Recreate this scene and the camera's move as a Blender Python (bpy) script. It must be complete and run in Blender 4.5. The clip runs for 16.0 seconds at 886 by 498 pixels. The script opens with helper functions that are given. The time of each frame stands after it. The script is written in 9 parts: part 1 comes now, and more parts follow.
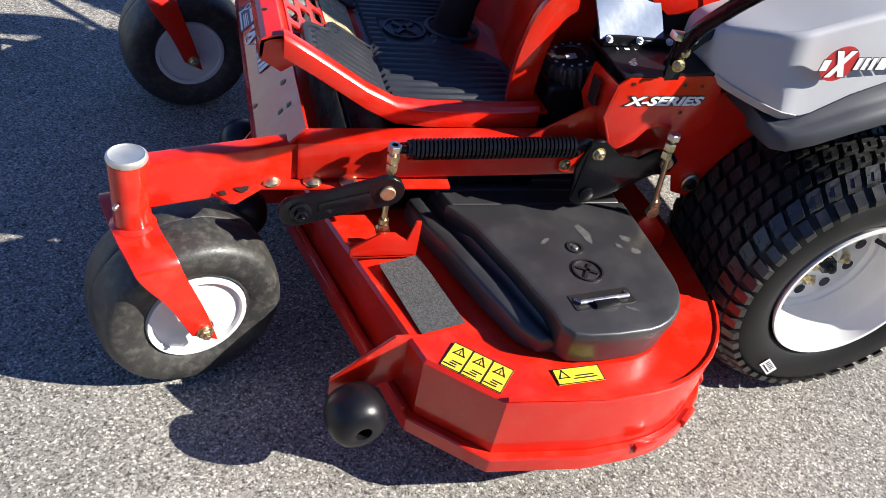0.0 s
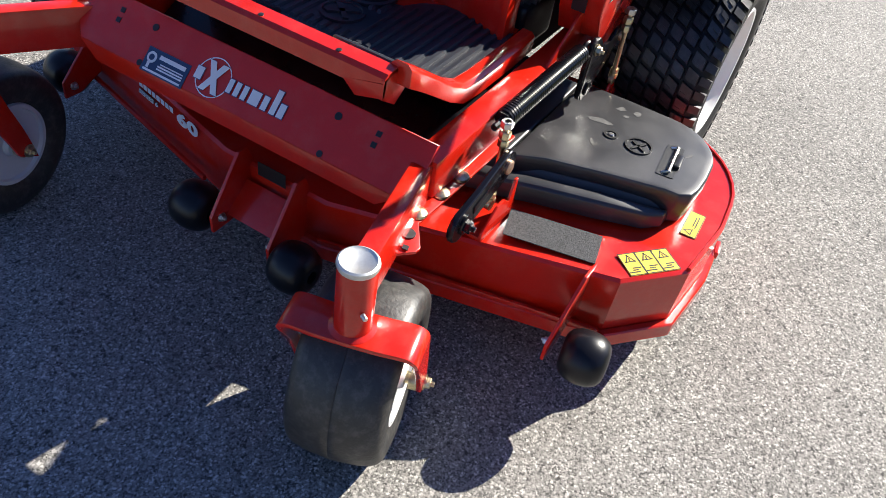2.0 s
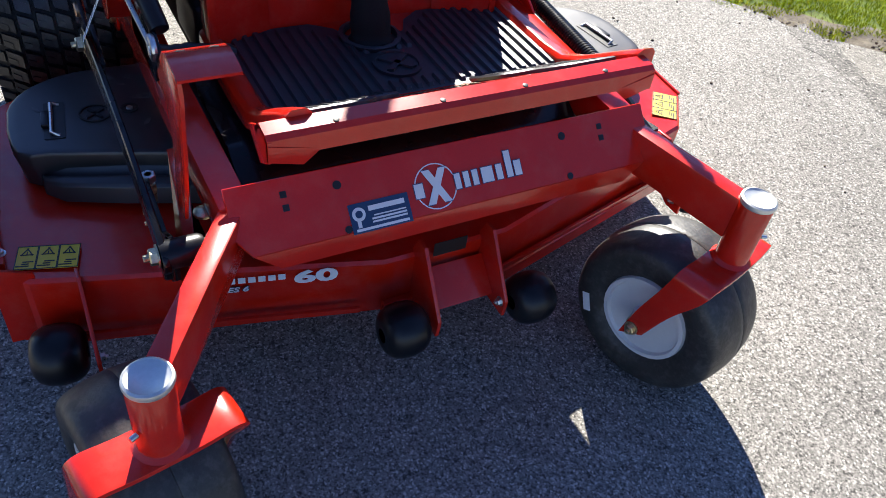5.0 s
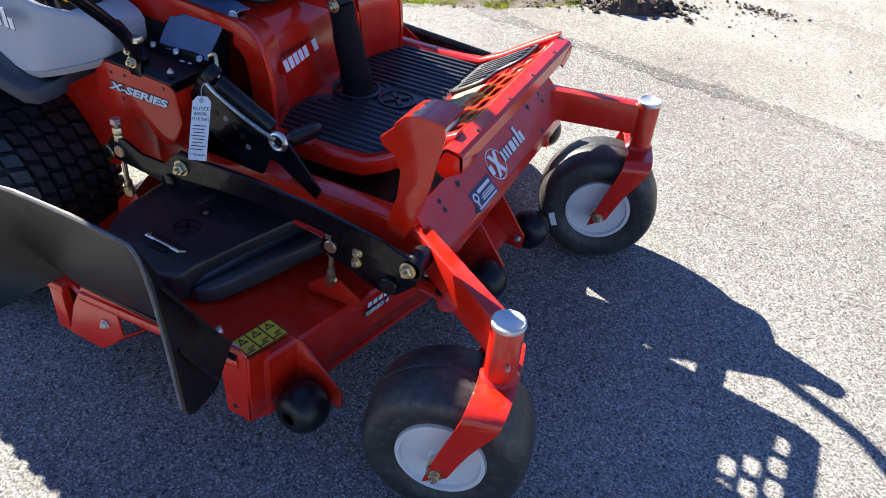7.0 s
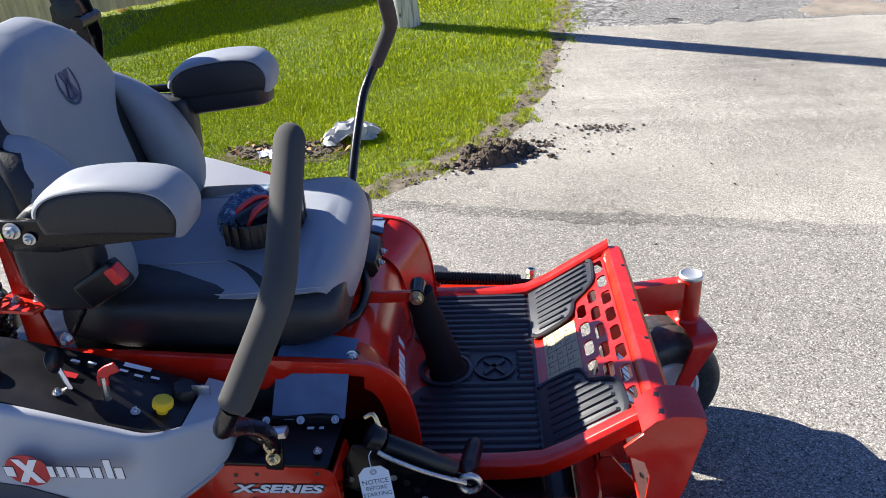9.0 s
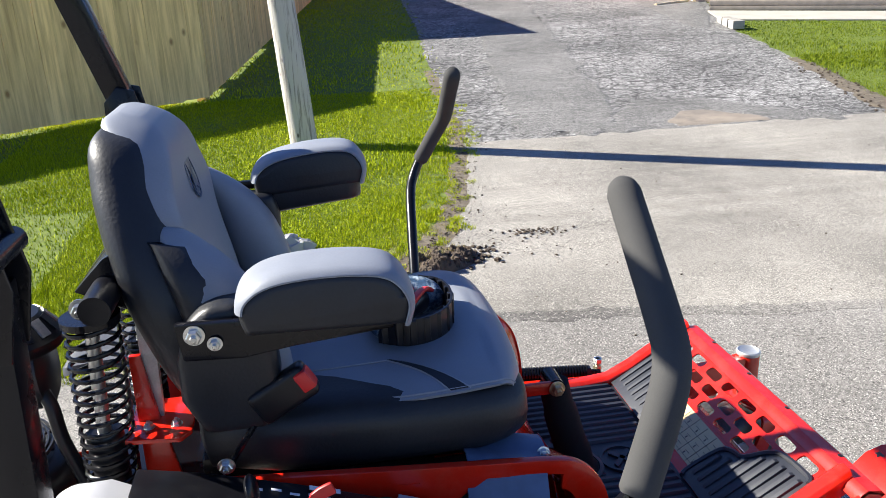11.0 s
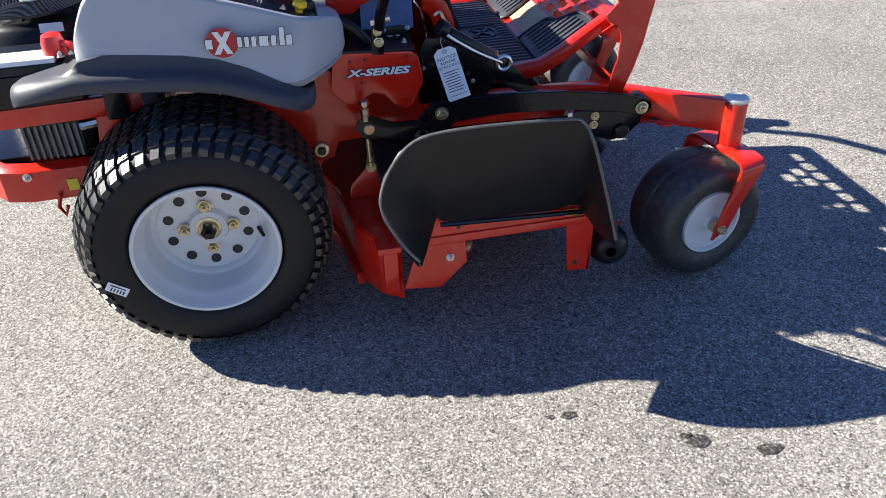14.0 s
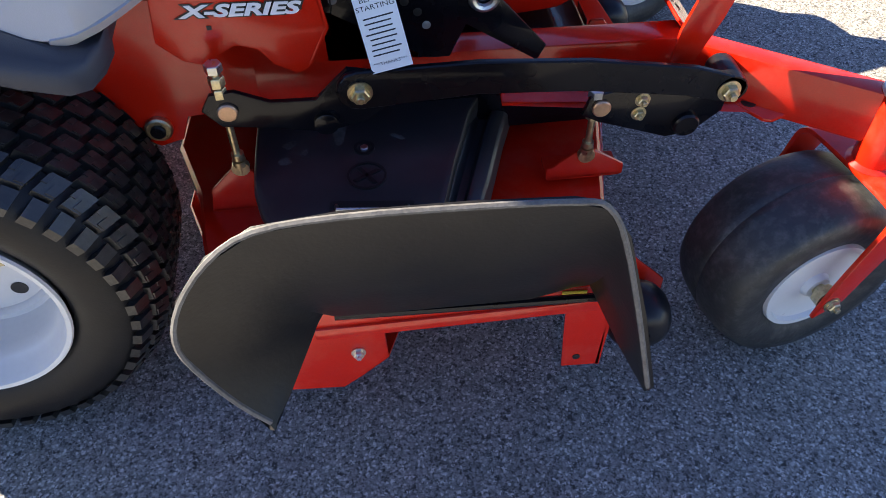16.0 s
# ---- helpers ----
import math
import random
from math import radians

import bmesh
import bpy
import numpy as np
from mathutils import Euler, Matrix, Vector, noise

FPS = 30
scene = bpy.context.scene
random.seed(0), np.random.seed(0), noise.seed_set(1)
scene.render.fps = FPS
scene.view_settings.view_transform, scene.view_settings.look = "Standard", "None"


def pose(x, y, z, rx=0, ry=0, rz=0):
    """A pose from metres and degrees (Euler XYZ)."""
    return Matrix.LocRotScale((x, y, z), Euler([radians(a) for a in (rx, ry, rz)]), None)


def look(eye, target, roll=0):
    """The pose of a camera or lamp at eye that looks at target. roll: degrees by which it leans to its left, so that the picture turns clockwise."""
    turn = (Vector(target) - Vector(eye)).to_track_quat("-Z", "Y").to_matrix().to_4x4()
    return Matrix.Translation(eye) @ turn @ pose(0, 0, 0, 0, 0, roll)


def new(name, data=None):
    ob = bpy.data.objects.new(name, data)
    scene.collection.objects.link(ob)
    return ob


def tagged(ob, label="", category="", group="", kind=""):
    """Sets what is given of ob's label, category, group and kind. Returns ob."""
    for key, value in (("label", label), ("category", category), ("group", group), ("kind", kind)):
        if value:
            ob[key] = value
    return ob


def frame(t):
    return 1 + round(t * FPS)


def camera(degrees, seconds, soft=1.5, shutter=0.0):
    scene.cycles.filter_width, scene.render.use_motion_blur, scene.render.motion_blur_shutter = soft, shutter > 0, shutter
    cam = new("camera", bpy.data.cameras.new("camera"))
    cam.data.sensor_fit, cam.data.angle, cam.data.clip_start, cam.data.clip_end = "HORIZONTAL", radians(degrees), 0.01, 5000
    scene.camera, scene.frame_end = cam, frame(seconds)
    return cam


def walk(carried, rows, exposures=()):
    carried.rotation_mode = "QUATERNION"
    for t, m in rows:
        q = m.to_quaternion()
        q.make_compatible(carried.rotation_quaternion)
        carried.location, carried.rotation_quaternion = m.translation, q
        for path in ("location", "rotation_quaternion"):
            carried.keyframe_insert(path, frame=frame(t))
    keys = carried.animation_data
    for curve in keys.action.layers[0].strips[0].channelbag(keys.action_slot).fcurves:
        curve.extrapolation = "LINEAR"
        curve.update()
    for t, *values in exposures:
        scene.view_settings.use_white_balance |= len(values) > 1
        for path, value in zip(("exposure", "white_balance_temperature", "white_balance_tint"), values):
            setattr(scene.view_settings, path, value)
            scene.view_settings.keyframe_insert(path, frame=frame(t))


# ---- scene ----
cam = camera(58.0, 16.0, soft=0.45)
PATH = [
    (0, (1.239, 1.526, 1.224), (0.655, 0.087, -0.038), 12.5),
    (0.5, (1.474, 1.364, 1.215), (0.799, 0.134, -0.211), 12.0),
    (1, (1.657, 1.213, 1.233), (0.719, 0.148, -0.176), 13.5),
    (1.5, (1.902, 1.038, 1.262), (0.681, 0.206, -0.086), 11.3),
    (2, (2.016, 0.862, 1.244), (0.664, 0.247, -0.096), 10.7),
    (2.5, (2.057, 0.582, 1.224), (0.642, 0.219, -0.143), 9.3),
    (3, (2.135, 0.32, 1.231), (0.664, 0.216, -0.119), 9.5),
    (3.5, (2.233, 0.048, 1.289), (0.768, 0.221, -0.062), 8.9),
    (4, (2.157, -0.187, 1.255), (0.718, 0.184, -0.084), 7.6),
    (4.5, (2.042, -0.393, 1.262), (0.674, 0.14, -0.097), 6.2),
    (4.7, (2.014, -0.475, 1.253), (0.695, 0.175, -0.103), 7.4),
    (6.8, (1.641, -1.462, 1.344), (0.999, -0.03, 0.104), 7.3),
    (7, (1.603, -1.55, 1.38), (1.003, -0.066, 0.18), 5.8),
    (7.5, (1.446, -1.575, 1.425), (0.872, -0.001, 0.332), 2.0),
    (8, (1.229, -1.463, 1.449), (0.709, 0.158, 0.399), 0.2),
    (8.5, (0.987, -1.434, 1.487), (0.654, 0.275, 0.503), -1.0),
    (9, (0.813, -1.412, 1.561), (0.697, 0.35, 0.62), -3.5),
    (9.5, (0.652, -1.284, 1.591), (0.69, 0.523, 0.735), -3.3),
    (9.7, (0.576, -1.246, 1.591), (0.653, 0.575, 0.767), -3.1),
    (11.8, (0.193, -1.548, 1.412), (0.548, 0.32, 0.792), -2.2),
    (12, (0.226, -1.644, 1.404), (0.571, 0.23, 0.796), -2.2),
    (12.5, (0.315, -1.898, 1.394), (0.663, -0.022, 0.794), -2.0),
    (13, (0.279, -2.117, 1.395), (0.638, -0.251, 0.773), -3.6),
    (13.5, (0.199, -2.317, 1.359), (0.559, -0.541, 0.512), -2.7),
    (13.7, (0.207, -2.334, 1.332), (0.528, -0.615, 0.36), -3.0),
    (14, (0.25, -2.244, 1.313), (0.556, -0.617, 0.189), -2.3),
    (14.5, (0.379, -2.039, 1.308), (0.687, -0.479, 0.095), -2.2),
    (15, (0.43, -1.845, 1.294), (0.716, -0.372, -0.027), -2.0),
    (15.5, (0.482, -1.586, 1.244), (0.724, -0.2, -0.178), -2.8),
    (16, (0.589, -1.36, 1.143), (0.758, -0.032, -0.343), -0.3),
]
walk(cam, [(t, look(eye, target, roll)) for t, eye, target, roll in PATH], [(0, 1.35, 6080, 11), (3.0, 1.45, 6080, 11), (4.5, 1.63, 6080, 11), (7, 1.95, 6080, 11), (8.5, 1.84, 6080, 11), (9.5, 1.50, 6080, 11), (12.5, 1.65, 6080, 11), (13.5, 1.6, 6080, 11), (15, 1.75, 6080, 11), (15.5, 1.95, 6080, 11), (16, 2.42, 6900, 11)])

# ---------------- world, sun ----------------
SUN_DIR = Vector((-0.757, 0.336, 0.5605)).normalized()
world = bpy.data.worlds.new("world")
scene.world = world
world.use_nodes = True
wn = world.node_tree.nodes
sky = wn.new("ShaderNodeTexSky")
sky.sky_type = "NISHITA"
sky.sun_disc = False
sky.sun_elevation = math.asin(SUN_DIR.z)
sky.sun_rotation = math.atan2(SUN_DIR.x, SUN_DIR.y)
sky.air_density, sky.dust_density, sky.ozone_density = 1.0, 0.0, 5.0
wn["Background"].inputs["Strength"].default_value = 0.055
deep = wn.new("ShaderNodeHueSaturation")
deep.inputs["Hue"].default_value, deep.inputs["Saturation"].default_value = 0.514, 1.06
world.node_tree.links.new(sky.outputs["Color"], deep.inputs["Color"])
world.node_tree.links.new(deep.outputs["Color"], wn["Background"].inputs["Color"])
sun_data = bpy.data.lights.new("sun", "SUN")
sun_data.energy, sun_data.angle, sun_data.color = 5.0, radians(0.53), (1.0, 0.92, 0.77)
sun = new("sun", sun_data)
sun.matrix_world = look(SUN_DIR * 30, (0, 0, 0))


# ---------------- materials ----------------
def mat(name, col, rough=0.5, metal=0.0, var=0.15, scale=12.0, bump=0.1, bscale=250.0, coat=0.0,
        spec=0.5, rvar=0.15, dust=None, dust_amt=0.0, dust_scale=6.0):
    """A principled surface with colour drift at two scales, uneven gloss, fine relief and optional dust."""
    m = bpy.data.materials.new(name)
    m.use_nodes = True
    nt = m.node_tree
    N, L = nt.nodes, nt.links
    p = N["Principled BSDF"]
    tc = N.new("ShaderNodeTexCoord")
    n1 = N.new("ShaderNodeTexNoise")
    n1.inputs["Scale"].default_value, n1.inputs["Detail"].default_value = scale, 4
    n2 = N.new("ShaderNodeTexNoise")
    n2.inputs["Scale"].default_value, n2.inputs["Detail"].default_value = bscale, 2
    L.new(tc.outputs["Object"], n1.inputs["Vector"])
    L.new(tc.outputs["Object"], n2.inputs["Vector"])
    add = N.new("ShaderNodeMath")
    add.operation = "MULTIPLY_ADD"
    add.inputs[1].default_value, add.inputs[2].default_value = 0.35, 0.0
    L.new(n2.outputs["Fac"], add.inputs[0])
    su = N.new("ShaderNodeMath")
    su.operation = "MULTIPLY_ADD"
    su.inputs[1].default_value = 0.65
    L.new(n1.outputs["Fac"], su.inputs[0])
    L.new(add.outputs[0], su.inputs[2])
    ramp = N.new("ShaderNodeValToRGB")
    e = ramp.color_ramp.elements
    e[0].position, e[1].position = 0.3, 0.7
    e[0].color = (*[c * (1 - var) for c in col], 1)
    e[1].color = (*[min(1, c * (1 + var)) for c in col], 1)
    L.new(su.outputs[0], ramp.inputs["Fac"])
    out = ramp.outputs["Color"]
    if dust:
        n3 = N.new("ShaderNodeTexNoise")
        n3.inputs["Scale"].default_value, n3.inputs["Detail"].default_value = dust_scale, 8
        n3.inputs["Roughness"].default_value = 0.65
        L.new(tc.outputs["Object"], n3.inputs["Vector"])
        r3 = N.new("ShaderNodeValToRGB")
        r3.color_ramp.elements[0].position, r3.color_ramp.elements[1].position = 0.48, 0.75
        r3.color_ramp.elements[1].color = (dust_amt, dust_amt, dust_amt, 1)
        L.new(n3.outputs["Fac"], r3.inputs["Fac"])
        mx = N.new("ShaderNodeMixRGB")
        mx.inputs["Color2"].default_value = (*dust, 1)
        L.new(r3.outputs["Color"], mx.inputs["Fac"])
        L.new(out, mx.inputs["Color1"])
        out = mx.outputs["Color"]
    L.new(out, p.inputs["Base Color"])
    rr = N.new("ShaderNodeMapRange")
    rr.inputs["To Min"].default_value, rr.inputs["To Max"].default_value = max(0.02, rough - rvar * 0.6), min(1, rough + rvar)
    L.new(n1.outputs["Fac"], rr.inputs["Value"])
    L.new(rr.outputs["Result"], p.inputs["Roughness"])
    p.inputs["Metallic"].default_value = metal
    p.inputs["Specular IOR Level"].default_value = spec
    p.inputs["Coat Weight"].default_value = coat
    p.inputs["Coat Roughness"].default_value = 0.048
    if bump:
        b = N.new("ShaderNodeBump")
        b.inputs["Strength"].default_value, b.inputs["Distance"].default_value = bump, 0.002
        L.new(n2.outputs["Fac"], b.inputs["Height"])
        L.new(b.outputs["Normal"], p.inputs["Normal"])
    return m


RED = mat("red_powder_coat", (0.56, 0.013, 0.003), 0.20, var=0.12, scale=7, bump=0.035, bscale=420, coat=0.30, rvar=0.12, dust=(0.52, 0.16, 0.11), dust_amt=0.15, dust_scale=19)
BLACK_PLASTIC = mat("black_plastic", (0.006, 0.006, 0.008), 0.30, spec=0.35, var=0.25, bump=0.08, bscale=600, dust=(0.10, 0.095, 0.09), dust_amt=0.14, dust_scale=9)
COVER_PLASTIC = mat("cover_plastic", (0.025, 0.025, 0.028), 0.36, spec=0.65, var=0.15, bump=0.05, bscale=500, dust=(0.16, 0.155, 0.15), dust_amt=0.10, dust_scale=12)
WATER_MARK = mat("dried_water_mark", (0.075, 0.074, 0.072), 0.5, var=0.5, scale=90, bump=0.0)
BLACK_STEEL = mat("black_steel", (0.004, 0.004, 0.006), 0.24, spec=0.25, var=0.2, bump=0.05, bscale=400, coat=0.2)
MAT_RUBBER = mat("ribbed_rubber", (0.020, 0.022, 0.029), 0.40, spec=0.5, var=0.25, bump=0.12, bscale=500, dust=(0.10, 0.095, 0.09), dust_amt=0.08, dust_scale=18)
RUBBER = mat("tyre_rubber", (0.007, 0.007, 0.008), 0.48, spec=0.3, var=0.3, bump=0.12, bscale=350, dust=(0.06, 0.055, 0.05), dust_amt=0.10, dust_scale=11)
TREAD_RUBBER = mat("dusty_tread_rubber", (0.013, 0.013, 0.013), 0.36, spec=0.7, var=0.35, scale=40, bump=0.15, bscale=300, dust=(0.12, 0.115, 0.10), dust_amt=0.35, dust_scale=45)
GLOSS_BLACK = mat("gloss_black_plastic", (0.010, 0.011, 0.014), 0.34, spec=0.5, var=0.2, bump=0.05, bscale=300)
CASTER_RUBBER = mat("caster_rubber", (0.027, 0.0265, 0.025), 0.45, spec=0.55, var=0.3, scale=30, bump=0.3, bscale=160, dust=(0.24, 0.22, 0.19), dust_amt=0.26, dust_scale=55)
CHUTE_RUBBER = mat("deflector_rubber", (0.008, 0.0075, 0.0075), 0.36, spec=0.3, var=0.25, scale=9, bump=0.15, bscale=160, dust=(0.05, 0.045, 0.04), dust_amt=0.2, dust_scale=7)
CUT_EDGE = mat("worn_cut_edge", (0.11, 0.105, 0.10), 0.6, var=0.4, scale=60, bump=0.3, bscale=300)
GREY_POD = mat("light_grey_plastic", (0.40, 0.405, 0.43), 0.42, var=0.04, bump=0.10, bscale=700, rvar=0.06)
DARK_FENDER = mat("dark_grey_fender", (0.038, 0.041, 0.052), 0.48, var=0.12, bump=0.12, bscale=700)
WHITE_RIM = mat("white_rim_paint", (0.67, 0.665, 0.65), 0.3, var=0.04, bump=0.03, bscale=120)
ZINC = mat("bright_zinc", (0.62, 0.62, 0.60), 0.28, metal=1.0, var=0.15, scale=90, bump=0.05)
CAP_ZINC = mat("dull_zinc", (0.66, 0.67, 0.64), 0.45, metal=0.85, var=0.10, scale=30, bump=0.06)
GOLD_ZINC = mat("yellow_zinc", (0.60, 0.51, 0.32), 0.3, metal=1.0, var=0.3, scale=120, bump=0.05)
COPPER_PIN = mat("bronze_pin", (0.55, 0.36, 0.24), 0.35, metal=0.9, var=0.15, scale=90, bump=0.05)
GREY_SEAT = mat("grey_vinyl", (0.222, 0.238, 0.272), 0.44, spec=0.4, var=0.08, scale=20, bump=0.10, bscale=420)
BLACK_SEAT = mat("black_vinyl", (0.015, 0.016, 0.019), 0.42, spec=0.45, var=0.2, scale=18, bump=0.22, bscale=190)
STITCH = mat("pale_thread", (0.27, 0.28, 0.30), 0.7, var=0.2, bump=0.2)
GRIP_FOAM = mat("black_foam_grip", (0.060, 0.059, 0.057), 0.9, spec=0.2, var=0.15, bump=0.10, bscale=900)
GRIT = mat("grit_tape", (0.058, 0.058, 0.060), 0.85, var=0.85, scale=260, bump=0.9, bscale=900)
YELLOW = mat("yellow_decal", (0.75, 0.55, 0.03), 0.4, var=0.05, bump=0.0)
YELLOW_KNOB = mat("yellow_knob_plastic", (0.80, 0.52, 0.01), 0.35, var=0.05, bump=0.0)
INK = mat("black_print", (0.012, 0.012, 0.012), 0.4, var=0.05, bump=0.0)
PRINT_WHITE = mat("white_print", (0.78, 0.78, 0.80), 0.4, var=0.03, bump=0.0)
PRINT_RED = mat("red_print", (0.42, 0.02, 0.025), 0.4, var=0.05, bump=0.0)
PRINT_BLUE = mat("blue_print", (0.02, 0.05, 0.12), 0.35, var=0.05, bump=0.0)
PAPER = mat("white_card", (0.80, 0.80, 0.78), 0.6, var=0.03, bump=0.05)
TAN_DECAL = mat("tan_decal", (0.55, 0.42, 0.22), 0.5, var=0.06, bump=0.0)
RED_KNOB = mat("red_plastic", (0.60, 0.02, 0.02), 0.35, var=0.08, bump=0.0)
BLUE_STRAP = mat("patterned_strap", (0.020, 0.055, 0.11), 0.6, var=0.9, scale=70, bump=0.4, bscale=300, dust=(0.55, 0.64, 0.70), dust_amt=0.95, dust_scale=75)
ALUMINIUM = mat("cast_aluminium", (0.45, 0.44, 0.43), 0.5, metal=0.8, var=0.25, scale=40, bump=0.4, bscale=300)
ENGINE_METAL = mat("dull_engine_metal", (0.17, 0.165, 0.16), 0.55, metal=0.5, var=0.4, scale=60, bump=0.4, bscale=200, dust=(0.05, 0.045, 0.04), dust_amt=0.7, dust_scale=30)
BLUE_FLAP = mat("glossy_vinyl_flap", (0.10, 0.14, 0.23), 0.36, spec=0.5, var=0.25, bump=0.25, bscale=40)
BOOT_RUBBER = mat("matte_boot_rubber", (0.009, 0.009, 0.010), 0.75, spec=0.2, var=0.25, bump=0.2, bscale=300)


def wood_material(name, col, dark, grain, knots, rough=0.75, low=0.30, high=0.62):
    """Sawn or weathered wood: grain drawn out along z, dark knots or checks, each board its own tone."""
    m = bpy.data.materials.new(name)
    m.use_nodes = True
    N, L = m.node_tree.nodes, m.node_tree.links
    p = N["Principled BSDF"]
    tc = N.new("ShaderNodeTexCoord")
    oi = N.new("ShaderNodeObjectInfo")
    off = N.new("ShaderNodeVectorMath")
    off.operation = "SCALE"
    off.inputs[0].default_value = (17, 9, 31)
    L.new(oi.outputs["Random"], off.inputs["Scale"])
    add = N.new("ShaderNodeVectorMath")
    L.new(tc.outputs["Object"], add.inputs[0])
    L.new(off.outputs[0], add.inputs[1])
    mp = N.new("ShaderNodeMapping")
    mp.inputs["Scale"].default_value = (1, 1, 0.06)
    L.new(add.outputs[0], mp.inputs["Vector"])
    n = N.new("ShaderNodeTexNoise")
    n.inputs["Scale"].default_value, n.inputs["Detail"].default_value, n.inputs["Roughness"].default_value = grain, 6, 0.6
    L.new(mp.outputs[0], n.inputs["Vector"])
    r = N.new("ShaderNodeValToRGB")
    e = r.color_ramp.elements
    e[0].position, e[1].position = low, high
    e[0].color, e[1].color = (*[a * 0.45 + b * 0.55 for a, b in zip(col, dark)], 1), (*col, 1)
    L.new(n.outputs["Fac"], r.inputs["Fac"])
    mk = N.new("ShaderNodeMapping")
    mk.inputs["Scale"].default_value = (1, 1, 0.55 if knots > 3 else 0.22)
    L.new(add.outputs[0], mk.inputs["Vector"])
    v = N.new("ShaderNodeTexVoronoi")
    v.inputs["Scale"].default_value = knots
    L.new(mk.outputs[0], v.inputs["Vector"])
    k = N.new("ShaderNodeMapRange")
    k.inputs["From Min"].default_value, k.inputs["From Max"].default_value = 0.05, 0.13
    k.inputs["To Min"].default_value, k.inputs["To Max"].default_value = 0.85, 0.0
    L.new(v.outputs["Distance"], k.inputs["Value"])
    mx = N.new("ShaderNodeMixRGB")
    mx.inputs["Color2"].default_value = (*dark, 1)
    L.new(k.outputs["Result"], mx.inputs["Fac"])
    L.new(r.outputs["Color"], mx.inputs["Color1"])
    tone = N.new("ShaderNodeMapRange")
    tone.inputs["To Min"].default_value, tone.inputs["To Max"].default_value = 0.80, 1.12
    L.new(oi.outputs["Random"], tone.inputs["Value"])
    mul = N.new("ShaderNodeMixRGB")
    mul.blend_type = "MULTIPLY"
    mul.inputs["Fac"].default_value = 1.0
    L.new(mx.outputs["Color"], mul.inputs["Color1"])
    L.new(tone.outputs["Result"], mul.inputs["Color2"])
    L.new(mul.outputs["Color"], p.inputs["Base Color"])
    p.inputs["Roughness"].default_value = rough
    b = N.new("ShaderNodeBump")
    b.inputs["Strength"].default_value, b.inputs["Distance"].default_value = 0.5, 0.003
    L.new(n.outputs["Fac"], b.inputs["Height"])
    L.new(b.outputs["Normal"], p.inputs["Normal"])
    return m


# lighter and warmer, to make up for bounce light on the fence's shaded side
FENCE_WOOD = wood_material("pale_fence_wood", (0.84, 0.63, 0.28), (0.24, 0.12, 0.04), 28, 4.6)
POLE_WOOD = wood_material("weathered_pole", (0.60, 0.56, 0.50), (0.060, 0.042, 0.030), 40, 9.0, 0.85, 0.40, 0.50)
SIDING = mat("white_siding", (0.62, 0.64, 0.68), 0.55, var=0.05, bump=0.05)
RED_SIDING = mat("red_brown_siding", (0.36, 0.10, 0.06), 0.65, var=0.15, scale=8, bump=0.2)
CREAM = mat("cream_base", (0.62, 0.52, 0.33), 0.8, var=0.1, bump=0.2)
ROOF = mat("roof_shingle", (0.10, 0.09, 0.085), 0.9, var=0.25, scale=10, bump=0.5)
CONCRETE = mat("pale_concrete", (0.36, 0.335, 0.29), 0.85, var=0.12, scale=3, bump=0.3)
TIMBER = mat("grey_timber", (0.24, 0.21, 0.18), 0.85, var=0.25, scale=8, bump=0.5)
STONE = mat("field_stone", (0.36, 0.31, 0.26), 0.8, var=0.5, scale=4, bump=0.5, bscale=60)
SOIL = mat("dark_soil", (0.075, 0.055, 0.038), 0.95, var=0.5, scale=30, bump=1.0, bscale=90)
# near-black tone that carries the dark of insides in its colour
DARK_IN = mat("dark_interior", (0.03, 0.028, 0.026), 0.9, var=0.2, bump=0.1)
BLUE_BIN = mat("blue_bin_plastic", (0.02, 0.06, 0.45), 0.45, var=0.1, bump=0.05)
GREY_BARREL = mat("grey_barrel", (0.25, 0.26, 0.28), 0.5, var=0.15, bump=0.1)
GLASS_DARK = mat("dark_window_glass", (0.03, 0.035, 0.04), 0.06, var=0.1, bump=0.0)


def leaf_material(name, dark, light, rough=0.55):
    m = bpy.data.materials.new(name)
    m.use_nodes = True
    N, L = m.node_tree.nodes, m.node_tree.links
    p = N["Principled BSDF"]
    g = N.new("ShaderNodeNewGeometry")
    r = N.new("ShaderNodeValToRGB")
    r.color_ramp.elements[0].color, r.color_ramp.elements[1].color = (*dark, 1), (*light, 1)
    L.new(g.outputs["Random Per Island"], r.inputs["Fac"])
    L.new(r.outputs["Color"], p.inputs["Base Color"])
    p.inputs["Roughness"].default_value = rough
    p.inputs["Specular IOR Level"].default_value = 0.04
    p.inputs["Subsurface Weight"].default_value = 0.0
    return m


GRASS = leaf_material("grass_blade", (0.165, 0.235, 0.003), (0.50, 0.54, 0.008))
STRAW = leaf_material("dry_grass_blade", (0.24, 0.20, 0.07), (0.50, 0.44, 0.20))
DEAD_LEAF = leaf_material("dead_leaf", (0.14, 0.075, 0.035), (0.42, 0.28, 0.15))
GRASS_FAR = leaf_material("house_lawn_blade", (0.07, 0.115, 0.006), (0.21, 0.25, 0.012))
SHRUB = leaf_material("yellow_green_leaf", (0.05, 0.06, 0.006), (0.19, 0.19, 0.02))
SHRUB_DARK = leaf_material("dark_green_leaf", (0.03, 0.05, 0.012), (0.07, 0.10, 0.025))


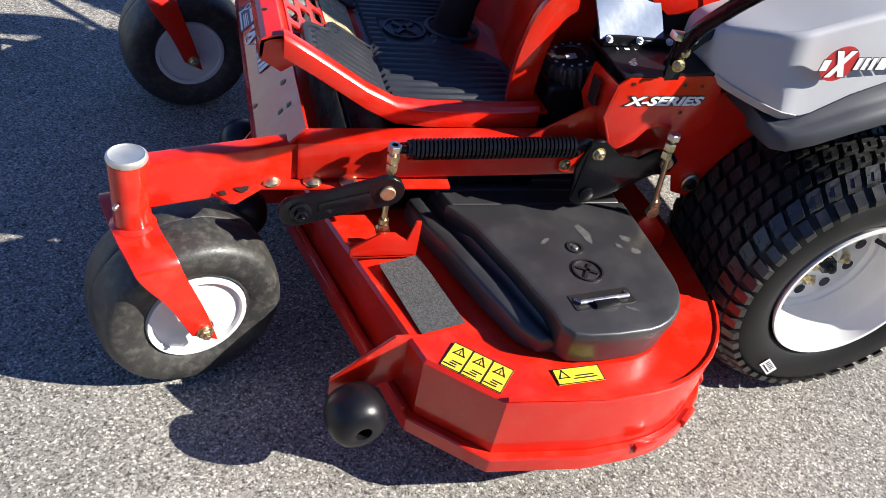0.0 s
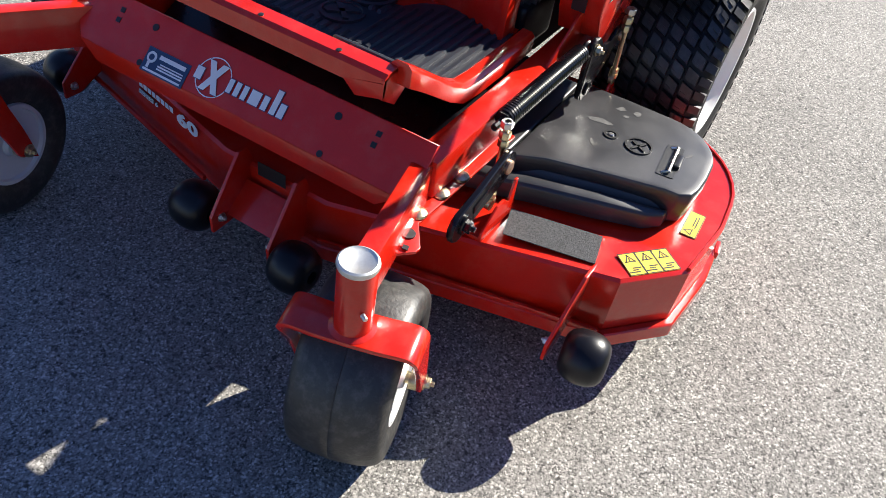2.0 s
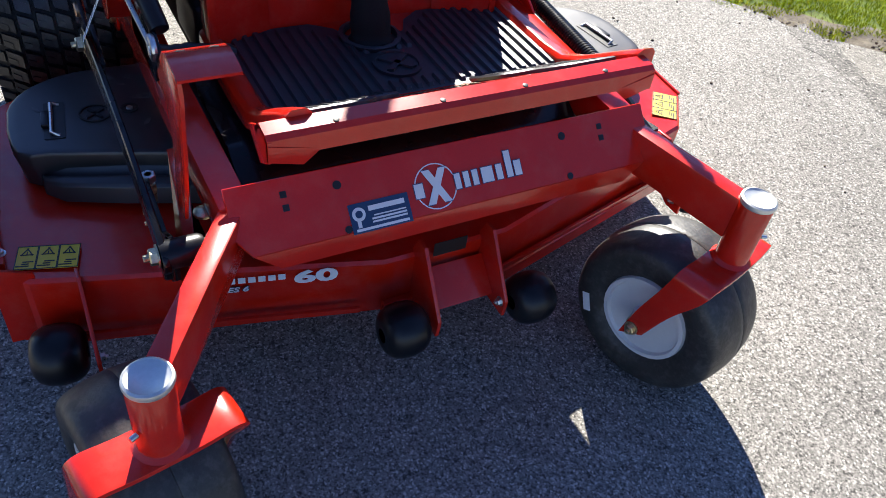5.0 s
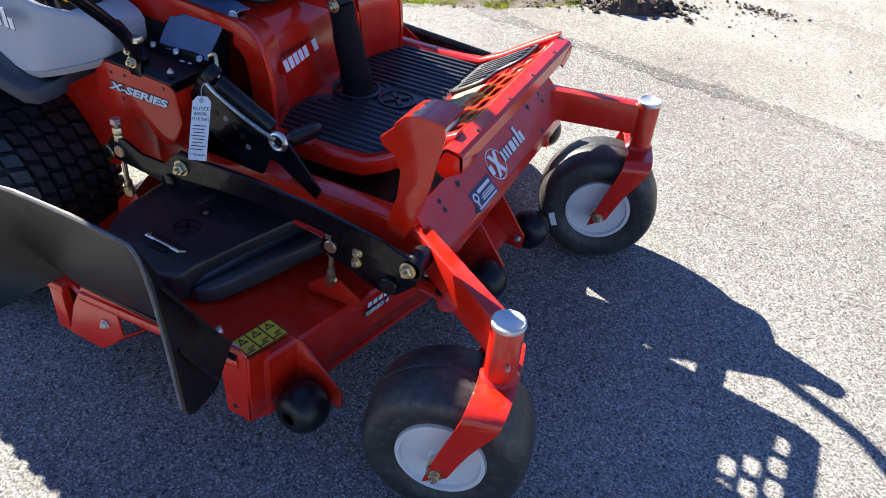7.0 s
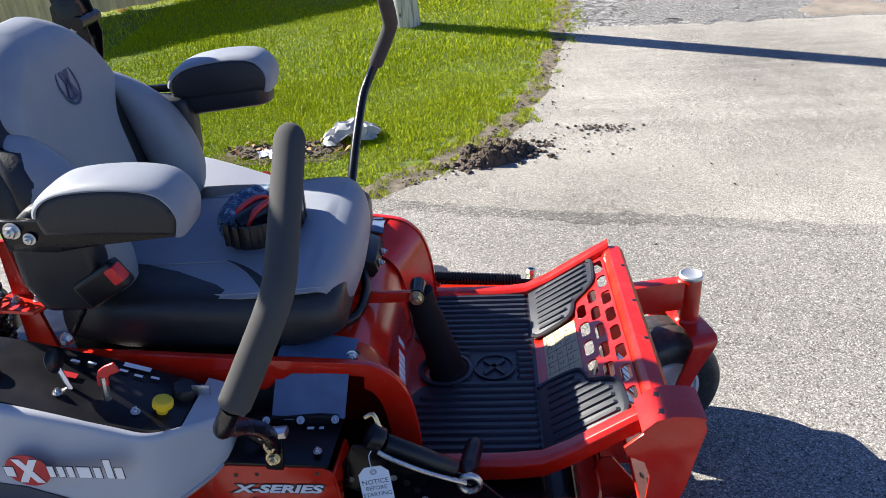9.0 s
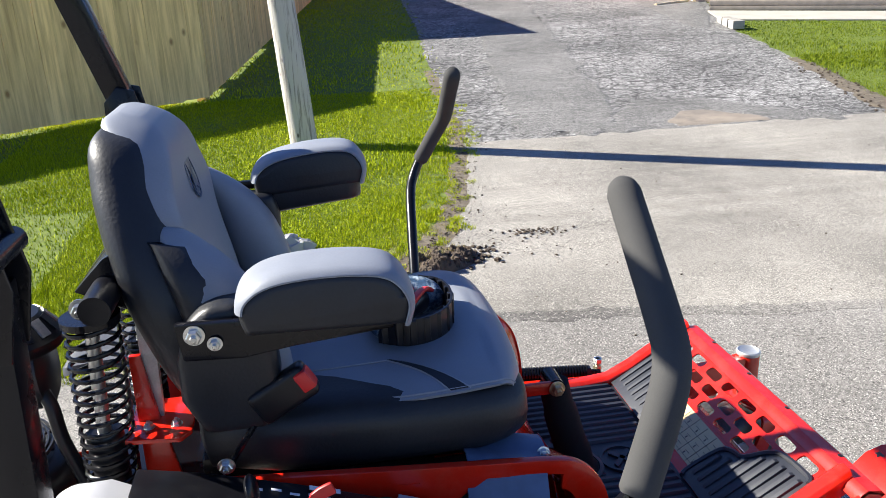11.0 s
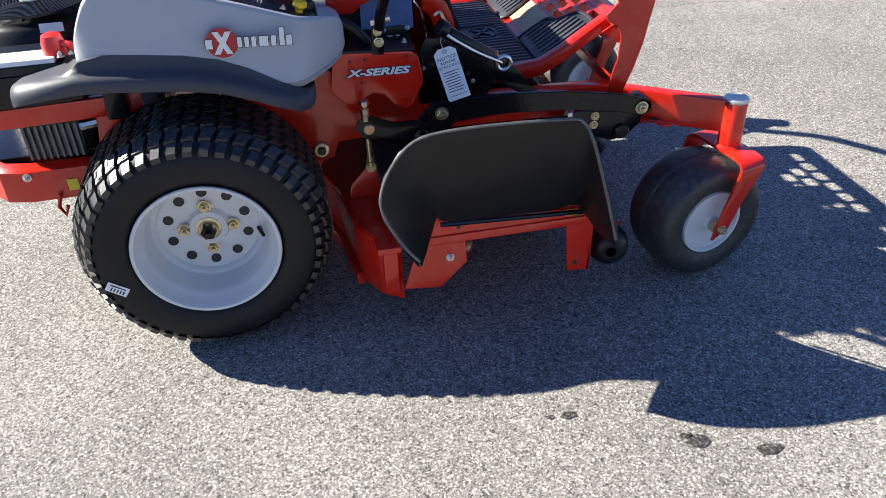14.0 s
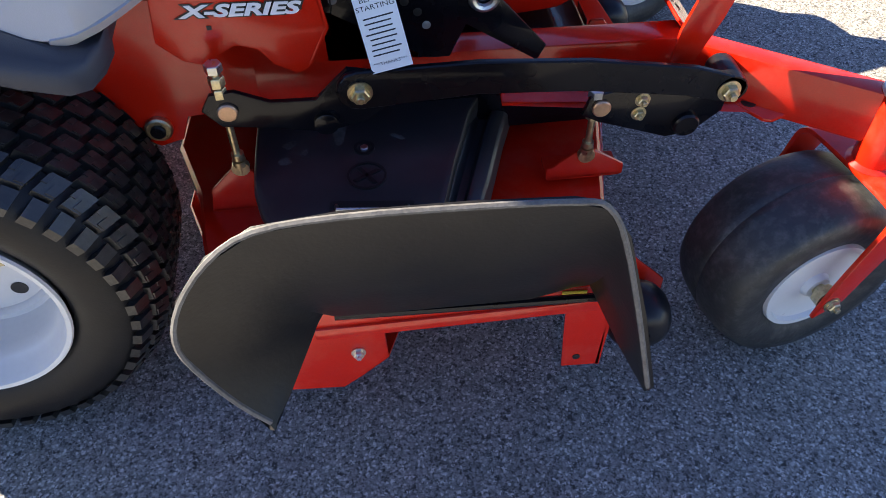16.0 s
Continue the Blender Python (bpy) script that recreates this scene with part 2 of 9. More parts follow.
def asphalt_material(name, base, light, stone_scale, crack=0.0, patch=0.25):
    m = bpy.data.materials.new(name)
    m.use_nodes = True
    N, L = m.node_tree.nodes, m.node_tree.links
    p = N["Principled BSDF"]
    tc = N.new("ShaderNodeTexCoord")
    v = N.new("ShaderNodeTexVoronoi")
    v.inputs["Scale"].default_value = stone_scale
    v.inputs["Randomness"].default_value = 1.0
    v2 = N.new("ShaderNodeTexVoronoi")
    v2.inputs["Scale"].default_value = stone_scale * 2.3
    n = N.new("ShaderNodeTexNoise")
    n.inputs["Scale"].default_value, n.inputs["Detail"].default_value = 0.9, 6
    n.inputs["Roughness"].default_value = 0.6
    fine = N.new("ShaderNodeTexNoise")
    fine.inputs["Scale"].default_value, fine.inputs["Detail"].default_value = stone_scale * 3, 3
    # grains are pushed out of shape, so that no two chips are alike
    wob = N.new("ShaderNodeTexNoise")
    wob.inputs["Scale"].default_value, wob.inputs["Detail"].default_value = stone_scale * 1.1, 3
    L.new(tc.outputs["Object"], wob.inputs["Vector"])
    off = N.new("ShaderNodeVectorMath")
    off.operation = "MULTIPLY_ADD"
    off.inputs[1].default_value = (1.6 / stone_scale,) * 3
    L.new(wob.outputs["Color"], off.inputs[0])
    L.new(tc.outputs["Object"], off.inputs[2])
    for t in (v, v2):
        L.new(off.outputs[0], t.inputs["Vector"])
    for t in (n, fine):
        L.new(tc.outputs["Object"], t.inputs["Vector"])
    sep = N.new("ShaderNodeSeparateColor")
    L.new(v.outputs["Color"], sep.inputs["Color"])
    sep2 = N.new("ShaderNodeSeparateColor")
    L.new(v2.outputs["Color"], sep2.inputs["Color"])
    r = N.new("ShaderNodeValToRGB")
    e = r.color_ramp.elements
    e[0].color = (*[c * 0.36 for c in base], 1)
    e[1].color = (*light, 1)
    e[0].position, e[1].position = 0.08, 0.97
    for at, w in ((0.22, 0.06), (0.62, 0.24), (0.80, 0.55)):
        k = e.new(at)
        k.color = (*[(a * (1 - w) + b * w) for a, b in zip(base, light)], 1)
    L.new(sep.outputs["Red"], r.inputs["Fac"])
    r2 = N.new("ShaderNodeValToRGB")
    r2.color_ramp.elements[0].color = (*[c * 0.75 for c in base], 1)
    r2.color_ramp.elements[1].color = (*[(a * 0.4 + b * 0.6) for a, b in zip(base, light)], 1)
    L.new(sep2.outputs["Green"], r2.inputs["Fac"])
    mx = N.new("ShaderNodeMixRGB")
    mx.inputs["Fac"].default_value = 0.30
    L.new(r.outputs["Color"], mx.inputs["Color1"])
    L.new(r2.outputs["Color"], mx.inputs["Color2"])
    # binder between the stones
    gap = N.new("ShaderNodeMapRange")
    gap.inputs["From Min"].default_value, gap.inputs["From Max"].default_value = 0.35, 0.75
    gap.inputs["To Min"].default_value, gap.inputs["To Max"].default_value = 1.0, 0.62
    L.new(v.outputs["Distance"], gap.inputs["Value"])
    mul = N.new("ShaderNodeMixRGB")
    mul.blend_type = "MULTIPLY"
    mul.inputs["Fac"].default_value = 1.0
    L.new(mx.outputs["Color"], mul.inputs["Color1"])
    L.new(gap.outputs["Result"], mul.inputs["Color2"])
    pr = N.new("ShaderNodeMapRange")
    pr.inputs["From Min"].default_value, pr.inputs["From Max"].default_value = 0.3, 0.7
    pr.inputs["To Min"].default_value, pr.inputs["To Max"].default_value = 1 - patch, 1 + patch
    L.new(n.outputs["Fac"], pr.inputs["Value"])
    mul2 = N.new("ShaderNodeMixRGB")
    mul2.blend_type = "MULTIPLY"
    mul2.inputs["Fac"].default_value = 1.0
    L.new(mul.outputs["Color"], mul2.inputs["Color1"])
    L.new(pr.outputs["Result"], mul2.inputs["Color2"])
    out = mul2.outputs["Color"]
    # dark pits and crumbs, pale worn chips: all with broken outlines
    for sc, rad, share, tone, amt in ((34, 0.22, 0.13, [c * 0.30 for c in base], 0.7), (75, 0.34, 0.15, [c * 0.16 for c in base], 0.8), (210, 0.46, 0.26, [c * 0.22 for c in base], 0.85), (165, 0.44, 0.17, [min(0.9, c * 1.35) for c in light], 0.75)):
        vs = N.new("ShaderNodeTexVoronoi")
        vs.inputs["Scale"].default_value = sc
        bend = N.new("ShaderNodeTexNoise")
        bend.inputs["Scale"].default_value, bend.inputs["Detail"].default_value = sc * 1.7, 2
        L.new(tc.outputs["Object"], bend.inputs["Vector"])
        shift = N.new("ShaderNodeVectorMath")
        shift.operation = "MULTIPLY_ADD"
        shift.inputs[1].default_value = (1.7 / sc,) * 3
        L.new(bend.outputs["Color"], shift.inputs[0])
        L.new(tc.outputs["Object"], shift.inputs[2])
        L.new(shift.outputs[0], vs.inputs["Vector"])
        near = N.new("ShaderNodeMath")
        near.operation = "LESS_THAN"
        near.inputs[1].default_value = rad
        L.new(vs.outputs["Distance"], near.inputs[0])
        pick = N.new("ShaderNodeSeparateColor")
        L.new(vs.outputs["Color"], pick.inputs["Color"])
        few = N.new("ShaderNodeMath")
        few.operation = "LESS_THAN"
        few.inputs[1].default_value = share
        L.new(pick.outputs["Blue"], few.inputs[0])
        both = N.new("ShaderNodeMath")
        both.operation = "MULTIPLY"
        L.new(near.outputs[0], both.inputs[0])
        L.new(few.outputs[0], both.inputs[1])
        part_of = N.new("ShaderNodeMath")
        part_of.operation = "MULTIPLY"
        part_of.inputs[1].default_value = amt
        L.new(both.outputs[0], part_of.inputs[0])
        ms = N.new("ShaderNodeMixRGB")
        ms.inputs["Color2"].default_value = (*tone, 1)
        L.new(part_of.outputs[0], ms.inputs["Fac"])
        L.new(out, ms.inputs["Color1"])
        out = ms.outputs["Color"]
    height = v.outputs["Distance"]
    if crack:
        c = N.new("ShaderNodeTexVoronoi")
        c.feature = "DISTANCE_TO_EDGE"
        c.inputs["Scale"].default_value = 8.5
        wob = N.new("ShaderNodeTexNoise")
        wob.inputs["Scale"].default_value = 6
        wob.inputs["Detail"].default_value = 5
        L.new(tc.outputs["Object"], wob.inputs["Vector"])
        av = N.new("ShaderNodeMixRGB")
        av.inputs["Fac"].default_value = 0.20
        L.new(tc.outputs["Object"], av.inputs["Color1"])
        L.new(wob.outputs["Color"], av.inputs["Color2"])
        L.new(av.outputs["Color"], c.inputs["Vector"])
        cr = N.new("ShaderNodeMapRange")
        cr.inputs["From Max"].default_value = 0.10
        cr.inputs["To Min"].default_value, cr.inputs["To Max"].default_value = 1 - crack, 1.0
        L.new(c.outputs["Distance"], cr.inputs["Value"])
        mul3 = N.new("ShaderNodeMixRGB")
        mul3.blend_type = "MULTIPLY"
        mul3.inputs["Fac"].default_value = 1.0
        L.new(out, mul3.inputs["Color1"])
        L.new(cr.outputs["Result"], mul3.inputs["Color2"])
        out = mul3.outputs["Color"]
    L.new(out, p.inputs["Base Color"])
    p.inputs["Roughness"].default_value = 0.82
    p.inputs["Specular IOR Level"].default_value = 0.35
    b = N.new("ShaderNodeBump")
    b.inputs["Strength"].default_value, b.inputs["Distance"].default_value = 0.40, 0.002
    b.invert = True
    L.new(height, b.inputs["Height"])
    b2 = N.new("ShaderNodeBump")
    b2.inputs["Strength"].default_value, b2.inputs["Distance"].default_value = 0.4, 0.0015
    L.new(fine.outputs["Fac"], b2.inputs["Height"])
    L.new(b.outputs["Normal"], b2.inputs["Normal"])
    L.new(b2.outputs["Normal"], p.inputs["Normal"])
    return m


ASPHALT = asphalt_material("worn_asphalt", (0.190, 0.180, 0.163), (0.49, 0.462, 0.415), 235)
FINE_ASPHALT = asphalt_material("pale_fine_asphalt", (0.252, 0.236, 0.205), (0.53, 0.495, 0.43), 230, patch=0.34)
JOINT_ASPHALT = asphalt_material("dark_joint_asphalt", (0.150, 0.142, 0.127), (0.40, 0.375, 0.335), 210, patch=0.5)
OLD_ASPHALT = asphalt_material("old_cracked_asphalt", (0.155, 0.151, 0.143), (0.50, 0.49, 0.47), 42, crack=0.80, patch=0.5)
PATCH_ASPHALT = asphalt_material("dark_patch_asphalt", (0.122, 0.119, 0.112), (0.36, 0.35, 0.33), 75, patch=0.4)
DRIP_ASPHALT = asphalt_material("oil_dark_asphalt", (0.035, 0.033, 0.030), (0.14, 0.13, 0.12), 215)
SILT = mat("dry_silt", (0.23, 0.195, 0.155), 0.9, var=0.3, scale=5, bump=0.5, bscale=120, dust=(0.12, 0.11, 0.10), dust_amt=0.8, dust_scale=6)
TORN_SOIL = mat("bare_crumbly_soil", (0.105, 0.085, 0.058), 0.95, var=0.55, scale=16, bump=1.0, bscale=90, dust=(0.23, 0.20, 0.155), dust_amt=0.8, dust_scale=22)
LAWN_SOIL = mat("lawn_soil", (0.095, 0.132, 0.008), 0.95, var=0.45, scale=14, bump=0.8, bscale=120)


# ---------------- mesh helpers ----------------
def rounded(bm, offset, segs=2, angle=28):
    if offset <= 0:
        return
    bmesh.ops.recalc_face_normals(bm, faces=bm.faces)
    es = [e for e in bm.edges if len(e.link_faces) == 2 and e.calc_face_angle(0) > radians(angle)]
    if es:
        bmesh.ops.bevel(bm, geom=es, offset=offset, segments=segs, affect="EDGES", clamp_overlap=True, profile=0.6)


def part(name, bm, material, parent=None, label="", bevel=0.0, segs=2, smooth=38, matrix=None):
    """Links bm as one mesh object, under a thing or a part where parent is given."""
    rounded(bm, bevel, segs)
    bmesh.ops.recalc_face_normals(bm, faces=bm.faces)
    me = bpy.data.meshes.new(name)
    bm.to_mesh(me)
    bm.free()
    return link_mesh(name, me, material, parent, label, smooth, matrix)


def link_mesh(name, me, material, parent=None, label="", smooth=38, matrix=None):
    if not me.materials:
        me.materials.append(material)
        if smooth:
            me.shade_smooth()
            me.set_sharp_from_angle(angle=radians(smooth))
    ob = new(name, me)
    if parent:
        ob.parent = parent
    if matrix is not None:
        ob.matrix_local = matrix
    if label:
        tagged(ob, label)
    return ob


def B():
    return bmesh.new()


def box(bm, x0, x1, y0, y1, z0, z1, m=None):
    vs = [bm.verts.new((x, y, z)) for z in (z0, z1) for x, y in ((x0, y0), (x1, y0), (x1, y1), (x0, y1))]
    for f in ((3, 2, 1, 0), (4, 5, 6, 7), (0, 1, 5, 4), (1, 2, 6, 5), (2, 3, 7, 6), (3, 0, 4, 7)):
        bm.faces.new([vs[i] for i in f])
    if m is not None:
        bmesh.ops.transform(bm, matrix=m, verts=vs)
    return vs


def loft(bm, rings, cap=True, close=False):
    """Skins a row of point rings (each closed)."""
    vv = [[bm.verts.new(p) for p in ring] for ring in rings]
    n = len(vv[0])
    pairs = list(zip(vv, vv[1:])) + ([(vv[-1], vv[0])] if close else [])
    for a, b in pairs:
        for i in range(n):
            bm.faces.new((a[i], a[(i + 1) % n], b[(i + 1) % n], b[i]))
    if cap and not close:
        bm.faces.new(list(reversed(vv[0])))
        bm.faces.new(vv[-1])
    return vv


def frames_along(pts):
    pts = [Vector(p) for p in pts]
    out, side = [], None
    for i, p in enumerate(pts):
        d = (pts[min(i + 1, len(pts) - 1)] - pts[max(i - 1, 0)]).normalized()
        if side is None:
            up = Vector((0, 0, 1)) if abs(d.z) < 0.9 else Vector((0, 1, 0))
            side = d.cross(up).normalized()
        side = (side - d * side.dot(d)).normalized()
        out.append((p, side, side.cross(d).normalized()))
    return out


def tube(bm, pts, r, n=10, cap=True):
    rs = r if isinstance(r, (list, tuple)) else [r] * len(pts)
    rings = [[p + (s * math.cos(a) + u * math.sin(a)) * q for a in (2 * math.pi * k / n for k in range(n))] for (p, s, u), q in zip(frames_along(pts), rs)]
    return loft(bm, rings, cap)


def bar(bm, pts, w, h):
    """A rectangular bar, w across and h high, along points."""
    rings = [[p + s * a * w / 2 + u * b * h / 2 for a, b in ((-1, -1), (1, -1), (1, 1), (-1, 1))] for p, s, u in frames_along(pts)]
    return loft(bm, rings)


def smooth_path(pts, n=6):
    pts = [Vector(p) for p in pts]
    out = []
    for i in range(len(pts) - 1):
        a, b, c, d = pts[max(i - 1, 0)], pts[i], pts[i + 1], pts[min(i + 2, len(pts) - 1)]
        for k in range(n):
            t = k / n
            out.append(0.5 * ((2 * b) + (c - a) * t + (2 * a - 5 * b + 4 * c - d) * t * t + (3 * b - a - 3 * c + d) * t ** 3))
    return out + [pts[-1]]


def lathe(bm, prof, m=None, n=32, cap=True):
    """Turns (radius, height) pairs about z, then places the result by m."""
    m = m or Matrix()
    rings = [[m @ Vector((r * math.cos(2 * math.pi * k / n), r * math.sin(2 * math.pi * k / n), h)) for k in range(n)] for r, h in prof]
    return loft(bm, rings, cap)


def plate(bm, pts, vec):
    """A flat polygon given thickness along vec."""
    vec = Vector(vec)
    a = [bm.verts.new(p) for p in pts]
    b = [bm.verts.new(Vector(p) + vec) for p in pts]
    bm.faces.new(list(reversed(a)))
    bm.faces.new(b)
    n = len(a)
    for i in range(n):
        bm.faces.new((a[i], a[(i + 1) % n], b[(i + 1) % n], b[i]))
    return a + b


def disc_pts(cx, cy, r, n=24, a0=0.0):
    return [(cx + r * math.cos(a0 + 2 * math.pi * k / n), cy + r * math.sin(a0 + 2 * math.pi * k / n)) for k in range(n)]


def rrect(w, h, r, n=4):
    """A rounded rectangle about the origin, counter-clockwise."""
    out = []
    for cx, cy, a in ((w / 2 - r, h / 2 - r, 0), (-w / 2 + r, h / 2 - r, 90), (-w / 2 + r, -h / 2 + r, 180), (w / 2 - r, -h / 2 + r, 270)):
        out += [(cx + r * math.cos(radians(a + 90 * k / n)), cy + r * math.sin(radians(a + 90 * k / n))) for k in range(n + 1)]
    return out


def axes(o, x, y):
    """A pose with its origin at o, local x and y along the given ways and z out of the surface."""
    x = Vector(x).normalized()
    z = x.cross(Vector(y)).normalized()
    y = z.cross(x)
    return Matrix(((x.x, y.x, z.x, o[0]), (x.y, y.y, z.y, o[1]), (x.z, y.z, z.z, o[2]), (0, 0, 0, 1)))


def flat(bm, pts2, m, t=0.0008, z=0.0):
    return plate(bm, [m @ Vector((x, y, z)) for x, y in pts2], (m.to_3x3() @ Vector((0, 0, t))))


def rect2(x, y, w, h):
    return [(x - w / 2, y - h / 2), (x + w / 2, y - h / 2), (x + w / 2, y + h / 2), (x - w / 2, y + h / 2)]


def lettering(name, body, size, material, parent, m, shear=0.0, spacing=1.0, bold=0.0, depth=0.0006, wide=1.0):
    cu = bpy.data.curves.new(name, "FONT")
    cu.body, cu.size, cu.shear, cu.space_character = body, size, shear, spacing
    cu.align_x, cu.align_y = "CENTER", "CENTER"
    cu.extrude, cu.offset, cu.resolution_u = depth, bold, 3
    tmp = bpy.data.objects.new(name, cu)
    scene.collection.objects.link(tmp)
    bpy.context.view_layer.update()
    me = bpy.data.meshes.new_from_object(tmp.evaluated_get(bpy.context.evaluated_depsgraph_get()))
    bpy.data.objects.remove(tmp)
    me.transform(m @ Matrix.Diagonal((wide, 1, 1, 1)))
    me.name = name
    me.materials.clear()
    return link_mesh(name, me, material, parent, smooth=0)


def hexbolt_mesh(r, h, mid):
    bm = B()
    lathe(bm, [(r * 1.5, 0), (r * 1.5, h * 0.18), (r * 1.15, h * 0.2)], n=18)
    ring = [(r * 1.12, h * 0.2), (r * 1.12, h * 0.85), (r * 0.95, h)]
    lathe(bm, ring, n=6)
    lathe(bm, [(r * 0.5, h * 0.9), (r * 0.5, h * 1.5), (r * 0.42, h * 1.58)], n=10)
    bmesh.ops.recalc_face_normals(bm, faces=bm.faces)
    me = bpy.data.meshes.new("bolt")
    bm.to_mesh(me)
    bm.free()
    me.materials.append(mid)
    return me


BOLT_Z = hexbolt_mesh(0.0085, 0.010, ZINC)
BOLT_G = hexbolt_mesh(0.0095, 0.011, GOLD_ZINC)
BOLT_K = hexbolt_mesh(0.0095, 0.011, BLACK_STEEL)


def pointing(o, d):
    """A pose at o whose z points along d."""
    return Matrix.Translation(o) @ Vector(d).to_track_quat("Z", "Y").to_matrix().to_4x4()


def bolt(parent, o, d, me=None, s=1.0, name="bolt"):
    ob = new(name, me or BOLT_Z)
    ob.parent = parent
    ob.matrix_local = pointing(o, d) @ Matrix.Scale(s, 4)
    return ob


def pin(parent, o, d, r=0.012, h=0.006, material=None, name="pivot_pin"):
    bm = B()
    lathe(bm, [(r, -0.004), (r, h * 0.7), (r * 0.85, h)], pointing(o, d), n=18)
    return part(name, bm, material or COPPER_PIN, parent)


# ---------------- ground ----------------
JOINT_Y = 2.02


def gz(y):
    """Height of the ground: level round the mower, then rising up the drive."""
    if y < 2:
        return 0.0
    return 0.043 * (y - 2) ** 2 / 4 if y < 4 else 0.043 * (y - 3)


def interp(t, table):
    if t <= table[0][0]:
        return table[0][1]
    for (a, u), (b, v) in zip(table, table[1:]):
        if t <= b:
            return u + (v - u) * (t - a) / (b - a)
    return table[-1][1]


DRIVE_LEFT = [(0.9, -40.0), (1.25, -6.0), (1.6, -0.75), (1.8, -0.14), (2.05, 0.27), (2.42, 0.58), (2.75, 0.84), (3.1, 1.03), (3.55, 1.17), (4.1, 1.30), (4.97, 1.48), (5.6, 1.58), (7.8, 1.74), (9.3, 1.83), (12.8, 2.2), (19.3, 2.70), (24, 3.0), (26, 3.2)]
DRIVE_RIGHT = [(1.6, 40.0), (2.2, 12.0), (3.5, 5.2), (3.8, 5.05), (4.35, 5.18), (5.2, 5.48), (7.0, 5.95), (9.57, 6.62), (11.1, 6.95), (14.3, 8.35), (22.2, 10.3), (26, 11.2)]


def left_edge(y):
    return interp(y, DRIVE_LEFT) + 0.05 * noise.noise((y * 3.1, 0.0, 0.0)) + 0.03 * noise.noise((y * 9.0, 4.0, 0.0))


def right_edge(y):
    return interp(y, DRIVE_RIGHT) + 0.06 * noise.noise((y * 2.7, 7.0, 0.0)) + 0.04 * noise.noise((y * 8.0, 9.0, 0.0))


def spread(lo, hi, near, far, grow):
    """Steps from lo to hi, fine about zero and coarse far off."""
    out, t = [0.0], 0.0
    while t < hi:
        t += near + (far - near) * min(1, (t / grow) ** 2)
        out.append(min(t, hi))
    t = 0.0
    while t > lo:
        t -= near + (far - near) * min(1, (t / grow) ** 2)
        out.insert(0, max(t, lo))
    return out


bm = B()
gx, gy = spread(-900, 900, 0.5, 100, 60), spread(-900, 900, 0.25, 100, 40)
grid = [[bm.verts.new((x, y, (gz(min(y, 40)) if y < 40 else gz(40)) - 0.012)) for x in gx] for y in gy]
for a, b in zip(grid, grid[1:]):
    for i in range(len(a) - 1):
        bm.faces.new((a[i], a[i + 1], b[i + 1], b[i]))
ground = part("ground", bm, LAWN_SOIL)
tagged(ground, "green lawn earth with thin spring turf", "ground", kind="structure")


def drive_strip(name, y0, y1, step, material, lift, label):
    bm = B()
    rows = []
    y = y0
    while y < y1 + 1e-6:
        xl, xr = left_edge(y), right_edge(y)
        cols = [xl + (xr - xl) * k / 12 for k in range(13)]
        rows.append([bm.verts.new((x, y, gz(y) + lift)) for x in cols])
        y += step
    low = []
    for a, b in zip(rows, rows[1:]):
        for i in range(12):
            bm.faces.new((a[i], a[i + 1], b[i + 1], b[i]))
    rim = [e for e in bm.edges if len(e.link_faces) == 1]
    ext = bmesh.ops.extrude_edge_only(bm, edges=rim)
    for v in (g for g in ext["geom"] if isinstance(g, bmesh.types.BMVert)):
        v.co.z -= 0.03
    ob = part(name, bm, material, smooth=30)
    return tagged(ob, label, "pavement", kind="structure")


COLUMNS = [-40.0, -20.0, -12.0, -8.0, -6.0, -4.5, -3.5] + [-3.0 + 0.25 * k for k in range(41)] + [7.5, 8.5, 10.0, 12.0, 16.0, 24.0, 40.0]


def apron(name, y0, y1, material, label, lift, wob0, wob1):
    """One pour of the apron between two wavering joints."""
    bm = B()
    ys = [y0]
    while ys[-1] < y1:
        ys.append(min(y1, ys[-1] + (0.06 if ys[-1] > 0.85 else 4.0 if ys[-1] < -4 else 0.5)))
    rows = []
    for i, y in enumerate(ys):
        xl, xr = (left_edge(y), right_edge(y)) if y > 0.9 else (-40.0, 40.0)
        row = []
        for k in range(len(COLUMNS)):
            x = max(xl, min(xr, COLUMNS[k]))
            f = max(0.0, (y - max(y0, 0.9)) / (y1 - max(y0, 0.9)))
            dy = wob0(x) * (1 - f) + wob1(x) * f
            row.append(bm.verts.new((x, y + dy, gz(y + dy) + lift)))
        rows.append(row)
    for a, b in zip(rows, rows[1:]):
        for i in range(len(COLUMNS) - 1):
            if (a[i].co - a[i + 1].co).length > 1e-6 or (b[i].co - b[i + 1].co).length > 1e-6:
                bm.faces.new((a[i], a[i + 1], b[i + 1], b[i]))
    bmesh.ops.remove_doubles(bm, verts=bm.verts, dist=1e-5)
    rim = [e for e in bm.edges if len(e.link_faces) == 1]
    for v in (g for g in bmesh.ops.extrude_edge_only(bm, edges=rim)["geom"] if isinstance(g, bmesh.types.BMVert)):
        v.co.z -= 0.03
    return tagged(part(name, bm, material, smooth=30), label, "pavement", kind="structure")


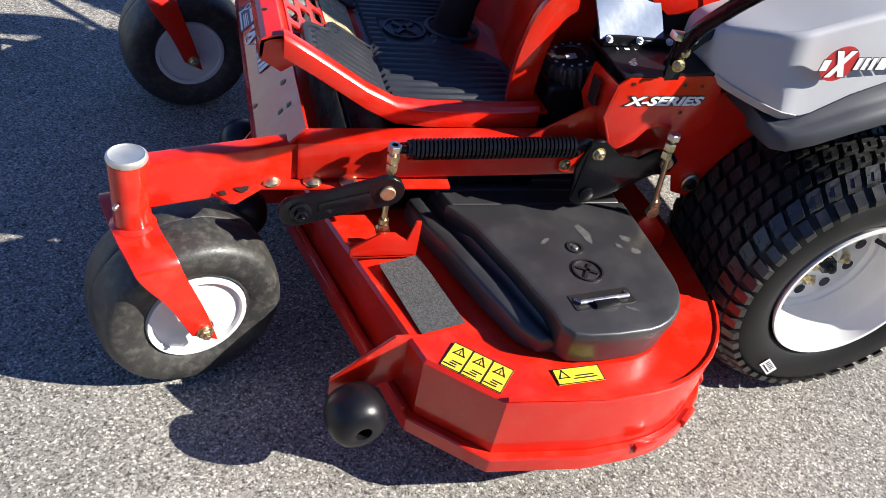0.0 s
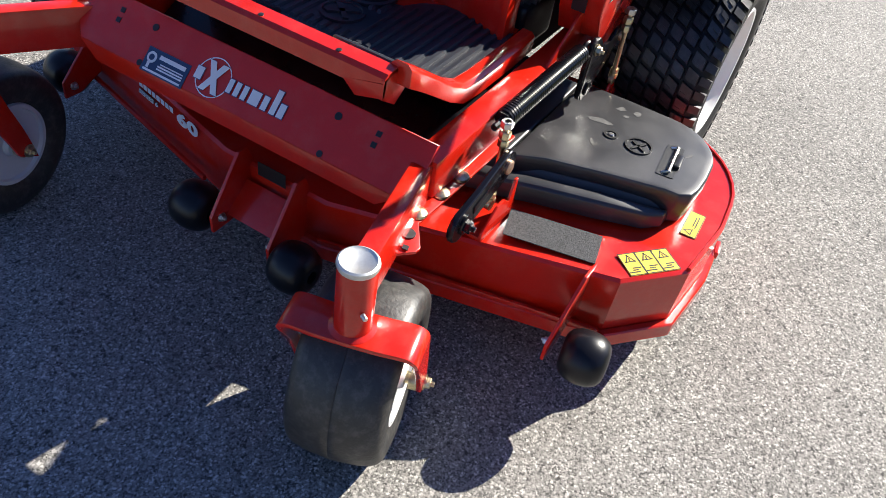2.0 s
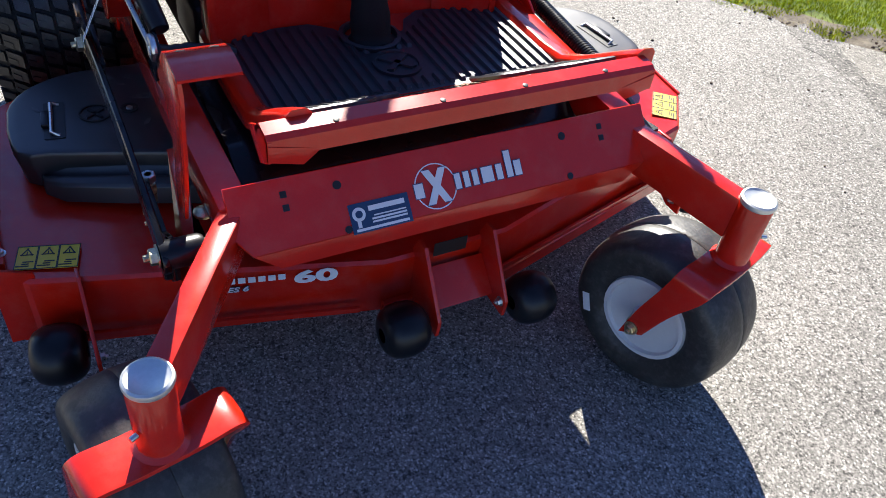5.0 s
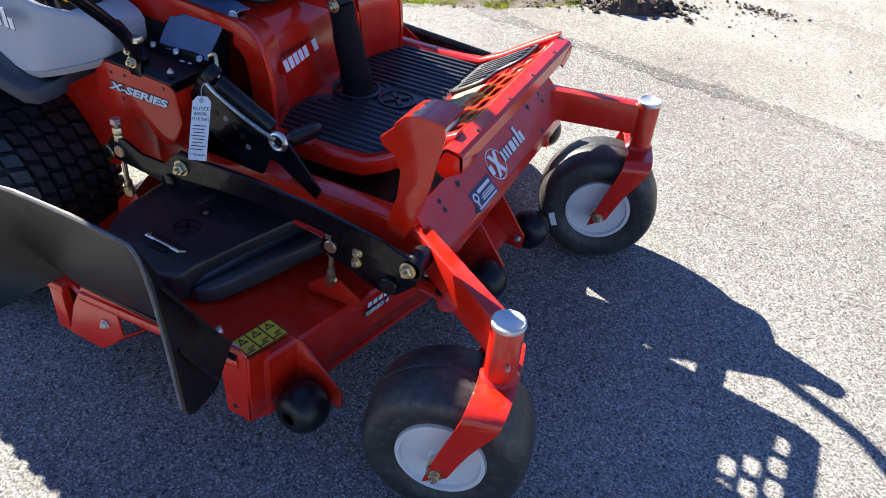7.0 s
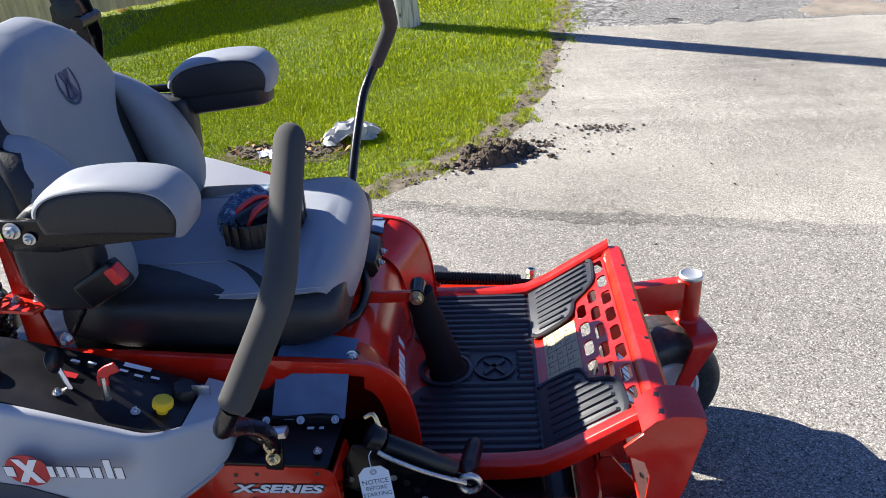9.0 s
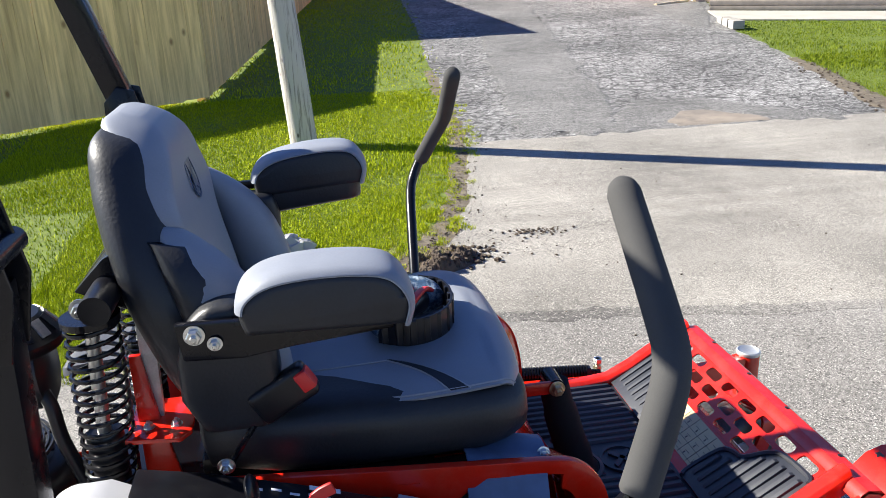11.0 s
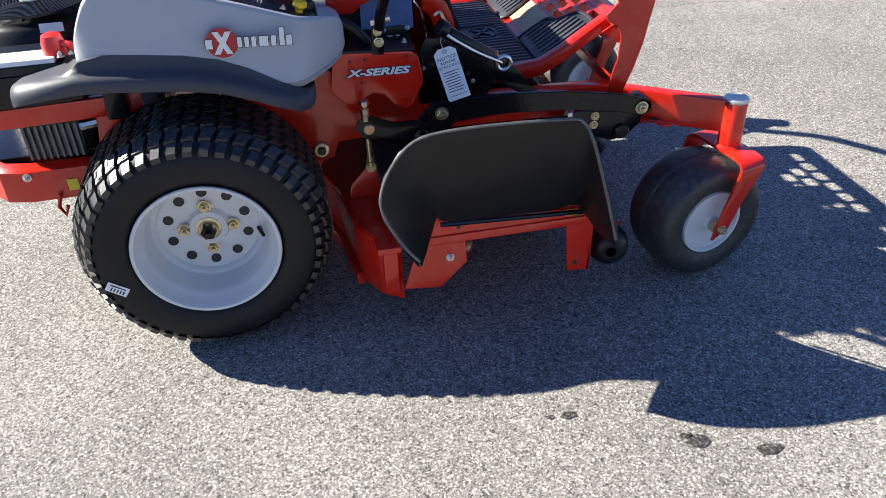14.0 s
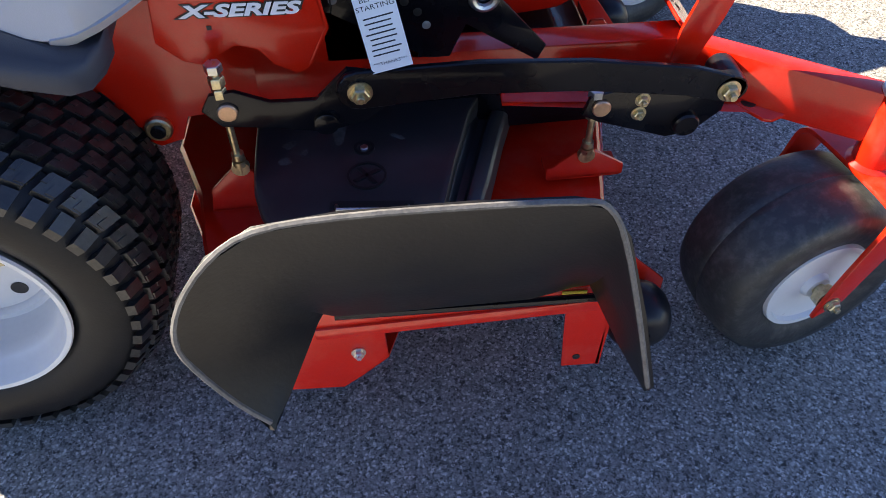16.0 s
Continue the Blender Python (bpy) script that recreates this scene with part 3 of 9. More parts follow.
no = lambda x: 0.0
skew = lambda x: max(-0.75, min(0.2, -0.19 * x))
joint = lambda x: skew(x) + 0.05 * noise.noise((x * 1.3, 3.0, 0.0)) + 0.02 * noise.noise((x * 6, 1.0, 0.0))
apron("road", -40.0, JOINT_Y, ASPHALT, "sunlit coarse grey asphalt with pale stone chips", 0.0, no, joint)
apron("pavement", JOINT_Y - 0.12, 4.98, FINE_ASPHALT, "paler fine-grained asphalt patch before the drive", -0.003, skew, lambda x: 0.09 * noise.noise((x * 1.1, 5.0, 0.0)))
drive_strip("pavement", 4.7, 26.0, 0.1, OLD_ASPHALT, -0.005, "old cracked asphalt driveway rising to the garage")



def laid(name, line, material, lift, label, ragged=0.07, n=24):
    """A thin ragged-edged layer lying on the drive; line holds (y, left x, right x)."""
    bm = B()
    rows = []
    for i in range(len(line) - 1):
        (ya, la, ra), (yb, lb, rb) = line[i], line[i + 1]
        m = max(3, int((yb - ya) / 0.05))
        for k in range(m + (i == len(line) - 2)):
            t = k / m
            y = ya + (yb - ya) * t
            l = la + (lb - la) * t + ragged * noise.noise((y * 2.3, 1.0, len(name))) + ragged * 0.9 * noise.noise((y * 7, 2.0, 1.0))
            r = ra + (rb - ra) * t + ragged * noise.noise((y * 2.1, 6.0, len(name))) + ragged * 0.9 * noise.noise((y * 8, 9.0, 1.0))
            rows.append([(l + (r - l) * j / n, y + ragged * 2.5 * noise.noise((x_at * 3.7, 4.0, i * 1.0)) * (1 if (i == 0 and k == 0) else 0), gz(y) + lift) for j, x_at in ((j, l + (r - l) * j / n) for j in range(n + 1))])
    # feathered rim that dips under the drive
    rows = [[(r[0][0] - 0.04, r[0][1], r[0][2] - abs(lift) - 0.003)] + r + [(r[-1][0] + 0.04, r[-1][1], r[-1][2] - abs(lift) - 0.003)] for r in rows]
    rows = [[(x, y - 0.05, gz(y - 0.05) - (0.003 if lift > 0 else 0.016)) for x, y, z in rows[0]]] + rows + [[(x, y + 0.05, gz(y + 0.05) - (0.003 if lift > 0 else 0.016)) for x, y, z in rows[-1]]]
    sheet_plain(bm, rows)
    return tagged(part(name, bm, material, smooth=0), label, "pavement", kind="structure")


def sheet_plain(bm, rows):
    vv = [[bm.verts.new(p) for p in r] for r in rows]
    for a, b in zip(vv, vv[1:]):
        for i in range(len(a) - 1):
            bm.faces.new((a[i], a[i + 1], b[i + 1], b[i]))


laid("relaid_strip", [(5.06, 2.0, 2.88), (7.5, 2.35, 3.40), (9.4, 2.68, 3.78), (13.8, 3.55, 4.62), (20.9, 4.9, 5.75), (25.5, 5.6, 6.5)], PATCH_ASPHALT, 0.003, "darker smooth relaid asphalt strip in the drive", 0.16)
laid("relaid_strip", [(10.9, 6.45, 6.62), (12.5, 6.7, 7.4), (15.3, 7.25, 8.6), (18.0, 7.5, 9.2), (25.5, 8.2, 11.0)], PATCH_ASPHALT, 0.003, "darker smooth asphalt beside the house")
laid("hollow_rim", [(5.0, 2.95, 4.75), (5.2, 2.92, 4.7), (5.6, 3.05, 4.3), (6.05, 3.4, 4.0)], PATCH_ASPHALT, 0.002, "dark worn asphalt round a shallow hollow", 0.10)
laid("silt_patch", [(5.02, 3.35, 4.15), (5.15, 3.32, 4.15), (5.35, 3.5, 3.95), (5.5, 3.62, 3.8)], SILT, 0.006, "dry tan silt in a hollow of the drive", 0.05)
laid("bare_strip", [(3.8, 5.02, 5.26), (4.4, 5.14, 5.34), (5.0, 5.33, 5.52), (5.9, 5.55, 5.72), (7.2, 5.96, 6.08), (7.8, 6.12, 6.18)], TORN_SOIL, 0.003, "bare crumbly soil along the lawn edge", 0.08)
laid("bare_strip", [(1.95, -0.04, 0.24), (2.2, 0.20, 0.52), (2.45, 0.44, 0.70), (2.75, 0.70, 0.94), (3.1, 0.90, 1.10), (3.55, 1.06, 1.24), (4.1, 1.21, 1.36), (4.97, 1.36, 1.53), (6.2, 1.52, 1.68), (8.5, 1.70, 1.82)], TORN_SOIL, -0.0065, "bare crumbly soil along the lawn edge", 0.06)

# dark seam where the two pours meet
bm = B()
rows = []
for k in range(221):
    x = -2.0 + 0.036 * k
    yy = JOINT_Y + joint(x)
    if x < left_edge(yy) + 0.03:
        continue
    w0 = 0.045 + 0.050 * max(0, noise.noise((x * 2.1, 8.0, 0.0))) + 0.034 * noise.noise((x * 13, 5.0, 0.0))
    w1 = 0.040 + 0.060 * max(0, noise.noise((x * 1.7, 2.0, 3.0))) + 0.036 * noise.noise((x * 15, 1.0, 7.0))
    rows.append([(x, yy - w0 - 0.01, -0.002)] + [(x, yy - w0 + (w0 + w1) * j / 3, gz(yy) + 0.0022) for j in range(4)] + [(x, yy + w1 + 0.01, -0.002)])
sheet_plain(bm, rows)
tagged(part("pavement_seam", bm, JOINT_ASPHALT, smooth=0), "darker ragged seam between two asphalt pours", "pavement", kind="structure")

# old drips on the asphalt
for k, (x, y, r) in enumerate(((0.745, -1.06, 0.016), (0.70, -1.055, 0.008), (0.985, -1.195, 0.022), (1.115, -1.25, 0.021), (0.965, -1.175, 0.011))):
    bm = B()
    ring = [(x + r * (1 + 0.45 * noise.noise((math.cos(a) * 1.6, math.sin(a) * 1.6, k * 3.0))) * math.cos(a) * 1.3, y + r * (1 + 0.45 * noise.noise((math.cos(a) * 1.6, math.sin(a) * 1.6, k * 3.0 + 9))) * math.sin(a) * 0.7, 0.0012) for a in (2 * math.pi * j / 26 for j in range(26))]
    plate(bm, ring, (0, 0, 0.0006))
    tagged(part("oil_stain", bm, DRIP_ASPHALT), "small dark oil stain on the asphalt", "stain", kind="structure")

# ---------------- mower ----------------
mower = new("riding_mower")
tagged(mower, "red zero-turn riding mower with grey seat and fenders parked on asphalt", "mower")

# deck shell: top plate, skirt and lower lip
DECK_Z, DECK_LOW = 0.276, 0.112
rear_left = [(0.55 + 0.25 * math.cos(radians(a)), 0.565 + 0.255 * math.sin(radians(a))) for a in range(95, 181, 9)]
DECK = ([(1.045, 0.16), (0.900, 0.715), (0.787, 0.811), (0.62, 0.826)] + rear_left
        + [(0.285, 0.40), (0.30, 0.16), (0.27, 0.02), (0.30, -0.14), (0.285, -0.30), (0.325, -0.42), (0.337, -0.52), (0.353, -0.60), (0.390, -0.665), (0.44, -0.70)]
        + [(0.50, -0.715), (0.88, -0.715), (0.915, -0.671), (1.045, -0.10)])


def grow(pts, d):
    """Moves a closed outline outwards by d."""
    n, out = len(pts), []
    for i in range(n):
        p, a, b = Vector(pts[i]), Vector(pts[i - 1]), Vector(pts[(i + 1) % n])
        t1, t2 = (p - a).normalized(), (b - p).normalized()
        nn = Vector((t1.y + t2.y, -t1.x - t2.x))
        nn.normalize()
        k = 1 / max(0.5, nn.dot(Vector((t1.y, -t1.x))))
        out.append(tuple(p + nn * d * k))
    return out


area = sum(a[0] * b[1] - b[0] * a[1] for a, b in zip(DECK, DECK[1:] + DECK[:1]))
if area < 0:
    DECK.reverse()
bm = B()
loops = [(grow(DECK, -0.006), DECK_LOW), (grow(DECK, -0.002), 0.150), (grow(DECK, 0.0), DECK_Z - 0.006), (grow(DECK, -0.006), DECK_Z)]
loft(bm, [[(x, y, z - 0.031 * max(0.0, min(1.0, (x - 0.92) / 0.12)) * (z > 0.2)) for x, y in pts] for pts, z in loops])
bm.faces.ensure_lookup_table()
bmesh.ops.delete(bm, geom=[f for f in bm.faces if len(f.verts) == 4 and f.calc_center_median().y < -0.70 and 0.46 < f.calc_center_median().x < 0.87 and f.calc_center_median().z < 0.268], context="FACES")
bmesh.ops.delete(bm, geom=[f for f in bm.faces if len(f.verts) > 4 and f.calc_center_median().z < 0.12], context="FACES")
deck = part("mower_deck", bm, RED, mower, "red powder-coated steel cutting deck", smooth=25)
# the side opening's dark mouth and the lower lip band
bm = B()
band = [p for p in DECK]
outer, inner = grow(band, 0.014), grow(band, -0.004)
# the band leaves the discharge side free
idx = list(range(len(band)))
first = next(i for i in idx if band[i][1] < -0.60 and band[i - 1][1] >= -0.60)
last = next(i for i in idx if band[i][1] < -0.60 and band[(i + 1) % len(band)][1] >= -0.60)
order, i = [], (last + 1) % len(band)
while i != first:
    order.append(i)
    i = (i + 1) % len(band)
rings = []
for i in order:
    o, q = outer[i], inner[i]
    rings.append([(q[0], q[1], 0.106), (o[0], o[1], 0.106), (o[0], o[1], 0.142), (q[0], q[1], 0.142)])
loft(bm, rings)
part("skirt_band", bm, RED, deck, bevel=0.003, segs=1, smooth=25)
# raised bead along the outer top edge
bm = B()
edge = [(x, y, DECK_Z + 0.001) for x, y in grow(DECK, -0.004)]
k0 = min(range(len(DECK)), key=lambda i: (DECK[i][0] - 0.787) ** 2 + (DECK[i][1] - 0.811) ** 2)
run = [edge[(k0 + j) % len(edge)] for j in range(0, 11)]
tube(bm, run, 0.0045, 6)
part("edge_bead", bm, RED, deck)
# weld stubs along the lower band
for i in (2, 5, 8):
    a = Vector((*outer[(k0 + i) % len(outer)], 0.14))
    b = Vector((*outer[(k0 + i + 1) % len(outer)], 0.14))
    bm = B()
    bar(bm, [a, a + (b - a).normalized() * 0.045], 0.010, 0.018)
    part("weld_tab", bm, RED, deck, bevel=0.003)

# front stiffener lip of the deck
for s, x1, y1 in ((1, 0.905, 0.71), (-1, 0.918, -0.665)):
    bm = B()
    bar(bm, [(1.056, s * 0.15, 0.150), (x1 + 0.010, y1, 0.150)], 0.008, 0.012)
    part("front_rib", bm, RED, deck, bevel=0.002)

# grip pad and decals on the deck
mdeck = Matrix.Translation((0, 0, DECK_Z + 0.0006))
bm = B()
flat(bm, [(0.931, 0.483), (0.891, 0.658), (0.809, 0.639), (0.854, 0.461)], mdeck, 0.0015)
part("grip_pad", bm, GRIT, deck, "black grit non-slip pad")


def warning_decal(corners, panels, name="warning_decal"):
    """A yellow decal from four corners, split into black-ruled panels with a warning triangle and plain bars."""
    a, b, c, d = [Vector((*p, DECK_Z + 0.0008)) for p in corners]
    x, y = b - a, d - a
    m = axes(a, x, y)
    w, h = x.length, (c - b).length
    bm = B()
    flat(bm, [(0, 0), (w, 0), (w, h), (0, h)], m, 0.0006)
    ob = part(name, bm, YELLOW, deck, "yellow warning decal with black print")
    bm = B()
    pw = w / panels
    for k in range(panels):
        o = k * pw
        for px, py, qw, qh in ((o + pw / 2, 0.0012, pw, 0.0016), (o + pw / 2, h - 0.0012, pw, 0.0016), (o + 0.0008, h / 2, 0.0014, h), (o + pw - 0.0008, h / 2, 0.0014, h)):
            flat(bm, rect2(px, py, qw, qh), m, 0.0005, 0.0006)
        if panels > 1:
            cx, cy, r = o + pw / 2, h * 0.70, min(pw, h) * 0.36
            t_out = [(cx + r * math.cos(radians(q)), cy + r * math.sin(radians(q))) for q in (90, 210, 330)]
            for p, q in zip(t_out, t_out[1:] + t_out[:1]):
                v = Vector(q) - Vector(p)
                nrm = Vector((-v.y, v.x)).normalized() * 0.0022
                flat(bm, [p, q, tuple(Vector(q) + nrm), tuple(Vector(p) + nrm)], m, 0.0005, 0.0006)
            flat(bm, rect2(cx, cy, r * 0.14, r * 0.6), m, 0.0005, 0.0006)
            for j, ww in ((0, 0.62), (1, 0.35), (2, 0.5)):
                flat(bm, rect2(cx + (j - 1) * pw * 0.12, h * (0.14 + 0.09 * j), pw * ww, h * 0.045), m, 0.0005, 0.0006)
        else:
            cx, cy, r = w * 0.18, h * 0.55, h * 0.36
            t_out = [(cx + r * math.cos(radians(q)), cy + r * math.sin(radians(q))) for q in (90, 210, 330)]
            for p, q in zip(t_out, t_out[1:] + t_out[:1]):
                v = Vector(q) - Vector(p)
                nrm = Vector((-v.y, v.x)).normalized() * 0.002
                flat(bm, [p, q, tuple(Vector(q) + nrm), tuple(Vector(p) + nrm)], m, 0.0005, 0.0006)
            for j in range(2):
                flat(bm, rect2(w * 0.62, h * (0.3 + 0.16 * j), w * (0.5 - 0.1 * j), h * 0.07), m, 0.0005, 0.0006)
    part("print", bm, INK, deck, smooth=0)
    return ob


warning_decal([(0.877, 0.725), (0.794, 0.795), (0.755, 0.751), (0.837, 0.683)], 3)
warning_decal([(0.691, 0.789), (0.606, 0.785), (0.600, 0.752), (0.693, 0.757)], 1)
warning_decal([(0.882, -0.689), (0.907, -0.595), (0.853, -0.579), (0.826, -0.674)], 3)


# belt covers, moulded black plastic
def belt_cover(s, dy):
    """A flat-topped cover with upright sides and a channelled front shoulder; s mirrors it, dy shifts it across."""
    def q(x, y):
        return (x, s * (y + dy))

    def rings_of(levels):
        rings = [[(*q(x, y), z) for x, y in pts] for pts, z in levels]
        return [list(reversed(r)) for r in rings] if s < 0 else rings
    rear = [(0.552 + 0.128 * math.cos(radians(a)), (0.622 + 0.130 * math.sin(radians(a))) if s > 0 else (0.585 + 0.166 * math.sin(radians(a)))) for a in range(100, 181, 10)]
    top = [(0.800, 0.405), (0.760, 0.470), (0.722, 0.580), (0.686, 0.700), (0.684, 0.728), (0.668, 0.748), (0.640, 0.754), (0.590, 0.755)] + rear + [(0.424, 0.52), (0.428, 0.405)]
    mid = (0.60, 0.57)

    def shrunk(k):
        return [(mid[0] + (x - mid[0]) * k, mid[1] + (y - mid[1]) * k) for x, y in top]
    bm = B()
    loft(bm, rings_of(((shrunk(0.955), 0.279), (shrunk(0.965), 0.300), (shrunk(0.995), 0.326), (top, 0.345), (shrunk(0.985), 0.3515), (shrunk(0.90), 0.3525))))
    cover = part("belt_cover", bm, COVER_PLASTIC, mower, "black moulded plastic belt cover with latch handle", bevel=0.003, segs=2, smooth=40)
    # channelled shoulder along the front edge: (offset outwards, height)
    sect = [(-0.016, 0.279), (-0.016, 0.330), (0.000, 0.322), (0.008, 0.306), (0.020, 0.305), (0.027, 0.322), (0.036, 0.322), (0.047, 0.318), (0.052, 0.312), (0.056, 0.279)]
    rings = []
    for x, y, k in ((0.806, 0.330, 1.0), (0.786, 0.405, 1.0), (0.760, 0.470, 1.0), (0.722, 0.580, 1.0), (0.692, 0.675, 0.85), (0.676, 0.708, 0.55), (0.664, 0.716, 0.2)):
        rings.append([(*q(x + 0.945 * o * k, y + 0.325 * o * k), 0.279 + (z - 0.279) * (0.35 + 0.65 * k)) for o, z in sect])
    bm = B()
    loft(bm, [list(reversed(r)) for r in rings] if s < 0 else rings)
    part("cover_shoulder", bm, COVER_PLASTIC, cover, bevel=0.0015, smooth=30)
    # inner panel running back along the frame, with two grooves
    for y0, y1, z in ((0.352, 0.400, 0.345), (0.312, 0.346, 0.340), (0.276, 0.306, 0.336)):
        bm = B()
        plate(bm, [(*q(0.812 - 0.1 * (y1 - 0.276), y0), 0.279), (*q(0.812 - 0.22 * (y1 - 0.276), y1), 0.279), (*q(0.430, y1), 0.279), (*q(0.430, y0), 0.279)], (0, 0, z - 0.279))
        part("cover_ledge", bm, COVER_PLASTIC, cover, bevel=0.007, segs=3)
    # emblem ring with a crossing mark
    cx, cy = 0.588, s * (0.603 + dy)
    m = axes((cx, cy, 0.3526), (-1 * s, -0.25, 0), (0.25, -1 * s, 0))
    bm = B()
    outer_r, inner_r = disc_pts(0, 0, 0.029, 28), disc_pts(0, 0, 0.0255, 28)
    for k in range(28):
        flat(bm, [outer_r[k], outer_r[(k + 1) % 28], inner_r[(k + 1) % 28], inner_r[k]], m, 0.003)
    for a in (1, -1):
        flat(bm, [(-0.018, -0.013 * a), (-0.011, -0.015 * a), (0.018, 0.013 * a), (0.011, 0.015 * a)], m, 0.003)
    part("emblem", bm, INK, cover, smooth=0)
    # dried water marks
    for k, (x, y, a, b, turn) in enumerate(((0.555, 0.500, 0.010, 0.024, 0.2), (0.476, 0.520, 0.007, 0.012, 0.8), (0.470, 0.556, 0.008, 0.010, 1.6), (0.498, 0.540, 0.005, 0.007, 0.5), (0.640, 0.520, 0.004, 0.013, 2.2), (0.545, 0.700, 0.004, 0.010, 1.1))):
        bm = B()
        ring = []
        for j in range(22):
            w = 2 * math.pi * j / 22
            f = 1 + 0.5 * noise.noise((math.cos(w) * 1.4, math.sin(w) * 1.4, k * 7.0))
            u, v = a * f * math.cos(w), b * f * math.sin(w)
            ring.append((*q(x + u * math.cos(turn) - v * math.sin(turn), y + u * math.sin(turn) + v * math.cos(turn)), 0.3527))
        plate(bm, ring, (0, 0, 0.0003))
        part("water_mark", bm, WATER_MARK, cover, smooth=0)
    # screw well
    bm = B()
    lathe(bm, [(0.016, -0.001), (0.016, 0.003), (0.011, 0.003), (0.010, -0.001)], Matrix.Translation((0.588, s * (0.541 + dy), 0.352)), n=20)
    part("screw_well", bm, INK, cover)
    pin(cover, (0.588, s * (0.541 + dy), 0.353), (0, 0, 1), 0.006, 0.003, ZINC, "screw")
    # latch slot with bail
    m = axes((0.590, s * (0.674 + dy), 0.3528), (-1 * s, -0.12, 0), (0.12, -1 * s, 0))
    bm = B()
    flat(bm, rrect(0.118, 0.036, 0.004), m, 0.0012)
    part("latch_slot", bm, INK, cover)
    bm = B()
    tube(bm, [m @ Vector(p) for p in ((-0.05, 0.008, 0.0), (-0.048, -0.005, 0.006), (0.048, -0.005, 0.006), (0.05, 0.008, 0.0))], 0.0038, 8)
    part("latch_bail", bm, ZINC, cover, "zinc wire latch")
    bm = B()
    box(bm, -0.024, 0.024, -0.022, -0.008, 0.0, 0.009, m)
    part("latch_tongue", bm, BLACK_PLASTIC, cover, bevel=0.003)
    return cover


belt_cover(1, 0.0)
belt_cover(-1, -0.105)

# anti-scalp rollers on their brackets
ROLLER = B()
lathe(ROLLER, [(0.014, -0.043), (0.020, -0.044), (0.032, -0.042), (0.043, -0.034), (0.050, -0.020), (0.0525, 0.0), (0.050, 0.020), (0.043, 0.034), (0.032, 0.042), (0.020, 0.044), (0.014, 0.043), (0.012, 0.02), (0.012, -0.02)], n=32, cap=False)
bmesh.ops.recalc_face_normals(ROLLER, faces=ROLLER.faces)
roller_me = bpy.data.meshes.new("roller")
ROLLER.to_mesh(roller_me)
ROLLER.free()


def roller(o, axis):
    return link_mesh("anti_scalp_roller", roller_me, BLACK_PLASTIC, mower, "black plastic deck roller", 45, pointing(o, axis))


roller((1.135, -0.098, 0.155), (0, 1, 0))
roller((1.150, 0.168, 0.155), (0, 1, 0))
roller((1.000, 0.718, 0.158), (-0.18, 1, 0))
roller((0.978, -0.655, 0.160), (0.15, 1, 0))
# centre bracket: two plates with a web
for y0, x in ((-0.040, 1.0), (0.104, 1.0)):
    bm = B()
    plate(bm, [(1.02, y0, 0.135), (1.155, y0, 0.130), (1.158, y0, 0.170), (1.075, y0, 0.285), (1.05, y0, 0.285), (1.02, y0, 0.22)], (0, 0.008, 0))
    part("roller_bracket", bm, RED, deck, bevel=0.002)
bm = B()
plate(bm, [(1.050, -0.034, 0.205), (1.050, 0.104, 0.205), (1.112, 0.104, 0.150), (1.112, -0.034, 0.150)], (0.004, 0, 0.005))
part("bracket_web", bm, RED, deck, bevel=0.002)
bolt(deck, (1.132, -0.032, 0.158), (0, 1, 0), s=0.8)
bolt(deck, (1.142, 0.104, 0.160), (0, -1, 0), s=0.8)
# side brackets: left and right
for s, p0, p1 in ((1, (0.92, 0.655), (1.03, 0.648)), (-1, (0.915, -0.595), (1.005, -0.598))):
    bm = B()
    y = p0[1]
    plate(bm, [(0.885, y + 0.0, 0.275), (0.935, y, 0.277), (1.035, p1[1], 0.175), (1.035, p1[1], 0.135), (0.995, p1[1], 0.135), (0.90, y, 0.18)], (0, 0.007 * s, 0))
    part("roller_bracket", bm, RED, deck, bevel=0.002)
    bolt(deck, (1.010, p1[1] - 0.001 * s, 0.160), (0, -s, 0), s=0.8)

# front print on the deck face: series number
fdir = Vector((0.918 - 1.045, -0.665 + 0.10, 0)).normalized()
mface = axes((1.0185, -0.225, 0.222), -fdir, (0, 0, 1))
lettering("size_number", "60", 0.040, PRINT_WHITE, deck, Matrix.Translation((0.004, 0, 0.010)) @ mface, bold=0.0016, wide=1.95)
mface2 = axes((0.991, -0.342, 0.232), -fdir, (0, 0, 1))
for word, size, grow_by, material, out in (("text_outline", 0.016, 0.0016, INK, 0.0036), ("series_text", 0.016, 0.0004, PRINT_WHITE, 0.0046)):
    lettering(word, "SERIES 6", size, material, deck, Matrix.Translation((out, 0, 0)) @ mface2 @ Matrix.Translation((-0.036, -0.016, 0)), shear=0.2, bold=grow_by, wide=1.35, depth=0.0003)
for k in range(8):
    bm = B()
    flat(bm, rect2(-0.060 + 0.0172 * k, 0.006, 0.0125, 0.013), Matrix.Translation((0.0045, 0, 0)) @ mface2, 0.0006)
    part("name_bar", bm, PRINT_WHITE, deck, smooth=0)
# serial plate behind the front plate
bm = B()
flat(bm, rect2(0, 0, 0.07, 0.032), axes((1.052, 0.03, 0.250), (0, 1, 0), (0, 0, 1)), 0.001)
part("serial_plate", bm, INK, deck)

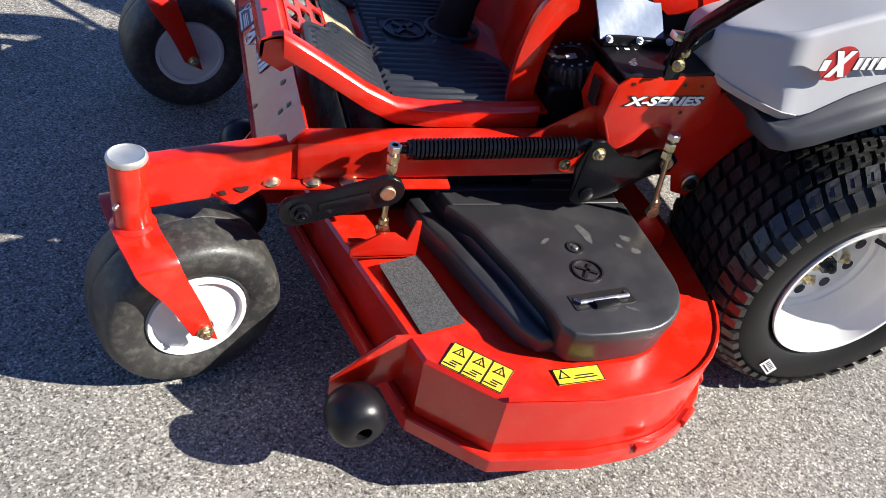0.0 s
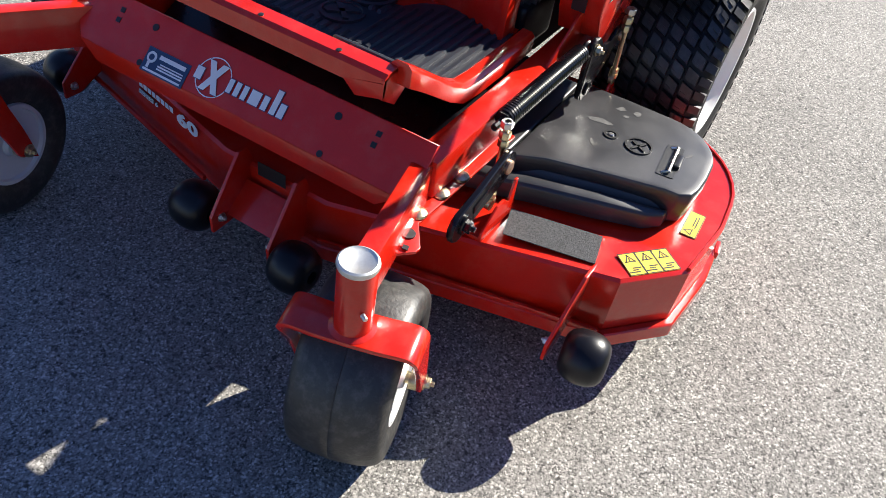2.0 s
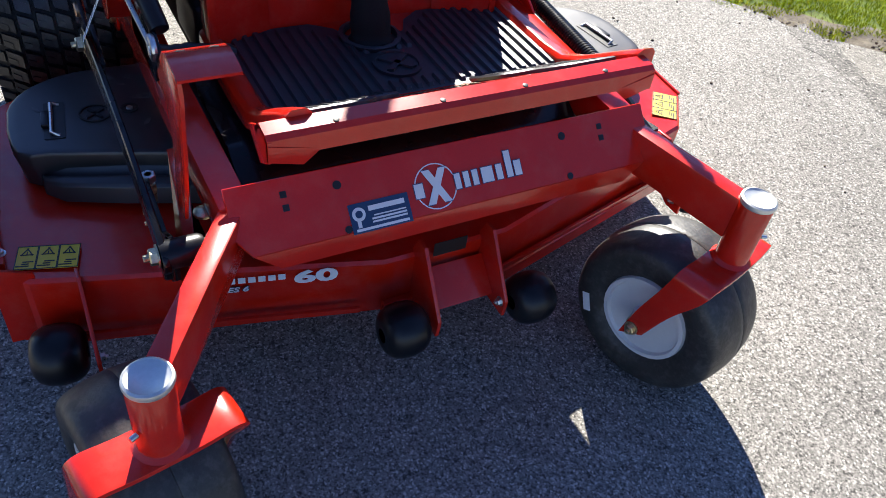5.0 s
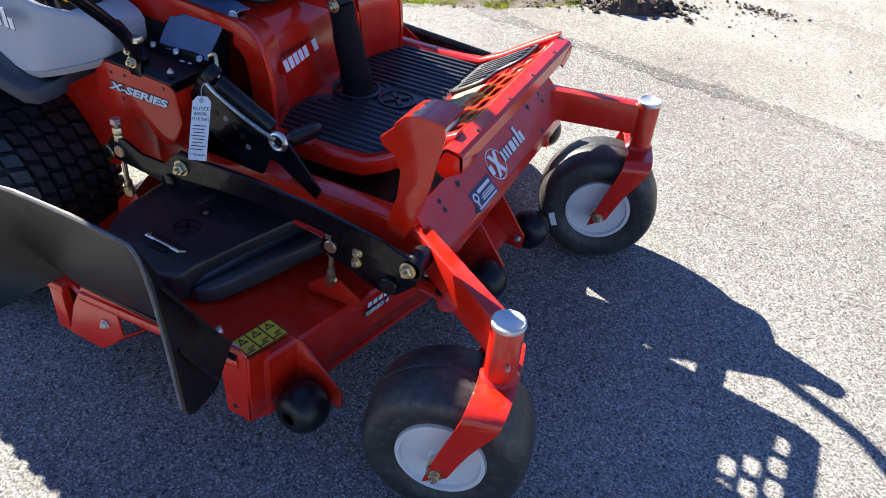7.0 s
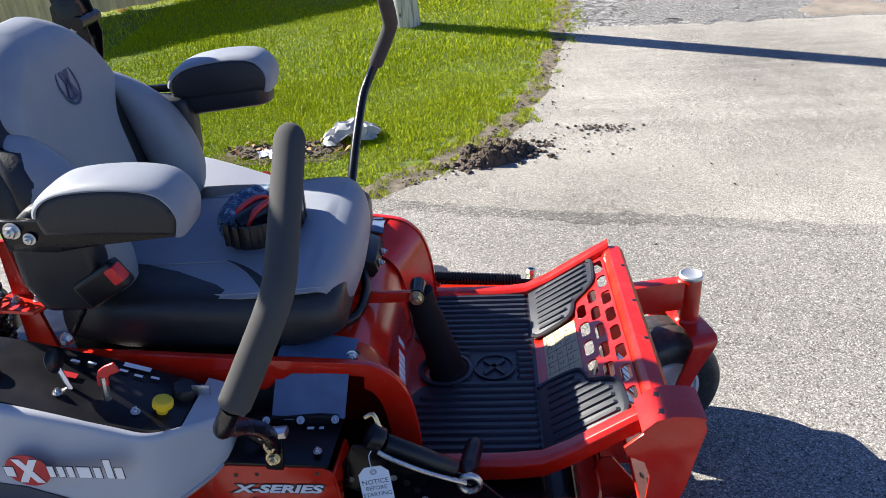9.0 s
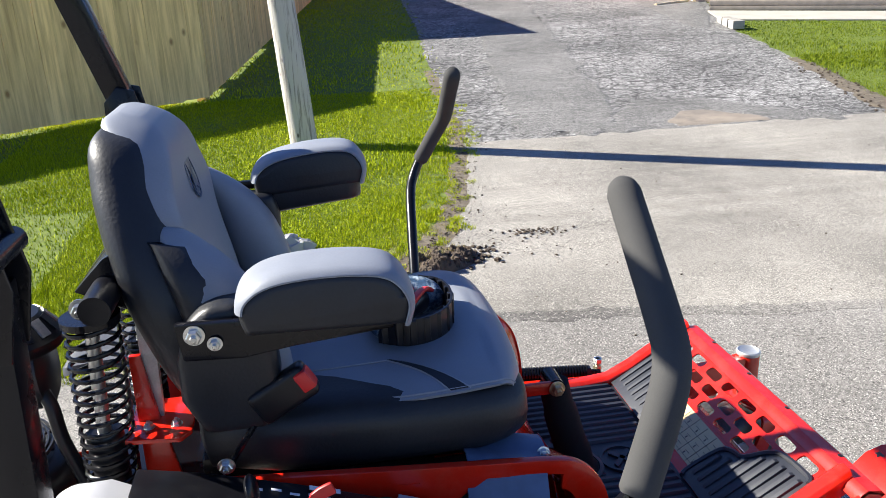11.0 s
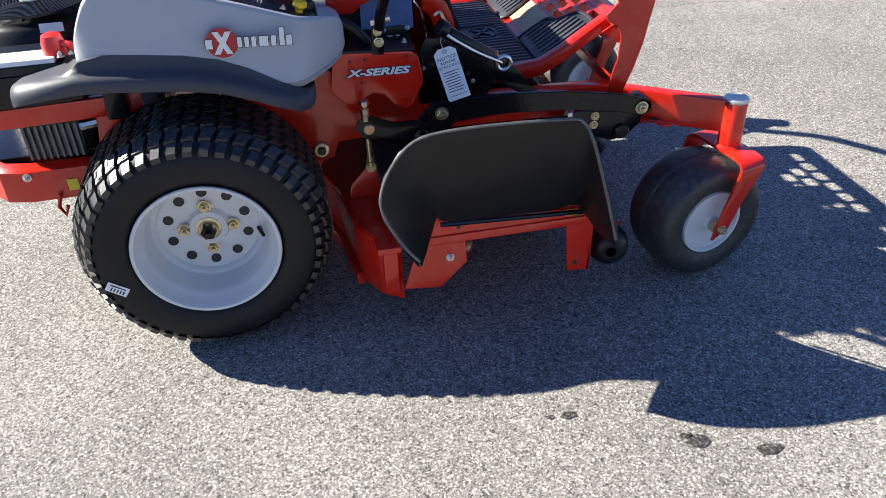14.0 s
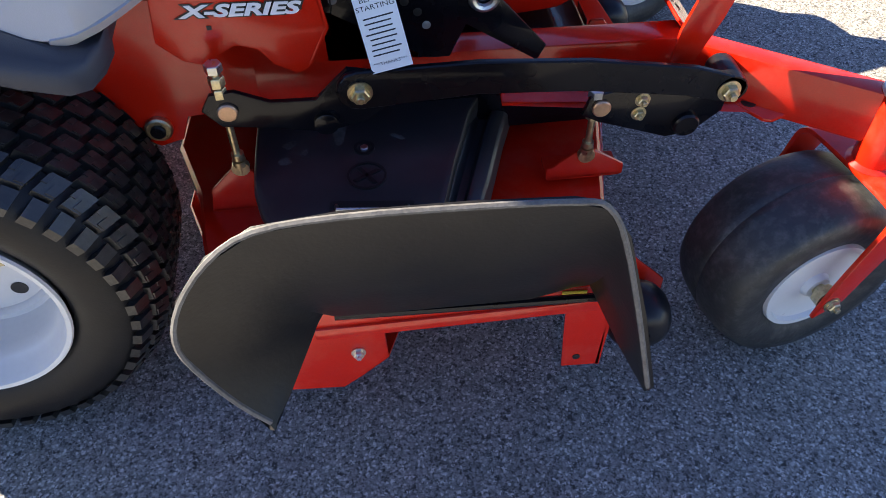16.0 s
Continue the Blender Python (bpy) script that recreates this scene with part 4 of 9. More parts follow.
# discharge side: red frame with two legs
YF = -0.722
bm = B()
plate(bm, [(0.439, YF, 0.161), (0.470, YF, 0.250), (0.526, YF, 0.350), (0.893, YF, 0.326), (0.902, YF, 0.312), (0.904, YF, 0.138), (0.846, YF, 0.142), (0.838, YF, 0.284),
           (0.590, YF, 0.300), (0.594, YF, 0.215), (0.550, YF, 0.172), (0.527, YF, 0.152)], (0, 0.006, 0))
sideframe = part("discharge_frame", bm, RED, mower, "red steel frame round the side discharge", bevel=0.0015, segs=1)
bm = B()
plate(bm, [(0.594, YF, 0.215), (0.550, YF, 0.172), (0.560, -0.60, 0.140), (0.64, -0.60, 0.195)], (0, 0, 0.006))
part("lower_flange", bm, RED, sideframe, bevel=0.0015)
bm = B()
plate(bm, [(0.898, YF, 0.138), (0.903, YF, 0.312), (0.903, -0.66, 0.285), (0.900, -0.66, 0.138)], (0.006, 0, 0))
part("front_flange", bm, RED, sideframe)
for o in ((0.575, YF - 0.001, 0.318), (0.862, YF - 0.001, 0.300), (0.866, YF - 0.001, 0.165)):
    pin(sideframe, o, (0, -1, 0), 0.0055, 0.001, INK, "bolt_hole")
bolt(sideframe, (0.553, YF - 0.001, 0.236), (0, -1, 0), BOLT_Z, 0.8)
bm = B()
flat(bm, rect2(0, 0, 0.034, 0.016), axes((0.845, YF - 0.001, 0.314), (1, 0, -0.07), (0, 0, 1)), 0.001)
part("small_decal", bm, YELLOW, sideframe)
bm = B()
box(bm, 0.396, 0.430, -0.712, -0.690, 0.15, 0.274)
box(bm, 0.384, 0.440, -0.716, -0.660, 0.262, 0.279)
part("skirt_stop", bm, RED, deck, bevel=0.003)

# raised rubber deflector: main panel, front blade, rear wing
def thicken(bm, t):
    """Gives an open skin thickness t along its normals."""
    bmesh.ops.recalc_face_normals(bm, faces=bm.faces)
    bm.normal_update()
    ways = {v: v.normal.copy() for v in bm.verts}
    old = bm.verts[:]
    top = {v: bm.verts.new(v.co + ways[v] * t) for v in old}
    faces = bm.faces[:]
    rim = [(e.verts[0], e.verts[1]) for e in bm.edges if len(e.link_faces) == 1]
    for f in faces:
        bm.faces.new([top[v] for v in reversed(f.verts)])
    for p, q in rim:
        bm.faces.new((p, q, top[q], top[p]))
    bmesh.ops.recalc_face_normals(bm, faces=bm.faces)


def sheet(bm, rows, t):
    """A grid of points given thickness t along its own normals."""
    vv = [[bm.verts.new(p) for p in r] for r in rows]
    for a, b in zip(vv, vv[1:]):
        for i in range(len(a) - 1):
            bm.faces.new((a[i], a[i + 1], b[i + 1], b[i]))
    thicken(bm, t)


rim = [(0.455, -0.886, 0.349), (0.425, -0.882, 0.390), (0.393, -0.876, 0.455), (0.385, -0.872, 0.498), (0.400, -0.866, 0.545), (0.435, -0.856, 0.590), (0.480, -0.847, 0.614), (0.560, -0.846, 0.622), (0.68, -0.848, 0.621),
       (0.780, -0.850, 0.616), (0.812, -0.851, 0.606), (0.835, -0.856, 0.56), (0.865, -0.868, 0.45), (0.893, -0.884, 0.328)]
foot = [(0.462, -0.884, 0.347), (0.475, -0.855, 0.350), (0.490, -0.820, 0.357), (0.503, -0.790, 0.364), (0.512, -0.770, 0.370), (0.519, -0.757, 0.372), (0.535, -0.750, 0.355), (0.580, -0.746, 0.348), (0.68, -0.743, 0.342),
        (0.780, -0.740, 0.336), (0.838, -0.730, 0.338), (0.864, -0.722, 0.330), (0.887, -0.800, 0.297), (0.895, -0.860, 0.304)]
bm = B()
rows = []
for k in range(7):
    t = k / 6
    bulge = 0.010 * math.sin(math.pi * t)
    rows.append([tuple(Vector(f).lerp(Vector(r), t) + Vector((0, -bulge * 0.6, -bulge * 0.5))) for f, r in zip(foot, rim)])
sheet(bm, rows, 0.009)
chute = part("discharge_deflector", bm, CHUTE_RUBBER, mower, "black rubber discharge deflector tipped up", smooth=50)
bm = B()
tube(bm, smooth_path([tuple(Vector(p) + Vector((0, 0.001, 0.002))) for p in rim[0:14]], 3), 0.0034, 6)
part("trimmed_edge", bm, CUT_EDGE, chute, "pale worn cut edge")
for pts in ([(0.836, -0.842, 0.545), (0.850, -0.800, 0.470), (0.866, -0.752, 0.380)], [(0.866, -0.852, 0.430), (0.880, -0.824, 0.375), (0.890, -0.800, 0.325)]):
    bm = B()
    tube(bm, [(x + 0.010, y, z) for x, y, z in pts], 0.0035, 6)
    part("moulded_rib", bm, CHUTE_RUBBER, chute, smooth=60)
bm = B()
tube(bm, [(0.53, -0.735, 0.338), (0.89, -0.735, 0.318)], 0.006, 8)
part("hinge_rod", bm, BLACK_STEEL, chute)
for x in (0.56, 0.62, 0.84):
    bolt(chute, (x, -0.715, 0.345), (0, 0.5, 1), BOLT_Z, 0.7)
# hinge bracket on the deck's right edge
bm = B()
bar(bm, [(0.50, -0.712, 0.288), (0.885, -0.712, 0.288)], 0.030, 0.022)
part("hinge_bracket", bm, RED, sideframe, bevel=0.004)
for x in (0.53, 0.70, 0.86):
    bolt(sideframe, (x, -0.700, 0.299), (0, 0, 1), BOLT_Z, 0.7)

# ---------------- front frame and caster arms ----------------
CAPS = {1: Vector((1.341, 0.433, 0.476)), -1: Vector((1.335, -0.555, 0.472))}
bm = B()
box(bm, 0.05, 0.16, -0.33, 0.33, 0.36, 0.44)
frame_ob = part("main_frame", bm, RED, mower, "red welded steel main frame", bevel=0.004)
for s in (1, -1):
    cap = CAPS[s]
    # main rail
    bm = B()
    bar(bm, [(0.10, s * 0.375, 0.47), (0.62, s * 0.378, 0.452), (1.075, s * 0.372, 0.440)], 0.05, 0.075)
    part("frame_rail", bm, RED, frame_ob, bevel=0.006)
    # arm out to the caster post
    d = (Vector((cap.x, cap.y, 0.432)) - Vector((1.06, s * 0.366, 0.436)))
    bm = B()
    bar(bm, [(1.055, s * 0.366, 0.430), tuple(Vector((1.06, s * 0.366, 0.429)) + d * 0.93)], 0.036, 0.086)
    arm = part("caster_arm", bm, RED, mower, "red square-tube caster arm", bevel=0.006)
    bm = B()
    lathe(bm, [(0.030, 0.342), (0.030, cap.z - 0.004), (0.028, cap.z)], Matrix.Translation((cap.x, cap.y, 0)), n=28)
    part("pivot_post", bm, RED, arm)
    bm = B()
    lathe(bm, [(0.0305, cap.z - 0.006), (0.0318, cap.z - 0.002), (0.0308, cap.z + 0.003), (0.0275, cap.z + 0.005), (0.0245, cap.z + 0.0025), (0.001, cap.z + 0.0015)], Matrix.Translation((cap.x, cap.y, 0)), n=28)
    part("pivot_cap", bm, CAP_ZINC, arm, "bright zinc dust cap")
    # grease fitting
    pin(arm, (cap.x + 0.02 * 1, cap.y + s * 0.030, cap.z - 0.075), (0.5, s, 0), 0.004, 0.006, ZINC, "grease_fitting")
    # gusset flange under the arm with rivets and a slot
    # rear end is run back to x 0.80 to keep sun off the deck
    bm = B()
    spread_y = 0.0 if s > 0 else 0.445
    plate(bm, [(x, s * (y + (x - 1.06) * spread_y * (x > 1.06)), z) for x, y, z in ((1.226, 0.416, 0.392), (1.190, 0.441, 0.386), (1.178, 0.442, 0.386), (1.135, 0.410, 0.392), (1.049, 0.412, 0.392), (0.80, 0.414, 0.392), (0.80, 0.380, 0.396), (1.240, 0.390, 0.396))], (0, 0, 0.006))
    part("gusset", bm, RED, frame_ob, bevel=0.0015)
    for x, y in ((1.118, 0.396), (1.048, 0.398), (0.985, 0.400)):
        bm = B()
        lathe(bm, [(0.017, 0), (0.016, 0.004), (0.010, 0.008), (0.003, 0.0095)], Matrix.Translation((x, s * (y + (x - 1.06) * spread_y * (x > 1.06)), 0.400)), n=16)
        part("rivet", bm, GOLD_ZINC, frame_ob)
    bm = B()
    ms = axes((1.168, s * (0.411 + 0.108 * spread_y), 0.3978), (1, 0.35 * s, 0), (-0.35 * s, 1, -0.12 * s))
    flat(bm, disc_pts(0, 0, 0.0125, 18), ms, 0.0022)
    flat(bm, rect2(0.034, 0.004, 0.010, 0.010), ms, 0.0022)
    part("slot", bm, INK, frame_ob)

# added black box: keeps the void below the foot platform dark, stops red bounce
bm = B()
rings = []
for x, z in ((0.60, 0.455), (0.90, 0.455), (0.965, 0.420), (0.985, 0.330)):
    rings.append([(x, -0.335, 0.284), (x, 0.335, 0.284), (x, 0.335, z), (x, -0.335, z)])
loft(bm, rings)
part("dark_void_box", bm, BLACK_STEEL, frame_ob, "near-black box added to darken the void below the foot platform", bevel=0.008)

# sloped front plate with the maker's mark
PT = Vector((1.062, 0, 0.503))
PB = Vector((1.168, 0, 0.392))
bm = B()
nrm = Vector((PT.z - PB.z, 0, PB.x - PT.x)).normalized()
PM = PT.lerp(PB, 0.70)
plate(bm, [(PT.x, -0.388, PT.z), (PT.x, 0.388, PT.z), (1.115, 0.388, 0.4475), (PM.x, 0.366, PM.z), (PM.x, -0.366, PM.z), (1.115, -0.388, 0.4475)], tuple(-nrm * 0.006))
front_plate = part("front_plate", bm, RED, mower, "sloped red front plate with white and blue decals", bevel=0.0015, segs=1)
bm = B()
plate(bm, [(PM.x, -0.366, PM.z), (PM.x, 0.366, PM.z), (PM.x + 0.004, 0.325, 0.393), (PM.x + 0.004, -0.325, 0.393)], (-0.006, 0, 0))
part("plate_lip", bm, RED, front_plate, bevel=0.0015)
mplate = axes(tuple((PT + PB) / 2 + nrm * 0.0006), (0, 1, 0), tuple(PT - PB))
for y, x, r in ((-0.217, 1.082, 0.007), (0.202, 1.082, 0.007), (-0.215, 1.131, 0.006), (0.202, 1.131, 0.006)):
    k = (x - PT.x) / (PB.x - PT.x)
    o = PT.lerp(PB, k) + nrm * 0.0004
    bm = B()
    flat(bm, disc_pts(0, 0, r, 14), axes((o.x, y, o.z), (0, 1, 0), tuple(PT - PB)), 0.0008)
    part("hole", bm, INK, front_plate)
for y in (-0.302, 0.284):
    for x in (1.080, 1.094):
        k = (x - PT.x) / (PB.x - PT.x)
        o = PT.lerp(PB, k) + nrm * 0.0004
        bm = B()
        flat(bm, rect2(0, 0, 0.010, 0.010), axes((o.x, y, o.z), (0, 1, 0), tuple(PT - PB)), 0.0008)
        part("square_hole", bm, INK, front_plate)


def brand_mark(parent, m, w, disc_mat, edge_mat):
    """A round badge with a crossing mark and a run of plain pale bars, w wide in all; local x runs along the bars."""
    r = w * 0.175
    cx = -w * 0.28
    bm = B()
    if disc_mat:
        flat(bm, disc_pts(cx, 0, r, 36), m, 0.0006)
        part("badge_disc", bm, disc_mat, parent, smooth=0)
    else:
        o, i = disc_pts(cx, 0, r, 36), disc_pts(cx, 0, r * 0.95, 36)
        for k in range(36):
            flat(bm, [o[k], o[(k + 1) % 36], i[(k + 1) % 36], i[k]], m, 0.0005)
        part("badge_ring", bm, PRINT_WHITE, parent, smooth=0)
    shapes = []
    for a in (1, -1):
        shapes.append([(cx - r * 0.55, -r * 0.75 * a), (cx - r * 0.18, -r * 0.75 * a), (cx + r * 0.62, r * 0.75 * a), (cx + r * 0.25, r * 0.75 * a)])
    shapes.append(rect2(cx - r * 0.82, -r * 0.06, r * 0.42, r * 0.62))
    x0 = cx + r * 0.85
    unit = (w / 2 - x0) / 8.2
    for k, (ww, hh) in enumerate(((0.62, 1.0), (0.62, 1.0), (0.62, 1.0), (1.3, 1.0), (0.7, 1.0), (0.7, 1.75), (0.8, 1.0))):
        x = x0 + unit * (0.5, 1.5, 2.5, 3.9, 5.3, 6.5, 7.5)[k]
        shapes.append(rect2(x, r * (-0.34 + 0.34 * hh), unit * ww, r * 0.68 * hh))
    for name, material, grow_by, z in (("mark_outline", edge_mat, 0.0013, 0.0006), ("mark_bar", PRINT_WHITE, 0.0, 0.0012)):
        for sh in shapes:
            bm = B()
            c = (sum(p[0] for p in sh) / 4, sum(p[1] for p in sh) / 4)
            flat(bm, [(p[0] + math.copysign(grow_by, p[0] - c[0]), p[1] + math.copysign(grow_by, p[1] - c[1])) for p in sh], m, 0.0005, z)
            z += 0.00002
            part(name, bm, material, parent, smooth=0)


brand_mark(front_plate, mplate @ Matrix.Translation((0.005, 0.012, 0)), 0.215, None, PRINT_BLUE)
# dealer sticker: plain bars on dark blue
ms = mplate @ Matrix.Translation((-0.158, -0.010, 0.0))
bm = B()
flat(bm, rect2(0, 0, 0.102, 0.047), ms, 0.0006)
part("dealer_sticker", bm, PRINT_BLUE, front_plate)
bm = B()
flat(bm, disc_pts(-0.036, 0.006, 0.011, 20), ms, 0.0005, 0.0007)
part("sticker_disc", bm, PRINT_WHITE, front_plate, smooth=0)
for x, y, w, h in ((0.012, 0.012, 0.062, 0.008), (0.016, 0.0, 0.055, 0.0022), (0.014, -0.005, 0.06, 0.003), (0.014, -0.010, 0.06, 0.003), (0.0, -0.0185, 0.09, 0.0042), (-0.038, -0.008, 0.006, 0.014)):
    bm = B()
    flat(bm, rect2(x, y, w, h), ms, 0.0005, 0.0007)
    part("sticker_bar", bm, PRINT_WHITE, front_plate, smooth=0)
bm = B()
flat(bm, disc_pts(-0.036, 0.006, 0.006, 16), ms, 0.0005, 0.0012)
part("sticker_dot", bm, PRINT_BLUE, front_plate, smooth=0)


# ---------------- wheels ----------------
def caster(s, yaw):
    """A smooth-tread caster in its bent-plate fork; yaw turns it about its post."""
    cap = CAPS[s]
    R = Matrix.Translation((cap.x, cap.y, 0)) @ pose(0, 0, 0, 0, 0, yaw)
    trail = 0.078
    # fork: a strip bent over the wheel
    bm = B()
    half, th = 0.108, 0.009
    legs = [(-trail, 0.150), (-0.052, 0.225), (-0.022, 0.290), (-0.010, 0.320)]
    path = [(x, -half, z) for x, z in legs] + [(-0.006, -half + 0.006, 0.333), (-0.003, -half + 0.022, 0.340), (0.0, -0.040, 0.340)]
    path += [(x, -y, z) for x, y, z in reversed(path)]
    wide = [0.027, 0.033, 0.036, 0.036, 0.036, 0.036, 0.036]
    wide += wide[::-1]
    outs = [(0, -1, 0), (0, -1, 0), (0, -1, 0), (0, -1, 0.1), (0, -0.75, 0.6), (0, -0.15, 1), (0, 0, 1)]
    outs += [(x, -y, z) for x, y, z in reversed(outs)]
    acrs = [(0.84, 0, 0.5), (0.90, 0, 0.42), (0.97, 0, 0.2), (1, 0, 0.05), (1, 0, 0), (1, 0, 0), (1, 0, 0)]
    acrs += acrs[::-1]
    rings = []
    for p, nn, acr, w in zip(smooth_path(path, 4), smooth_path(outs, 4), smooth_path(acrs, 4), smooth_path([(w, 0, 0) for w in wide], 4)):
        nn = nn.normalized()
        acr = (acr - nn * acr.dot(nn)).normalized()
        rings.append([p - acr * w.x - nn * th / 2, p + acr * w.x - nn * th / 2, p + acr * w.x + nn * th / 2, p - acr * w.x + nn * th / 2])
    loft(bm, rings)
    bmesh.ops.transform(bm, matrix=R, verts=bm.verts)
    fork = part("caster_fork", bm, RED, mower, "red bent-plate caster fork", bevel=0.002, segs=2, smooth=40)
    W = R @ Matrix.Translation((-trail, 0, 0.166)) @ pose(0, 0, 0, 90, 0, 0)
    bm = B()
    lathe(bm, [(0.085, -0.066), (0.100, -0.080), (0.128, -0.084), (0.146, -0.081), (0.154, -0.074), (0.1585, -0.064), (0.163, -0.045), (0.166, -0.015), (0.1668, -0.002), (0.1652, 0.0), (0.1668, 0.002), (0.166, 0.015), (0.163, 0.045), (0.1585, 0.064), (0.154, 0.074), (0.146, 0.081), (0.128, 0.084), (0.100, 0.080), (0.085, 0.066)], W, n=56, cap=False)
    tyre = part("caster_wheel", bm, CASTER_RUBBER, mower, "smooth black caster tyre on a white rim, scuffed and dusty", smooth=50)
    for k in (-1, 1):
        bm = B()
        lathe(bm, [(0.090, k * 0.070), (0.088, k * 0.078), (0.080, k * 0.078), (0.074, k * 0.060), (0.060, k * 0.045), (0.035, k * 0.042), (0.030, k * 0.060), (0.020, k * 0.080), (0.010, k * 0.080)], W, n=36)
        part("rim", bm, WHITE_RIM, tyre, "white painted steel rim")
    bm = B()
    lathe(bm, [(0.011, -0.118), (0.011, 0.118)], W, n=12)
    part("axle", bm, GOLD_ZINC, fork)
    for k in (-1, 1):
        o = W @ Vector((0, 0, k * 0.113))
        bolt(fork, o, W.to_3x3() @ Vector((0, 0, k)), BOLT_G, 1.0)
        bm = B()
        lathe(bm, [(0.019, k * 0.088), (0.019, k * 0.103)], W, n=16)
        part("spacer", bm, GOLD_ZINC, fork)
    # post flange weld
    bm = B()
    lathe(bm, [(0.028, 0.336), (0.037, 0.345), (0.030, 0.351)], Matrix.Translation((cap.x, cap.y, 0)), n=24)
    part("weld_collar", bm, RED, fork)
    if s < 0:
        return
    # small white size label on the outer sidewall
    bm = B()
    flat(bm, rect2(0, 0, 0.042, 0.016), W @ pose(0, 0, 0, 0, 0, 200) @ Matrix.Translation((0.125, 0, 0.085)) @ pose(0, 0, 0, 0, 0, 90), 0.001)
    part("tyre_label", bm, PRINT_WHITE, tyre)


caster(1, 17.0)
caster(-1, 11.0)


def rear_wheel(s):
    W = Matrix.Translation((0, s * 0.497, 0.292)) @ pose(0, 0, 0, -90 * s, 0, 0)
    # local z points outwards
    bm = B()
    prof = [(0.150, -0.10), (0.168, -0.128), (0.205, -0.150), (0.240, -0.150), (0.262, -0.136), (0.274, -0.112), (0.281, -0.06), (0.283, 0.0), (0.281, 0.06), (0.274, 0.112), (0.262, 0.136), (0.240, 0.150), (0.205, 0.150), (0.182, 0.142), (0.172, 0.135), (0.166, 0.125), (0.160, 0.11)]
    lathe(bm, prof, W, n=72, cap=False)
    tyre = part("rear_wheel", bm, RUBBER, mower, "large black turf tyre with block tread on a white rim", smooth=50)
    # tread blocks in staggered rows
    verts, faces = [], []

    def lug(a, z, ln, wd, h, tilt, r0=0.281):
        pts = []
        for rr, f in ((r0 - 0.002, 1.0), (r0 + h, 0.93)):
            for u, v in ((-1, -1), (1, -1), (1, 1), (-1, 1)):
                du, dv = u * ln / 2 * f, v * wd / 2 * f
                ang = a + (du + dv * tilt) / 0.29
                zz = z + dv
                drop = 0.0 if abs(zz) < 0.09 else (abs(zz) - 0.09) * 0.5
                pts.append(W @ Vector(((rr - drop) * math.cos(ang), (rr - drop) * math.sin(ang), zz)))
        b = len(verts)
        verts.extend(pts)
        faces.extend([(b + 3, b + 2, b + 1, b), (b + 4, b + 5, b + 6, b + 7), (b, b + 1, b + 5, b + 4), (b + 1, b + 2, b + 6, b + 5), (b + 2, b + 3, b + 7, b + 6), (b + 3, b, b + 4, b + 7)])

    n = 48
    step = 2 * math.pi / n
    for k in range(n):
        a = step * k
        for i in range(7):
            z = -0.108 + 0.036 * i
            slant = 0.55 * z / 0.29 + (0.42 * step if i % 2 else 0.0)
            lug(a + slant, z, 0.0285, 0.0300, 0.0125, 0.45)
            # raised corner of the block beside its sipe
            lug(a + slant - 0.005 / 0.29, z + 0.005, 0.0140, 0.0150, 0.0142, 0.45)
            lug(a + slant + 0.008 / 0.29, z - 0.005, 0.0085, 0.0130, 0.0137, 0.45)
        for sg in (1, -1):
            lug(a + sg * 0.30 * step + (0.42 * step if sg > 0 else 0.0), sg * 0.139, 0.0230, 0.026, 0.010, 0.20)
    me = bpy.data.meshes.new("tread")
    me.from_pydata([tuple(v) for v in verts], [], faces)
    me.validate()
    bmx = bmesh.new()
    bmx.from_mesh(me)
    bmesh.ops.recalc_face_normals(bmx, faces=bmx.faces)
    bmx.to_mesh(me)
    bmx.free()
    tr = link_mesh("tread", me, TREAD_RUBBER, tyre, smooth=0)
    tagged(tr, kind="stuff")
    # deep dished white rim
    bm = B()
    lathe(bm, [(0.158, 0.120), (0.167, 0.134), (0.170, 0.140), (0.168, 0.144), (0.161, 0.143), (0.157, 0.134), (0.154, 0.116), (0.146, 0.104), (0.143, 0.098), (0.1405, 0.080), (0.1375, 0.052), (0.133, 0.038), (0.124, 0.038), (0.120, 0.034), (0.118, 0.028), (0.050, 0.024), (0.044, 0.038), (0.030, 0.038), (0.030, -0.05), (0.150, -0.10)], W, n=64, cap=False)
    rim = part("rim", bm, WHITE_RIM, tyre, "white painted dished rim with round holes", smooth=28)
    for k in range(10):
        a = 2 * math.pi * (k + 0.5) / 10
        bm = B()
        flat(bm, disc_pts(0, 0, 0.0125, 18), W @ Matrix.Translation((0.094 * math.cos(a), 0.094 * math.sin(a), 0.0272)), 0.001)
        part("rim_hole", bm, INK, tyre)
    for k in range(4):
        a = math.pi / 2 * k + math.pi / 2
        bolt(tyre, W @ Vector((0.057 * math.cos(a), 0.057 * math.sin(a), 0.031)), W.to_3x3() @ Vector((0, 0, 1)), BOLT_G, 1.15, "lug_bolt")
    bm = B()
    lathe(bm, [(0.031, 0.034), (0.031, 0.040), (0.024, 0.042), (0.022, 0.046), (0.017, 0.046), (0.017, 0.052), (0.012, 0.054)], W, n=28)
    part("hub", bm, GOLD_ZINC, tyre, "yellow zinc wheel hub")
    bm = B()
    lathe(bm, [(0.019, 0.044), (0.019, 0.062), (0.016, 0.065), (0.009, 0.065), (0.009, 0.075), (0.006, 0.077)], W, n=6)
    part("axle_nut", bm, BLACK_STEEL, tyre)
    bm = B()
    a = radians(205 if s > 0 else -8)
